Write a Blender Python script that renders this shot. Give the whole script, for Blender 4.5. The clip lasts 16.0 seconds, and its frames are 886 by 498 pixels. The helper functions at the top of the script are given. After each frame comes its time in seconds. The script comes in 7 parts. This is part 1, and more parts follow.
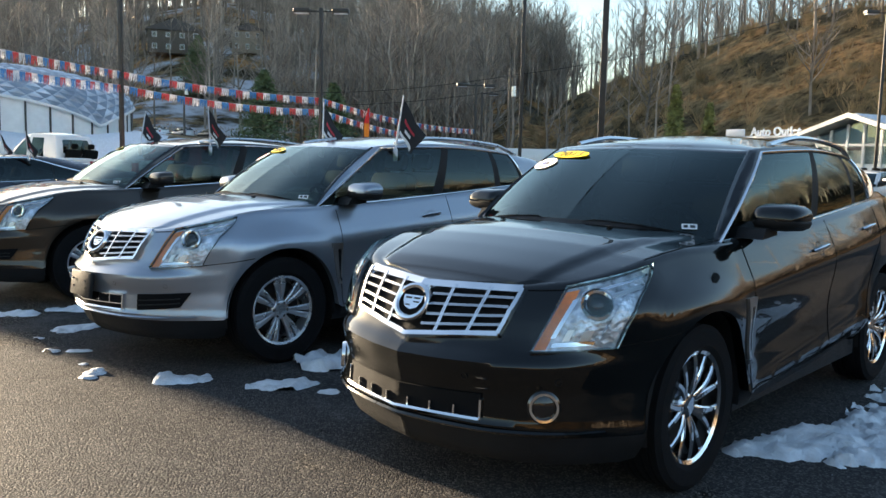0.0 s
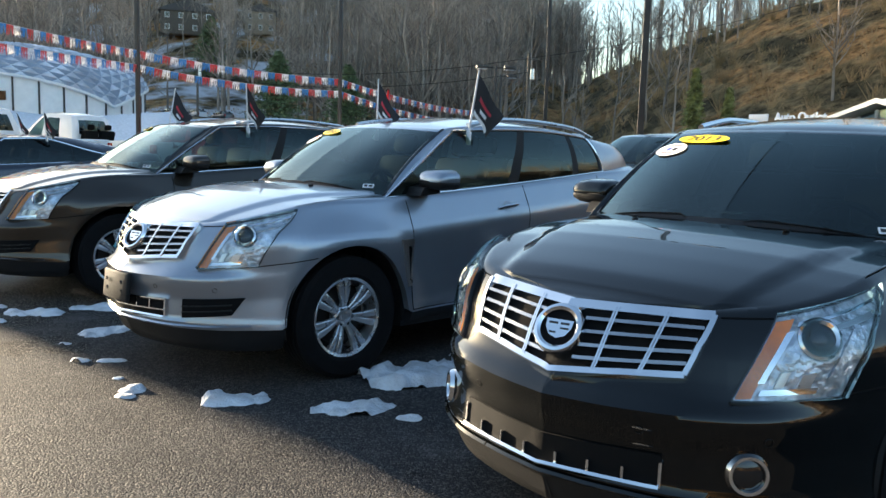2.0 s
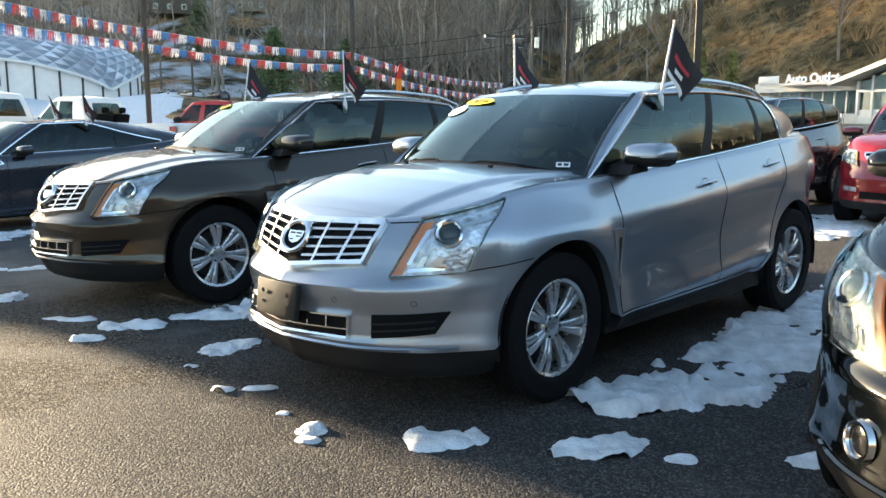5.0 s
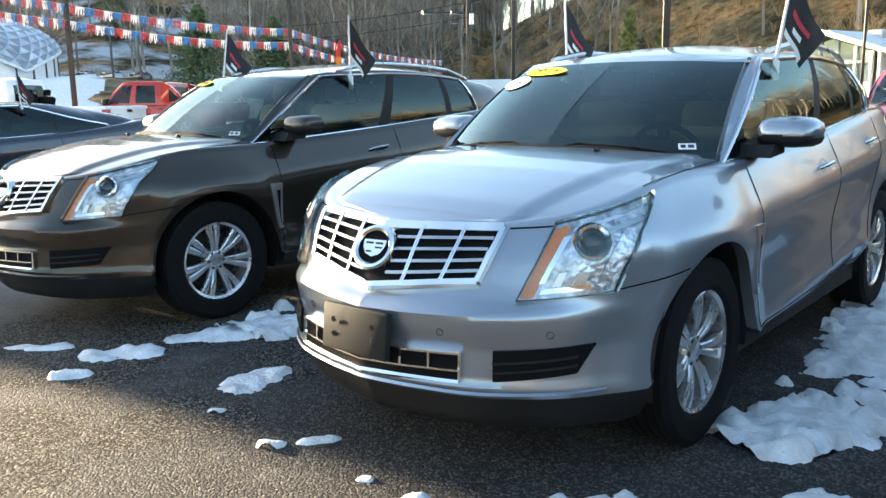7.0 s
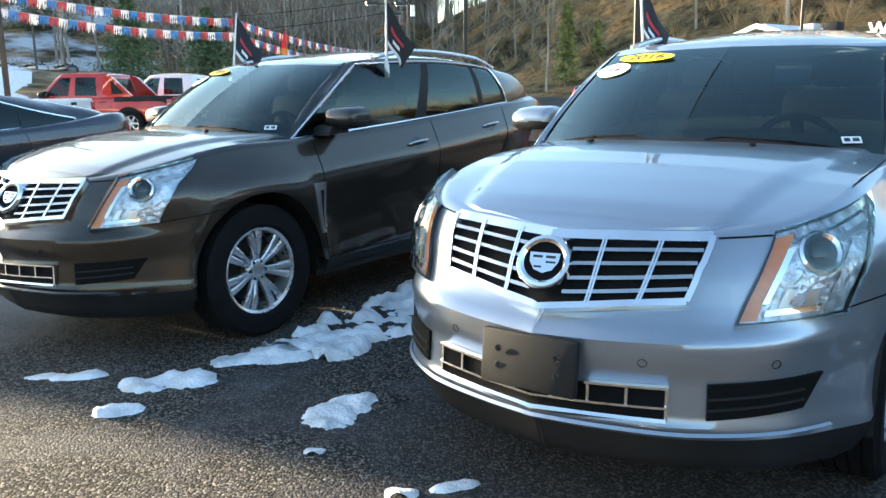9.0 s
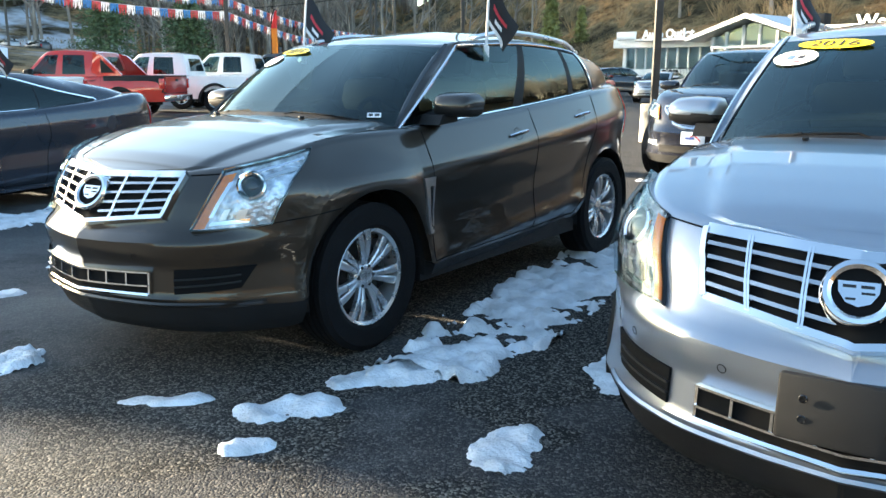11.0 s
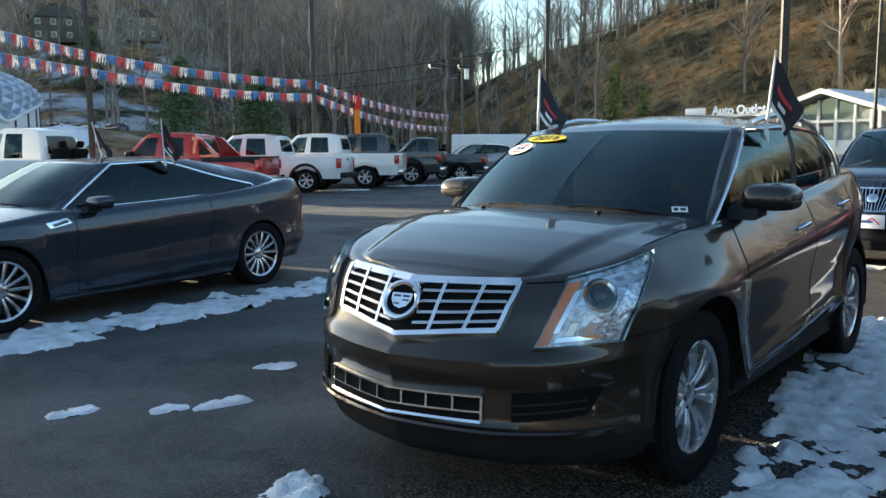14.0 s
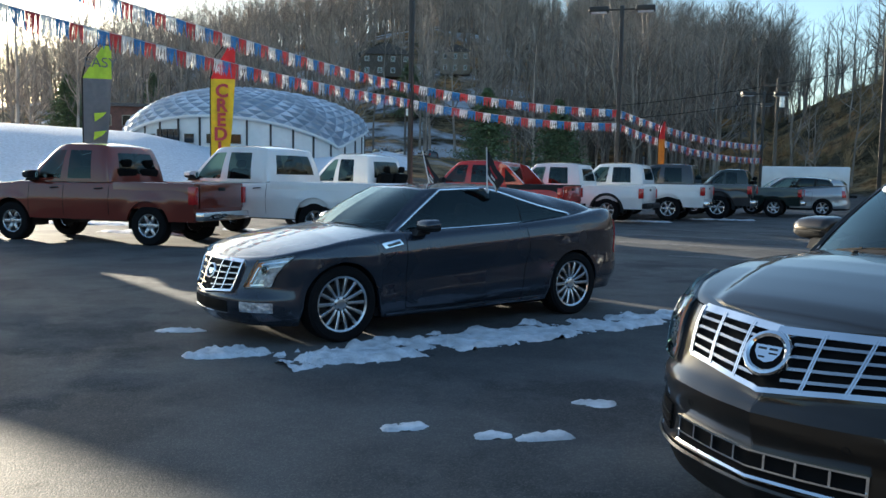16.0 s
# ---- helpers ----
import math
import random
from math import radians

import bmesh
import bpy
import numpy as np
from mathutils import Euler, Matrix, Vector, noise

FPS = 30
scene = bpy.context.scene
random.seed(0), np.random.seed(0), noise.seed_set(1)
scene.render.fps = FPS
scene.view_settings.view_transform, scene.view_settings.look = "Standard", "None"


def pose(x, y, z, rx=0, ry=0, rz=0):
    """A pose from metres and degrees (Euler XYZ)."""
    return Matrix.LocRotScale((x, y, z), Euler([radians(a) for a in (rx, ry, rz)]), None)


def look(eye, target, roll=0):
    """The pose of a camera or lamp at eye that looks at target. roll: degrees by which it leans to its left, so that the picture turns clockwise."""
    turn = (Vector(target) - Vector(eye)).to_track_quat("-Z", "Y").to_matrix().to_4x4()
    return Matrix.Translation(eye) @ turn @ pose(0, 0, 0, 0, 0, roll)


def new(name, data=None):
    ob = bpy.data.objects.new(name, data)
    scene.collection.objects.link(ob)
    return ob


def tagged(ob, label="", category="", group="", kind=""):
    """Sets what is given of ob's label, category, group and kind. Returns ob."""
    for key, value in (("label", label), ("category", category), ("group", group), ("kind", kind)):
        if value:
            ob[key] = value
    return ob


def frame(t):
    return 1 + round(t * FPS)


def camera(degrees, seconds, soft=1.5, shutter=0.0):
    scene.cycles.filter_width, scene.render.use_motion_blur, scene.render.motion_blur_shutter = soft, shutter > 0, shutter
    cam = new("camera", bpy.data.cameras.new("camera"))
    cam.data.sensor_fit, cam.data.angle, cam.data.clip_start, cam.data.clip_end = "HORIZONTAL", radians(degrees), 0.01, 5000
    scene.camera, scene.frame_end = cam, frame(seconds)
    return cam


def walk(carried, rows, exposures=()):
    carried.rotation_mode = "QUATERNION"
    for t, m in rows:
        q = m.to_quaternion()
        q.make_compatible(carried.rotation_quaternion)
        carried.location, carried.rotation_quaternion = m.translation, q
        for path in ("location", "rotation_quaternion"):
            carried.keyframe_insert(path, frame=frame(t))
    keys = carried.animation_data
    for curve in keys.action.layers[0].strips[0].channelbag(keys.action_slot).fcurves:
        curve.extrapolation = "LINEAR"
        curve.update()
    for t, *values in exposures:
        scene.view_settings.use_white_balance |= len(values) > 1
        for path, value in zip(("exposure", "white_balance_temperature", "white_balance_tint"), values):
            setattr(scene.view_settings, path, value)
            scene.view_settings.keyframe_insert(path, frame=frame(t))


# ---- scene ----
cam = camera(56.9, 16.0)
PATH = [
    (0, (1.185, 1.781, 1.463), (0.691, 3.707, 1.25), 1.4),
    (0.5, (0.954, 1.964, 1.458), (0.499, 3.899, 1.234), 1.4),
    (1, (0.757, 2.126, 1.445), (0.313, 4.063, 1.213), 1.6),
    (1.5, (0.613, 2.306, 1.453), (0.181, 4.244, 1.215), 1.8),
    (2, (0.504, 2.443, 1.454), (-0.012, 4.359, 1.201), 1.8),
    (2.5, (0.304, 2.549, 1.436), (-0.22, 4.461, 1.173), 1.6),
    (3, (0.073, 2.63, 1.447), (-0.447, 4.542, 1.173), 1.2),
    (3.5, (-0.129, 2.78, 1.427), (-0.675, 4.683, 1.141), 0.9),
    (4, (-0.325, 2.891, 1.449), (-0.901, 4.783, 1.152), 0.5),
    (4.5, (-0.61, 2.975, 1.441), (-1.122, 4.884, 1.137), 0.3),
    (5, (-0.882, 3.07, 1.418), (-1.383, 4.981, 1.102), -0.0),
    (5.2, (-0.991, 3.132, 1.406), (-1.476, 5.045, 1.085), -0.1),
    (7.3, (-1.927, 3.873, 1.395), (-2.238, 5.813, 1.021), -0.7),
    (7.5, (-2.001, 3.909, 1.392), (-2.295, 5.851, 1.014), -0.6),
    (8, (-2.241, 4.032, 1.397), (-2.488, 5.98, 1.018), -0.6),
    (8.2, (-2.322, 4.076, 1.394), (-2.559, 6.025, 1.014), -0.6),
    (10.3, (-3.248, 4.4, 1.383), (-3.251, 6.358, 0.977), 0.8),
    (10.5, (-3.327, 4.468, 1.372), (-3.308, 6.425, 0.961), 1.3),
    (11, (-3.517, 4.641, 1.395), (-3.63, 6.593, 0.974), 0.2),
    (11.5, (-3.725, 4.744, 1.412), (-3.897, 6.692, 0.99), -0.2),
    (12, (-3.976, 4.826, 1.434), (-4.086, 6.793, 1.087), -0.1),
    (12.5, (-4.187, 4.882, 1.429), (-4.269, 6.855, 1.114), -0.1),
    (13, (-4.374, 4.984, 1.446), (-4.584, 6.953, 1.163), -0.8),
    (13.5, (-4.554, 5.035, 1.442), (-4.737, 7.011, 1.196), -0.0),
    (14, (-4.794, 5.054, 1.459), (-5.037, 7.024, 1.219), -0.3),
    (14.5, (-4.961, 5.073, 1.455), (-5.411, 7.008, 1.228), -0.6),
    (15, (-5.024, 5.111, 1.471), (-5.651, 6.997, 1.242), 0.3),
    (15.5, (-5.052, 5.132, 1.48), (-5.856, 6.954, 1.305), 0.8),
    (16, (-5.08, 5.147, 1.471), (-5.992, 6.918, 1.296), 1.0),
]
walk(cam, [(t, look(eye, target, roll)) for t, eye, target, roll in PATH],
     [(0, 2.74, 6550, 9), (0.6, 2.78, 6450, 9), (1.5, 2.92, 6400, 8), (2.5, 2.7, 6300, 7), (3.5, 2.8, 6350, 7), (5, 3.26, 6900, 7), (7.5, 3.64, 6750, 7), (10.5, 3.52, 6050, 3), (11.5, 3.72, 6450, 4), (12.0, 3.35, 6050, 4), (12.5, 3.56, 6400, 5), (13.5, 2.9, 6250, 5), (14.5, 2.6, 6000, 5), (15.5, 2.5, 5850, 5), (16, 2.27, 5650, 5)])

# ---- light ----
SUN_AZ, SUN_EL = radians(66.0), radians(9.5)      # left of the y axis, above the horizon
TO_SUN = Vector((-math.sin(SUN_AZ) * math.cos(SUN_EL), math.cos(SUN_AZ) * math.cos(SUN_EL), math.sin(SUN_EL)))
world = bpy.data.worlds.new("sky")
scene.world = world
world.use_nodes = True
wn = world.node_tree.nodes
sky = wn.new("ShaderNodeTexSky")
sky.sky_type, sky.sun_disc = "NISHITA", False
sky.sun_elevation, sky.sun_rotation = SUN_EL, -SUN_AZ
sky.air_density, sky.dust_density, sky.ozone_density = 1.0, 1.2, 1.5
wn["Background"].inputs["Strength"].default_value = 0.064
world.node_tree.links.new(sky.outputs["Color"], wn["Background"].inputs["Color"])
sun = new("sun", bpy.data.lights.new("sun", "SUN"))
sun.data.energy, sun.data.angle, sun.data.color = 4.6, radians(0.6), (1.0, 0.80, 0.56)
sun.matrix_world = look(TO_SUN * 50, (0, 0, 0))


# ---- materials ----
def mat(name, base, rough=0.5, metal=0.0, coat=0.0, var=0.12, scale=6.0, bump=0.0, bscale=80.0, second=None, spec=0.5, fleck=0.0):
    """A surface with slow and fine variation of colour, roughness and relief."""
    m = bpy.data.materials.new(name)
    m.use_nodes = True
    n, ln = m.node_tree.nodes, m.node_tree.links
    p = n["Principled BSDF"]
    p.inputs["Metallic"].default_value = metal
    p.inputs["Coat Weight"].default_value = coat
    p.inputs["Coat Roughness"].default_value = 0.02
    p.inputs["Specular IOR Level"].default_value = spec
    co = n.new("ShaderNodeTexCoord")
    big, fine = n.new("ShaderNodeTexNoise"), n.new("ShaderNodeTexNoise")
    big.inputs["Scale"].default_value, big.inputs["Detail"].default_value = scale, 4
    fine.inputs["Scale"].default_value, fine.inputs["Detail"].default_value = bscale, 3
    for t in (big, fine):
        ln.new(co.outputs["Object"], t.inputs["Vector"])
    ramp = n.new("ShaderNodeValToRGB")
    other = second or [c * (1 - var) for c in base]
    ramp.color_ramp.elements[0].position, ramp.color_ramp.elements[1].position = 0.35, 0.68
    ramp.color_ramp.elements[0].color = (*other, 1)
    ramp.color_ramp.elements[1].color = (*[min(1, c * (1 + var * 0.5)) for c in base], 1)
    ln.new(big.outputs["Fac"], ramp.inputs["Fac"])
    mix = n.new("ShaderNodeMix")
    mix.data_type, mix.blend_type = "RGBA", "OVERLAY"
    mix.inputs["Factor"].default_value = fleck or var * 0.8
    ln.new(ramp.outputs["Color"], mix.inputs["A"])
    ln.new(fine.outputs["Fac"], mix.inputs["B"])
    ln.new(mix.outputs["Result"], p.inputs["Base Color"])
    rr = n.new("ShaderNodeMapRange")
    rr.inputs["To Min"].default_value, rr.inputs["To Max"].default_value = max(0.0, rough * 0.8), min(1.0, rough * 1.25)
    ln.new(big.outputs["Fac"], rr.inputs["Value"])
    ln.new(rr.outputs["Result"], p.inputs["Roughness"])
    if bump:
        b = n.new("ShaderNodeBump")
        b.inputs["Strength"].default_value, b.inputs["Distance"].default_value = bump, 0.01
        ln.new(fine.outputs["Fac"], b.inputs["Height"])
        ln.new(b.outputs["Normal"], p.inputs["Normal"])
    return m


def glass(name, tint, gloss_rough=0.0, ior=1.55):
    """Thin glazing: tinted see-through with a mirror gloss that grows at grazing angles."""
    m = bpy.data.materials.new(name)
    m.use_nodes = True
    n, ln = m.node_tree.nodes, m.node_tree.links
    n.remove(n["Principled BSDF"])
    clear, gloss, mix, fres = (n.new("ShaderNode" + k) for k in ("BsdfTransparent", "BsdfGlossy", "MixShader", "Fresnel"))
    clear.inputs["Color"].default_value = (*tint, 1)
    gloss.inputs["Roughness"].default_value = gloss_rough
    gloss.inputs["Color"].default_value = (0.80, 0.97, 0.96, 1)
    fres.inputs["IOR"].default_value = ior
    ln.new(fres.outputs["Fac"], mix.inputs["Fac"])
    ln.new(clear.outputs["BSDF"], mix.inputs[1])
    ln.new(gloss.outputs["BSDF"], mix.inputs[2])
    ln.new(mix.outputs["Shader"], n["Material Output"].inputs["Surface"])
    return m


def paint(name, base, metal=0.0, rough=0.3, ior=1.62):
    """Car lacquer with a fine metal fleck, a clear coat and a film of road dust in patches."""
    m = mat(name, base, rough=rough, metal=metal, coat=1.0, var=0.06, scale=1.6, bscale=900, fleck=0.1, spec=0.15 if metal else 0.04)
    m.node_tree.nodes["Principled BSDF"].inputs["Coat IOR"].default_value = ior
    return m


BLACK = paint("black_lacquer", (0.0022, 0.0028, 0.0030), 0.0, 0.15, 1.48)
SILVER = paint("silver_lacquer", (0.315, 0.35, 0.405), 0.75, 0.30)
BROWN = paint("bronze_lacquer", (0.042, 0.034, 0.027), 0.7, 0.30, 1.47)
GREY = paint("graphite_lacquer", (0.034, 0.040, 0.055), 0.55, 0.26, 1.5)
WHITE = paint("white_lacquer", (0.78, 0.78, 0.77))
RED = paint("red_lacquer", (0.42, 0.022, 0.016), 0.1)
CRIMSON = paint("crimson_lacquer", (0.20, 0.010, 0.018), 0.2)
MAROON = paint("russet_lacquer", (0.15, 0.026, 0.015), 0.1)
GREEN = paint("dark_green_lacquer", (0.012, 0.022, 0.018), 0.2)
CHARCOAL = paint("charcoal_lacquer", (0.05, 0.052, 0.055), 0.4)
NAVY = paint("blue_black_lacquer", (0.008, 0.010, 0.020), 0.2, 0.25)
PALE = paint("pale_silver_lacquer", (0.45, 0.46, 0.47), 0.5)
CHROME = mat("chrome", (0.80, 0.81, 0.83), rough=0.07, metal=1.0, var=0.05)
SATIN = mat("satin_metal", (0.62, 0.63, 0.64), rough=0.28, metal=1.0, var=0.08)
GRILLEBAR = mat("brushed_grille_bar", (0.40, 0.41, 0.43), rough=0.24, metal=1.0, var=0.1)
ALLOY = mat("alloy", (0.56, 0.57, 0.59), rough=0.27, metal=0.75, coat=0.6, var=0.1, scale=9)
REFLECTOR = mat("lamp_reflector", (0.66, 0.69, 0.74), rough=0.16, metal=0.6, var=0.5, scale=22, bump=0.9, bscale=34)
PLASTIC = mat("black_plastic", (0.014, 0.014, 0.015), rough=0.6, var=0.2, bump=0.15, bscale=500, spec=0.22)
GLOSSBLACK = mat("gloss_black_trim", (0.008, 0.008, 0.009), rough=0.12, coat=0.6)
MESHBLACK = mat("grille_mesh_black", (0.005, 0.005, 0.0055), rough=0.7, bump=0.1, bscale=900, spec=0.1)
RUBBER = mat("tyre_rubber", (0.008, 0.008, 0.009), rough=0.9, var=0.25, scale=12, bump=0.3, bscale=180, spec=0.15)
IRON = mat("brake_iron", (0.05, 0.046, 0.044), rough=0.6, metal=0.8)
AMBER = mat("amber_lens", (0.80, 0.22, 0.035), rough=0.12, coat=0.8, var=0.1, scale=60)
REDLENS = mat("red_lens", (0.45, 0.012, 0.012), rough=0.1, coat=1.0, var=0.15, scale=40)
SHIELD = glass("windscreen_glass", (0.30, 0.395, 0.385), ior=1.65)
TINTED = glass("privacy_glass", (0.10, 0.12, 0.135))
SIDEGLASS = glass("door_glass", (0.40, 0.48, 0.47))
LENS = glass("clear_lens", (0.95, 0.96, 0.98))
DARKTRIM = mat("dark_cabin_trim", (0.006, 0.0065, 0.0065), rough=0.8, bump=0.2, bscale=300, spec=0.05)
STICKER = mat("white_sticker", (0.82, 0.82, 0.84), rough=0.45, var=0.03)
STICKER_RED = mat("red_sticker_print", (0.45, 0.05, 0.07), rough=0.45)
STICKER_BLUE = mat("blue_sticker_print", (0.06, 0.10, 0.32), rough=0.45)
YELLOW = mat("yellow_sticker", (0.90, 0.66, 0.01), rough=0.4, var=0.03)
INK = mat("dark_print", (0.02, 0.02, 0.025), rough=0.5)
SNOW = mat("snow", (0.74, 0.77, 0.82), rough=0.6, var=0.12, scale=7, bump=1.0, bscale=55, second=(0.50, 0.52, 0.55))
WHITEWALL = mat("white_painted_wall", (0.78, 0.77, 0.74), rough=0.7, var=0.06, scale=2, bump=0.1)
POLE = mat("bronze_pole_paint", (0.045, 0.038, 0.032), rough=0.5, var=0.3, scale=3)
BARK = mat("bare_bark", (0.40, 0.34, 0.285), rough=0.9, var=0.4, scale=0.4, bump=0.3, bscale=8)
_n, _l = BARK.node_tree.nodes, BARK.node_tree.links
_base = _n["Principled BSDF"].inputs["Base Color"]
_geo, _tone, _mul = _n.new("ShaderNodeNewGeometry"), _n.new("ShaderNodeValToRGB"), _n.new("ShaderNodeMix")
_tone.color_ramp.elements[0].color, _tone.color_ramp.elements[1].color = (0.48, 0.46, 0.44, 1), (1.3, 1.25, 1.2, 1)
_mul.data_type, _mul.blend_type = "RGBA", "MULTIPLY"
_mul.inputs["Factor"].default_value = 1.0
_l.new(_geo.outputs["Random Per Island"], _tone.inputs["Fac"])
_l.new(_base.links[0].from_socket, _mul.inputs["A"])
_l.new(_tone.outputs["Color"], _mul.inputs["B"])
_l.new(_mul.outputs["Result"], _base)
PINE = mat("young_pine_needles", (0.36, 0.35, 0.12), rough=0.8, var=0.5, scale=1.2)
EVERGREEN = mat("conifer_needles", (0.162, 0.209, 0.095), rough=0.8, var=0.5, scale=1.2)
BRUSH = mat("dry_brush", (0.50, 0.32, 0.16), rough=0.95, var=0.4, scale=0.22, second=(0.13, 0.11, 0.055))
CLOTHBLACK = mat("black_flag_cloth", (0.018, 0.018, 0.022), rough=0.75, var=0.3)
CLOTHWHITE = mat("white_flag_print", (0.75, 0.75, 0.76), rough=0.8)
CLOTHRED = mat("red_flag_print", (0.50, 0.04, 0.06), rough=0.75)
CLOTHBLUE = mat("blue_plastic_fringe", (0.05, 0.24, 0.55), rough=0.4, var=0.3, scale=30)
FRINGERED = mat("red_plastic_fringe", (0.60, 0.06, 0.06), rough=0.4, var=0.3, scale=30)
FRINGEWHITE = mat("white_plastic_fringe", (0.85, 0.82, 0.80), rough=0.4, var=0.2, scale=30)
CORD = mat("white_cord", (0.6, 0.6, 0.58), rough=0.8)


def asphalt():
    """Worn asphalt: pale aggregate in a dark binder, stretches darkened by moisture and by added dimming, a smoother
    pale stretch and salt film.
    """
    m = bpy.data.materials.new("asphalt")
    m.use_nodes = True
    n, ln = m.node_tree.nodes, m.node_tree.links
    p = n["Principled BSDF"]
    p.inputs["Specular IOR Level"].default_value = 0.05
    co = n.new("ShaderNodeTexCoord")

    def noise_tex(scale, detail=4, rough=0.55):
        t = n.new("ShaderNodeTexNoise")
        t.inputs["Scale"].default_value, t.inputs["Detail"].default_value, t.inputs["Roughness"].default_value = scale, detail, rough
        ln.new(co.outputs["Object"], t.inputs["Vector"])
        return t

    def ramp(src, a, b, ca, cb):
        r = n.new("ShaderNodeValToRGB")
        r.color_ramp.elements[0].position, r.color_ramp.elements[1].position = a, b
        r.color_ramp.elements[0].color, r.color_ramp.elements[1].color = (*ca, 1), (*cb, 1)
        ln.new(src, r.inputs["Fac"])
        return r

    def blend(fac, a, b, kind="MIX"):
        x = n.new("ShaderNodeMix")
        x.data_type, x.blend_type = "RGBA", kind
        if isinstance(fac, float):
            x.inputs["Factor"].default_value = fac
        else:
            ln.new(fac, x.inputs["Factor"])
        ln.new(a, x.inputs["A"])
        ln.new(b, x.inputs["B"])
        return x.outputs["Result"]

    grains = n.new("ShaderNodeTexVoronoi")
    grains.inputs["Scale"].default_value = 105
    ln.new(co.outputs["Object"], grains.inputs["Vector"])
    stone = ramp(grains.outputs["Color"], 0.50, 1.0, (0.008, 0.0078, 0.0075), (0.30, 0.275, 0.24))
    slow, mid = noise_tex(0.35, 5), noise_tex(2.2, 5)
    film = ramp(slow.outputs["Fac"], 0.42, 0.62, (0.038, 0.0375, 0.037), (0.074, 0.070, 0.067))
    colour = blend(0.28, stone.outputs["Color"], film.outputs["Color"])
    # the dark cover is pushed up at both ends, to dim ground lit too brightly
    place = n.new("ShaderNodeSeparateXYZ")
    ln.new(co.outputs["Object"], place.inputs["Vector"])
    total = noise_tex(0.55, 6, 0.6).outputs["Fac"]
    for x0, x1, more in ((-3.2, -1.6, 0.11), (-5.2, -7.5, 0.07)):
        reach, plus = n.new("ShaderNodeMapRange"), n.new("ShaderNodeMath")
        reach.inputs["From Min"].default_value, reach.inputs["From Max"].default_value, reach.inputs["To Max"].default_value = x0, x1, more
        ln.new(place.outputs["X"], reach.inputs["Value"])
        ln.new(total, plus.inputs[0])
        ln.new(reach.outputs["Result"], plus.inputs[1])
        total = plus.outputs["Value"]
    damp_dim = ramp(total, 0.49, 0.515, (0, 0, 0), (1, 1, 1))
    wet_dim = ramp(mid.outputs["Fac"], 0.3, 0.7, (0.044, 0.044, 0.046), (0.070, 0.069, 0.070))
    soaked_dim = blend(0.60, stone.outputs["Color"], wet_dim.outputs["Color"])
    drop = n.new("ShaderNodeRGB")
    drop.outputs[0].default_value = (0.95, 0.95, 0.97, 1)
    soaked_dim = blend(1.0, soaked_dim, drop.outputs[0], "MULTIPLY")
    colour = blend(damp_dim.outputs["Color"], colour, soaked_dim)
    # beyond the bronze car the lot turns to a smoother, paler mix with a slight sheen
    edge, shift = n.new("ShaderNodeMath"), n.new("ShaderNodeMath")
    edge.operation, shift.operation = "MULTIPLY_ADD", "SUBTRACT"
    edge.inputs[1].default_value, edge.inputs[2].default_value = 2.4, -1.2
    ln.new(slow.outputs["Fac"], edge.inputs[0])
    ln.new(place.outputs["X"], shift.inputs[0])
    ln.new(edge.outputs["Value"], shift.inputs[1])
    smooth = n.new("ShaderNodeMapRange")
    smooth.inputs["From Min"].default_value, smooth.inputs["From Max"].default_value = -4.6, -6.2
    ln.new(shift.outputs["Value"], smooth.inputs["Value"])
    smooth = smooth.outputs["Result"]
    pale_mix = ramp(noise_tex(0.7, 7, 0.65).outputs["Fac"], 0.42, 0.60, (0.068, 0.069, 0.072), (0.122, 0.122, 0.123))
    colour = blend(smooth, colour, blend(0.80, stone.outputs["Color"], pale_mix.outputs["Color"]))
    sheen = ramp(smooth, 0.0, 1.0, (0.05, 0.05, 0.05), (0.11, 0.11, 0.11))
    ln.new(sheen.outputs["Color"], p.inputs["Specular IOR Level"])
    relief = ramp(smooth, 0.0, 1.0, (1, 1, 1), (0.45, 0.45, 0.45))
    salt = ramp(noise_tex(1.1, 8, 0.7).outputs["Fac"], 0.60, 0.78, (0, 0, 0), (0.22, 0.22, 0.22))
    pale = n.new("ShaderNodeRGB")
    pale.outputs[0].default_value = (0.27, 0.265, 0.26, 1)
    colour = blend(salt.outputs["Color"], colour, pale.outputs[0])
    ln.new(colour, p.inputs["Base Color"])
    rough = ramp(damp_dim.outputs["Color"], 0.0, 1.0, (0.95, 0.95, 0.95), (0.72, 0.72, 0.72))
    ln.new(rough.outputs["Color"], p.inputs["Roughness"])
    b, b2 = n.new("ShaderNodeBump"), n.new("ShaderNodeBump")
    b.invert = True
    b.inputs["Distance"].default_value = 0.0045
    ln.new(relief.outputs["Color"], b.inputs["Strength"])
    b2.inputs["Strength"].default_value, b2.inputs["Distance"].default_value = 0.08, 0.01
    ln.new(grains.outputs["Distance"], b.inputs["Height"])
    ln.new(mid.outputs["Fac"], b2.inputs["Height"])
    ln.new(b2.outputs["Normal"], b.inputs["Normal"])
    ln.new(b.outputs["Normal"], p.inputs["Normal"])
    return m


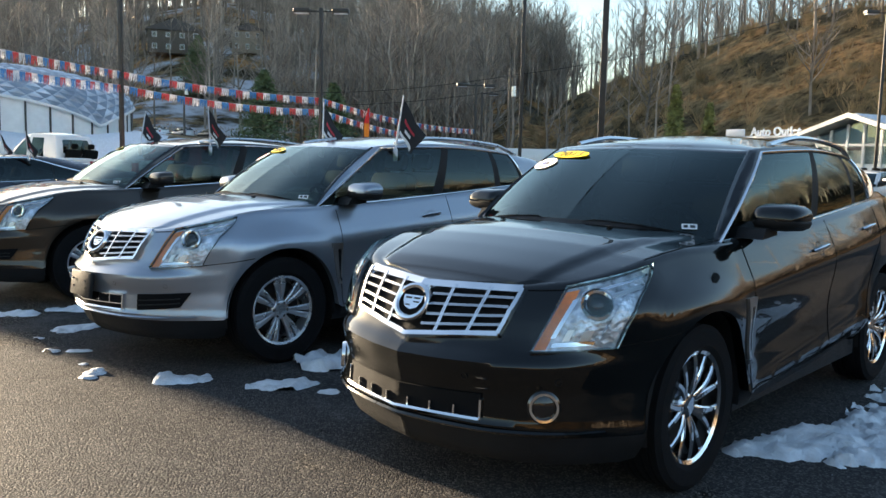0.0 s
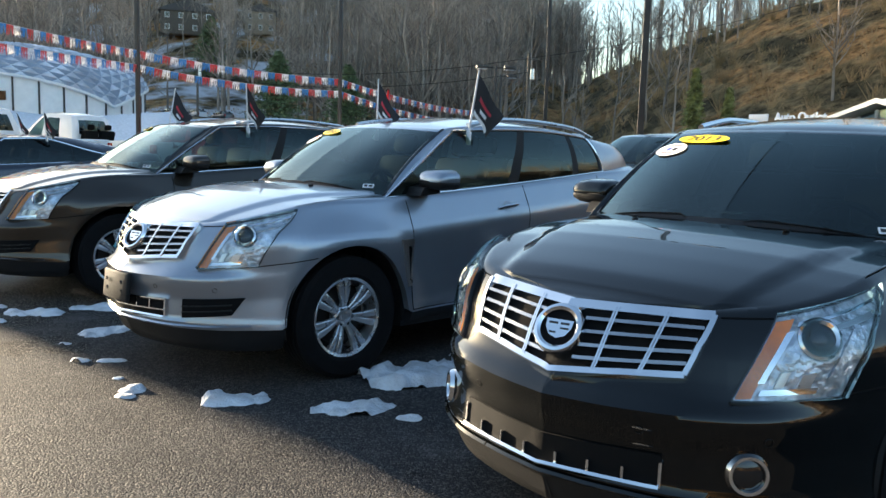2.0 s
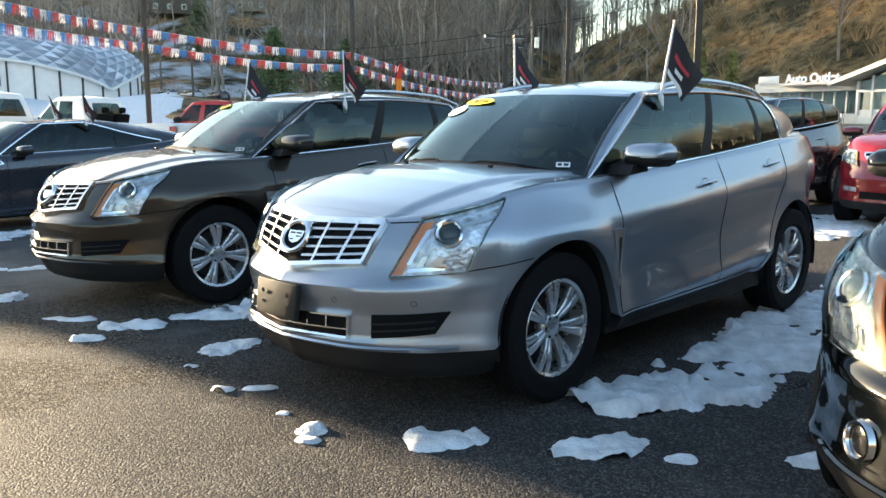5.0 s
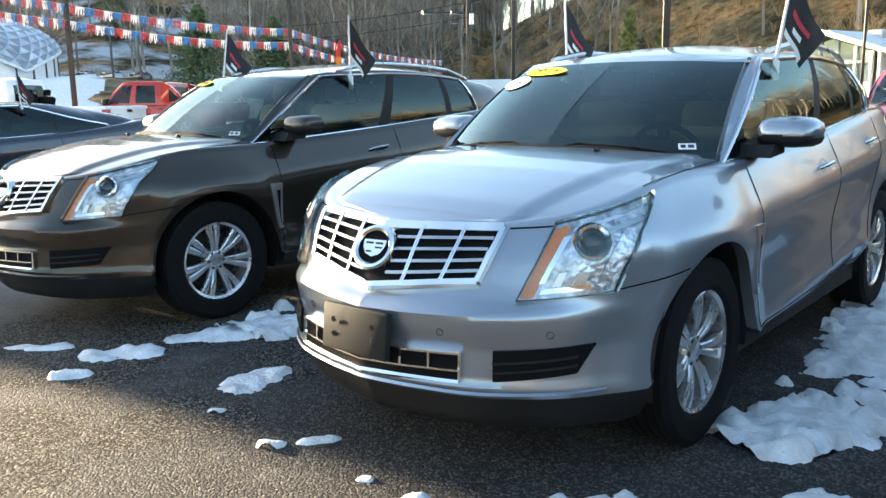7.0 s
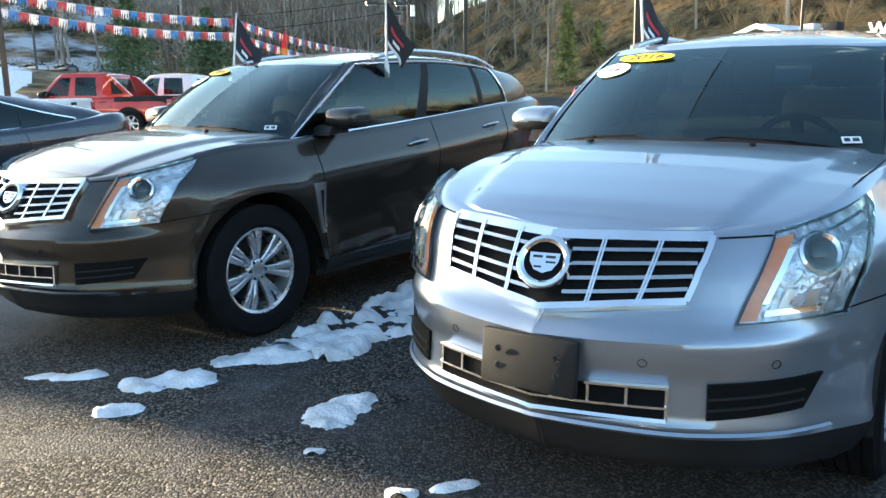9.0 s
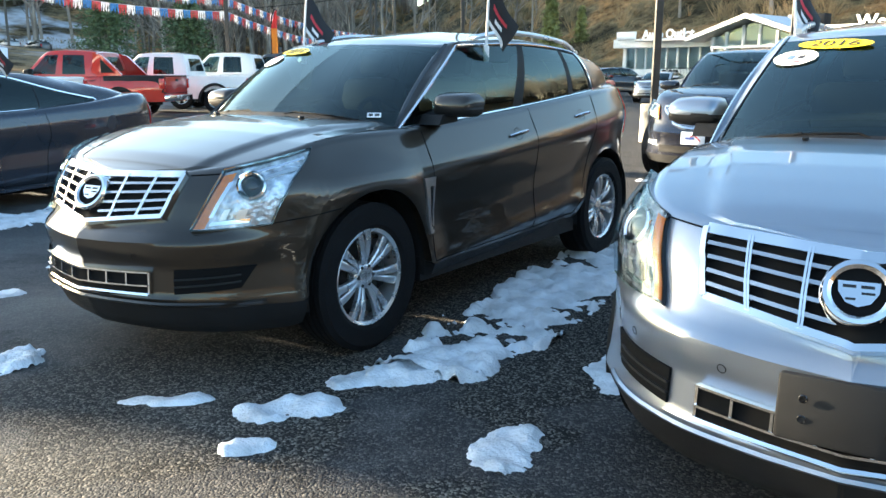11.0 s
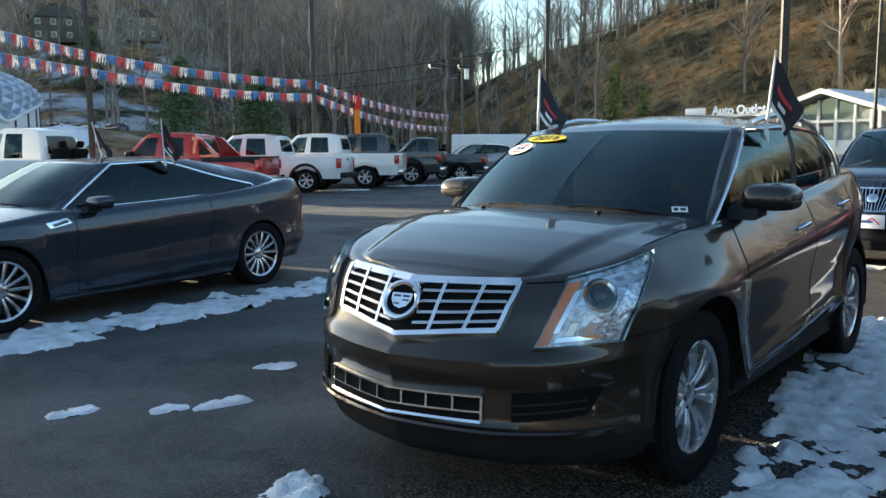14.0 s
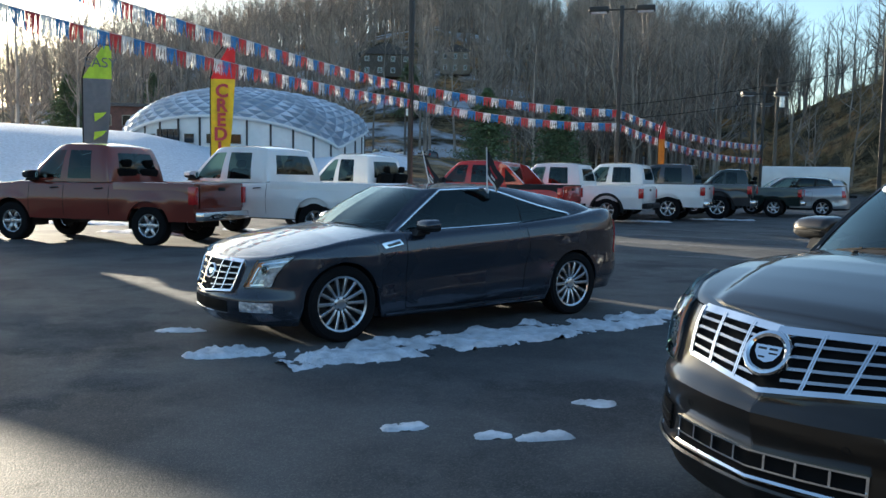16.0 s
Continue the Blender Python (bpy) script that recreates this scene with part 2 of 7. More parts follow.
def hillside():
    """Leaf litter, bare earth and thawing snow on the slopes; asphalt on the level lot."""
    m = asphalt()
    m.name = "ground"
    n, ln = m.node_tree.nodes, m.node_tree.links
    p = n["Principled BSDF"]
    lot_colour = p.inputs["Base Color"].links[0].from_socket
    co = [k for k in n if k.bl_idname == "ShaderNodeTexCoord"][0]
    a, b = n.new("ShaderNodeTexNoise"), n.new("ShaderNodeTexNoise")
    a.inputs["Scale"].default_value, a.inputs["Detail"].default_value = 0.11, 9
    b.inputs["Scale"].default_value, b.inputs["Detail"].default_value, b.inputs["Roughness"].default_value = 0.55, 10, 0.78
    r1, r2 = n.new("ShaderNodeValToRGB"), n.new("ShaderNodeValToRGB")
    r1.color_ramp.elements[0].position, r1.color_ramp.elements[1].position = 0.40, 0.58
    r1.color_ramp.elements[0].color, r1.color_ramp.elements[1].color = (0.12, 0.095, 0.05, 1), (0.62, 0.34, 0.14, 1)
    e = r1.color_ramp.elements.new(0.52)
    e.color = (0.40, 0.28, 0.14, 1)
    r2.color_ramp.elements[0].position, r2.color_ramp.elements[1].position = 0.38, 0.60
    r2.color_ramp.elements[0].color, r2.color_ramp.elements[1].color = (0.06, 0.06, 0.055, 1), (1, 1, 1, 1)
    mul, pick = n.new("ShaderNodeMix"), n.new("ShaderNodeMix")
    mul.data_type = pick.data_type = "RGBA"
    mul.blend_type = "MULTIPLY"
    mul.inputs["Factor"].default_value = 0.92
    for t in (a, b):
        ln.new(co.outputs["Object"], t.inputs["Vector"])
    ln.new(a.outputs["Fac"], r1.inputs["Fac"])
    ln.new(b.outputs["Fac"], r2.inputs["Fac"])
    ln.new(r1.outputs["Color"], mul.inputs["A"])
    ln.new(r2.outputs["Color"], mul.inputs["B"])
    sep, step = n.new("ShaderNodeSeparateXYZ"), n.new("ShaderNodeMapRange")
    ln.new(co.outputs["Object"], sep.inputs["Vector"])
    ln.new(sep.outputs["Z"], step.inputs["Value"])
    step.inputs["From Min"].default_value, step.inputs["From Max"].default_value = 0.15, 0.5
    ln.new(step.outputs["Result"], pick.inputs["Factor"])
    ln.new(lot_colour, pick.inputs["A"])
    # thawing snow among the trees of the shaded hill
    thaw, patchy, west, snowy = n.new("ShaderNodeTexNoise"), n.new("ShaderNodeMapRange"), n.new("ShaderNodeMapRange"), n.new("ShaderNodeMix")
    thaw.inputs["Scale"].default_value, thaw.inputs["Detail"].default_value = 0.07, 7
    ln.new(co.outputs["Object"], thaw.inputs["Vector"])
    ln.new(thaw.outputs["Fac"], patchy.inputs["Value"])
    patchy.inputs["From Min"].default_value, patchy.inputs["From Max"].default_value = 0.53, 0.60
    ln.new(sep.outputs["X"], west.inputs["Value"])
    west.inputs["From Min"].default_value, west.inputs["From Max"].default_value = -24.0, -38.0
    both = n.new("ShaderNodeMath")
    both.operation = "MULTIPLY"
    ln.new(patchy.outputs["Result"], both.inputs[0])
    ln.new(west.outputs["Result"], both.inputs[1])
    snowy.data_type = "RGBA"
    snowy.inputs["B"].default_value = (0.66, 0.68, 0.72, 1)
    ln.new(both.outputs["Value"], snowy.inputs["Factor"])
    # ground far right, mostly out of view, darkened to calm car reflections
    reflection_dim, east = n.new("ShaderNodeMix"), n.new("ShaderNodeMapRange")
    reflection_dim.data_type, reflection_dim.blend_type = "RGBA", "MULTIPLY"
    reflection_dim.inputs["B"].default_value = (0.30, 0.30, 0.32, 1)
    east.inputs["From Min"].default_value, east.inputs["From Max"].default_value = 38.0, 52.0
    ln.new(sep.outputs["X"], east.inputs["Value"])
    ln.new(east.outputs["Result"], reflection_dim.inputs["Factor"])
    ln.new(mul.outputs["Result"], reflection_dim.inputs["A"])
    ln.new(reflection_dim.outputs["Result"], snowy.inputs["A"])
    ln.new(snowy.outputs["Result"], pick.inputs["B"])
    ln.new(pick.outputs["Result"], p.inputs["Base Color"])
    lumps, old = n.new("ShaderNodeBump"), p.inputs["Normal"].links[0].from_socket
    lumps.inputs["Distance"].default_value = 0.6
    ln.new(step.outputs["Result"], lumps.inputs["Strength"])
    ln.new(b.outputs["Fac"], lumps.inputs["Height"])
    ln.new(old, lumps.inputs["Normal"])
    ln.new(lumps.outputs["Normal"], p.inputs["Normal"])
    return m


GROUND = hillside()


# ---- shaping tools ----
class Geo:
    """Collects vertices and faces for one mesh."""

    def __init__(self):
        self.v, self.f = [], []

    def grid(self, rows, flip=False, ring=False):
        """Faces over a net of points: rows of equal length. ring: each row closes on itself."""
        base, m = len(self.v), len(rows[0])
        for row in rows:
            self.v += [tuple(p) for p in row]
        for i in range(len(rows) - 1):
            for j in range(m if ring else m - 1):
                k = (j + 1) % m
                q = (base + i * m + j, base + i * m + k, base + (i + 1) * m + k, base + (i + 1) * m + j)
                self.f.append(q[::-1] if flip else q)
        return self

    def poly(self, pts):
        base = len(self.v)
        self.v += [tuple(p) for p in pts]
        self.f.append(tuple(range(base, base + len(pts))))
        return self

    def box(self, c, s, m=None, bevel=0.0):
        bm = bmesh.new()
        bmesh.ops.create_cube(bm, size=1.0, matrix=Matrix.Diagonal((*s, 1)))
        if bevel:
            bmesh.ops.bevel(bm, geom=list(bm.edges), offset=bevel, segments=2, profile=0.5, affect="EDGES")
        t = Matrix.Translation(c) @ (m or Matrix())
        bm.verts.index_update()
        base = len(self.v)
        self.v += [tuple(t @ v.co) for v in bm.verts]
        self.f += [tuple(base + v.index for v in f.verts) for f in bm.faces]
        bm.free()
        return self

    def lathe(self, profile, n=32, m=None, a0=0.0, a1=2 * math.pi):
        """profile: (radius, height along the local z axis)."""
        t, full = m or Matrix(), abs(a1 - a0 - 2 * math.pi) < 1e-6
        k = n if full else n + 1
        rows = [[t @ Vector((r * math.cos(a0 + (a1 - a0) * i / n), r * math.sin(a0 + (a1 - a0) * i / n), h)) for i in range(k)] for r, h in profile]
        return self.grid(rows, ring=full)

    def tube(self, pts, r, n=6, caps=True):
        pts = [Vector(p) for p in pts]
        rows, side = [], None
        for i, p in enumerate(pts):
            d = (pts[min(i + 1, len(pts) - 1)] - pts[max(i - 1, 0)]).normalized()
            if side is None or abs(side.dot(d)) > 0.95:
                side = d.orthogonal().normalized()
            side = (side - d * side.dot(d)).normalized()
            up = d.cross(side)
            rad = r[i] if isinstance(r, (list, tuple)) else r
            rows.append([p + (side * math.cos(a) + up * math.sin(a)) * rad for a in (2 * math.pi * j / n for j in range(n))])
        self.grid(rows, ring=True)
        if caps:
            self.poly(rows[0][::-1]).poly(rows[-1])
        return self

    def strip(self, pts, nor, width, depth, across=None):
        """A bar of rectangular section along pts; nor: outward directions; it stands from 0 to depth off the points."""
        pts, rows = [Vector(p) for p in pts], []
        for i, p in enumerate(pts):
            d = (pts[min(i + 1, len(pts) - 1)] - pts[max(i - 1, 0)]).normalized()
            o = Vector(nor[i] if isinstance(nor, list) else nor).normalized()
            s = (across or d.cross(o)).normalized() * width / 2
            rows.append([p - s, p - s * 0.8 + o * depth, p + s * 0.8 + o * depth, p + s])
        self.grid(rows, ring=True)
        self.poly(rows[0][::-1]).poly(rows[-1])
        return self

    def prism(self, outline, axis, a, b):
        """A flat outline pushed along an axis from a to b. outline: pairs in the other two axes, in order."""
        def at(p, w):
            q = list(p)
            q.insert(axis, w)
            return tuple(q)
        lo, hi = [at(p, a) for p in outline], [at(p, b) for p in outline]
        self.grid([lo, hi], ring=True)
        self.poly(lo[::-1]).poly(hi)
        return self

    def mesh(self, name, material, angle=40, tidy=True):
        me = bpy.data.meshes.new(name)
        me.from_pydata(self.v, [], self.f)
        if tidy:
            bm = bmesh.new()
            bm.from_mesh(me)
            bmesh.ops.remove_doubles(bm, verts=bm.verts, dist=1e-5)
            bmesh.ops.recalc_face_normals(bm, faces=bm.faces)
            bm.to_mesh(me)
            bm.free()
        me.shade_smooth()
        me.set_sharp_from_angle(angle=radians(angle))
        me.materials.append(material)
        return me


def part(name, geo, material, parent=None, label="", angle=40, tidy=True):
    ob = new(name, geo.mesh(name, material, angle, tidy) if isinstance(geo, Geo) else geo)
    if parent is not None:
        ob.parent = parent
    if label:
        ob["label"] = label
    return ob


def thing(name, label, category, group="", kind="", geo=None, material=None, angle=40):
    ob = part(name, geo, material, angle=angle) if geo else new(name)
    return tagged(ob, label, category, group, kind)


def curve_at(ctrl, t):
    """A smooth curve through evenly numbered control points (Catmull-Rom); t from 0 to len - 1."""
    n = len(ctrl) - 1
    i = min(max(int(t), 0), n - 1)
    s = t - i
    p = [np.array(ctrl[min(max(k, 0), n)], float) for k in (i - 1, i, i + 1, i + 2)]
    if i == 0:
        p[0] = p[1] * 2 - p[2]
    if i == n - 1:
        p[3] = p[2] * 2 - p[1]
    return 0.5 * (2 * p[1] + (p[2] - p[0]) * s + (2 * p[0] - 5 * p[1] + 4 * p[2] - p[3]) * s * s + (3 * p[1] - p[0] - 3 * p[2] + p[3]) * s ** 3)


def table(pairs):
    """Sorted pairs, ready for lin()."""
    return tuple(np.array(k, float) for k in zip(*sorted(pairs)))


def lin(pairs, x):
    xs, ys = pairs if isinstance(pairs, tuple) else table(pairs)
    return float(np.interp(x, xs, ys))


def ease(t):
    t = min(max(t, 0.0), 1.0)
    return t * t * (3 - 2 * t)


def words(text, size, material, parent, m, name="lettering", extrude=0.002, align="CENTER", bold=0.0):
    """Raised lettering in the built-in font, standing in the local x-y plane of m."""
    fc = bpy.data.curves.new("lettering", "FONT")
    fc.body, fc.size, fc.extrude, fc.align_x, fc.align_y = text, size, extrude, align, "CENTER"
    fc.offset = bold
    tmp = bpy.data.objects.new("lettering", fc)
    me = bpy.data.meshes.new_from_object(tmp)
    bpy.data.objects.remove(tmp)
    me.materials.clear()
    me.materials.append(material)
    ob = part(name, me, material, parent)
    ob.matrix_basis = m
    return ob


# ---- vehicles ----
# Every vehicle stands in its own frame: x ahead, y to its left, z up, the front axle over the origin.
class Shell:
    """The lower body as a skin over (u, z): u runs along the plan outline from the nose round the left side to the tail."""

    def __init__(self, outline, front, side, rear, top, crown, slope=0.0, wheels=(), arch=0.42, hub=0.38, round_over=0.05, flare=0.016, nip=0.0, dome=None):
        self.flare, self.nip, self.dome = flare, nip, table(dome) if dome else None
        t = np.linspace(0, len(outline) - 1, 900)
        self.p = np.array([curve_at(outline, k) for k in t])
        d = np.gradient(self.p, axis=0)
        self.n = np.stack([-d[:, 1], d[:, 0]], 1)
        self.n /= np.linalg.norm(self.n, axis=1)[:, None]
        if self.n[450, 1] < 0:
            self.n = -self.n
        seg = np.r_[0, np.cumsum(np.linalg.norm(np.diff(self.p, axis=0), axis=1))]
        self.u = seg / seg[-1]
        self.front, self.side, self.rear, self.top, self.crown = (table(k) for k in (front, side, rear, top, crown))
        self.slope, self.wheels, self.arch, self.hub, self.ro = slope, wheels, arch, hub, round_over
        self.rz = np.array([self.settle(p, n) for p, n in zip(self.p, self.n)])

    def inset(self, p, n, z):
        shoulder = self.nip * ease((p[0] + 0.35) / 0.6) * ease((z - 0.86) / 0.22) if self.nip else 0.0
        return n[0] ** 2 * lin(self.front if n[0] > 0 else self.rear, z) + n[1] ** 2 * (lin(self.side, z + self.slope * min(0.0, p[0] + 0.4)) + shoulder)

    def settle(self, p, n):
        """Height at which the skin meets the lid."""
        z = lin(self.top, p[0])
        for _ in range(10):
            z = 0.5 * z + 0.5 * lin(self.top, p[0] - n[0] * (self.inset(p, n, z) + self.ro))
        return z

    def raw(self, u):
        return (np.array([np.interp(u, self.u, self.p[:, k]) for k in (0, 1)]), np.array([np.interp(u, self.u, self.n[:, k]) for k in (0, 1)]))

    def rim(self, u):
        return float(np.interp(u, self.u, self.rz))

    def at(self, u, z, off=0.0):
        p, n = self.raw(u)
        wx, wy = n[0] ** 2, n[1] ** 2
        d = self.inset(p, n, z)
        rim = self.rim(u)
        t = min(max((z - rim + self.ro * 1.3) / (self.ro * 1.3), 0.0), 1.0)
        d += self.ro * (1 - math.sqrt(max(0.0, 1 - t * t)))
        for wxp in self.wheels:
            g = math.hypot(p[0] - wxp, z - self.hub) - self.arch
            if wy > 0.5 and g < 0.20:
                d -= self.flare * ease(1 - max(g, 0) / 0.20)
        q = p - n * (d - off)
        return Vector((q[0], q[1], z))

    def out(self, u, z):
        e = 1e-3
        a, b = self.at(min(u + e, 1), z) - self.at(max(u - e, 0), z), self.at(u, z + 0.01) - self.at(u, z - 0.01)
        n = a.cross(b).normalized()
        base = self.raw(u)[1]
        return n if n.x * base[0] + n.y * base[1] > 0 else -n

    def put(self, u, z, off=0.0):
        """A point of the skin, pushed off square to it; negative u is the right side."""
        q = self.at(abs(u), z) + self.out(abs(u), z) * off
        return Vector((q.x, -q.y if u < 0 else q.y, q.z))

    def face(self, u, z):
        q = self.out(abs(u), z)
        return Vector((q.x, -q.y if u < 0 else q.y, q.z))

    def u_at(self, axis, value, z, lo=0.0, hi=1.0):
        us = np.linspace(lo, hi, 240)
        vals = np.array([self.at(k, z)[axis] for k in us])
        return float(us[np.argmin(abs(vals - value))])

    def lid(self, x, y, yr):
        """Height of the bonnet and deck."""
        s = min(1.0, abs(y) / max(yr, 1e-3))
        z = lin(self.top, x) + lin(self.crown, x) * (1 - s ** 2.4) * min(1.0, max(0.0, yr) / 0.55) ** 1.5
        if self.dome is not None:
            # the raised middle of the bonnet, with a crease along each side
            edge = lin(self.dome, x)
            z += 0.016 * min(1.0, max(0.0, (edge + 0.05 - abs(y)) / 0.05)) * ease((0.86 - x) / 0.2) * min(1.0, max(0.0, yr) / 0.55)
        return z

    def samples(self, n):
        us = list(np.linspace(0, 1, n))
        xs = np.interp(us, self.u, self.p[:, 0])
        for w in self.wheels:
            for k in range(25):
                x = w + self.arch * math.cos(math.pi * k / 24)
                i = np.argmin(abs(self.p[:, 0] - x) + (abs(self.p[:, 1]) < 0.5) * 9)
                j = np.clip(i, 1, len(self.u) - 2)
                seg = self.p[j - 1:j + 2, 0]
                us.append(float(np.interp(-x, -seg, self.u[j - 1:j + 2])))
        return sorted(set(round(k, 5) for k in us))

    def foot(self, u, sill):
        p, n = self.raw(u)
        z = lin(sill, p[0])
        if n[1] ** 2 > 0.4:
            for w in self.wheels:
                g = self.arch ** 2 - (p[0] - w) ** 2
                if g > -1e-4:
                    z = max(z, self.hub + math.sqrt(max(g, 0)))
        return z


def mirrored(rows):
    return [[(p[0], -p[1], p[2]) for p in r] for r in rows]


def body_mesh(sh, sill, n=110, rows=22, z0=None, z1=None, lid=True, lip=True, panel=None):
    """The skin between two heights (or sill to rim), with the lid over it, as one half mirrored.
    panel(x, y, z, on_lid, side) may name the panel that a face belongs to: then a Geo for each name comes back."""
    us = sh.samples(n)
    net = []
    for k in range(rows + 1):
        row = []
        for u in us:
            a = sh.foot(u, sill) if z0 is None else max(z0, sh.foot(u, sill)) if z1 is None else min(max(z0, sh.foot(u, sill)), z1)
            a = min(a, (sh.rim(u) if z1 is None else z1) - (0.02 if z1 is None else 0))
            b = sh.rim(u) if z1 is None else max(z1, a)
            v = k / rows
            v = v if z1 is not None else 1 - (1 - v) ** 1.35
            row.append(sh.at(u, a + (b - a) * v))
        net.append(row)
    if lip:
        inner = []
        for u, p in zip(us, net[0]):
            nn = sh.raw(u)[1]
            inner.append((p[0] - nn[0] * 0.05, p[1] - nn[1] * 0.05, p[2] + 0.004))
        net = [inner] + net
    skin = len(net) - 1
    if lid:
        ring = net[-1]
        steps = (0.06, 0.15, 0.3, 0.45, 0.6, 0.75, 0.88, 1.0) if sh.dome is None else (0.03, 0.06, 0.09, 0.12, 0.15, 0.18, 0.22, 0.26, 0.30, 0.34, 0.38, 0.43, 0.5, 0.6, 0.7, 0.8, 0.9, 1.0)
        for w in steps:
            net.append([(p[0], p[1] * (1 - w), sh.lid(p[0], p[1] * (1 - w), p[1]) - (lin(sh.top, p[0]) - p[2]) * (1 - ease(w / 0.7))) for p in ring])
    if panel is None:
        return Geo().grid(net).grid(mirrored(net), flip=True)
    out = {}
    for s, rows_ in ((1, net), (-1, mirrored(net))):
        ids = {}
        for i in range(len(rows_) - 1):
            for j in range(len(us) - 1):
                keys = [(i, j), (i, j + 1), (i + 1, j + 1), (i + 1, j)]
                c = sum((Vector(rows_[a][b]) for a, b in keys), Vector()) / 4
                name = panel(c.x, abs(c.y), c.z, i >= skin, s)
                g = out.setdefault(name, Geo())
                f = []
                for a, b in (keys if s > 0 else keys[::-1]):
                    if (name, a, b) not in ids:
                        ids[(name, a, b)] = len(g.v)
                        g.v.append(tuple(rows_[a][b]))
                    f.append(ids[(name, a, b)])
                g.f.append(tuple(f))
    return out


def valance_parts(sh, sill, z1, car, label, n=90, rows=4):
    """Dark lower panels: one round the nose, one round the tail and one along each side, left open at the wheels."""
    runs, keep = [], []
    for u in sh.samples(n):
        if sh.foot(u, sill) < z1 - 0.01:
            keep.append(u)
        elif keep:
            runs, keep = runs + [keep], []
    for run in runs + [keep]:
        if len(run) < 2:
            continue
        net = [[sh.at(u, sh.foot(u, sill) + (z1 - sh.foot(u, sill)) * k / rows) for u in run] for k in range(rows + 1)]
        if run[0] < 0.01 or run[-1] > 0.99:
            part("valance", Geo().grid(net).grid(mirrored(net), flip=True), PLASTIC, car, label)
        else:
            part("sill_cover", Geo().grid(net), PLASTIC, car, label)
            part("sill_cover", Geo().grid(mirrored(net), flip=True), PLASTIC, car, label)


class Cabin:
    """The upper body: numbered control points at the belt and at the roof edge, joined by bowed pillars."""

    def __init__(self, base, top, bow=0.035, crown=0.05):
        self.base, self.top, self.bow, self.crown = base, top, bow, crown
        self.n = len(base) - 1

    def at(self, u, v, off=0.0):
        s = -1 if u < 0 else 1
        u = abs(u)
        a, b = curve_at(self.base, u), curve_at(self.top, u)
        p = a + (b - a) * v
        e = 0.02
        d = curve_at(self.base, min(u + e, self.n)) - curve_at(self.base, max(u - e, 0))
        o = np.array([-d[1], d[0], 0.0])
        o /= np.linalg.norm(o) + 1e-9
        mid = curve_at(self.base, self.n / 2)
        if o[1] < 0 and abs(o[1]) > 0.3 or (abs(o[1]) <= 0.3 and o[0] * (1 if u < self.n / 2 else -1) < 0):
            o = -o
        bow = self.bow * 4 * v * (1 - v)
        q = p + (o * 0.8 + np.array([0, 0, 0.6])) * bow + (o * 0.85 + np.array([0, 0, 0.5])) * off
        return Vector((q[0], q[1] * s, q[2]))

    def out(self, u, v):
        s, u0 = (-1 if u < 0 else 1), abs(u)
        a = self.at(min(u0 + 0.03, self.n), v) - self.at(max(u0 - 0.03, 0), v)
        b = self.at(u0, min(v + 0.03, 1)) - self.at(u0, max(v - 0.03, 0))
        n = a.cross(b).normalized()
        ref = self.at(u0, v) - Vector((curve_at(self.base, self.n / 2)[0], 0, 0.9))
        n = n if n.dot(ref) > 0 else -n
        return Vector((n.x, n.y * s, n.z))

    def roof_rows(self, us):
        ring = [self.at(u, 1.0) for u in us]
        rows = [ring]
        xm = [p.x for p in ring]
        span = max(xm) - min(xm)
        for w in (0.05, 0.12, 0.25, 0.42, 0.6, 0.8, 1.0):
            row = []
            for p in ring:
                t = (p.x - min(xm)) / span
                rise = self.crown * min(1.0, 5 * t * (1 - t) + 0.0) if 0 < t < 1 else 0
                row.append((p.x, p.y * (1 - w), p.z + rise * (1 - (1 - w) ** 2.2)))
            rows.append(row)
        return rows


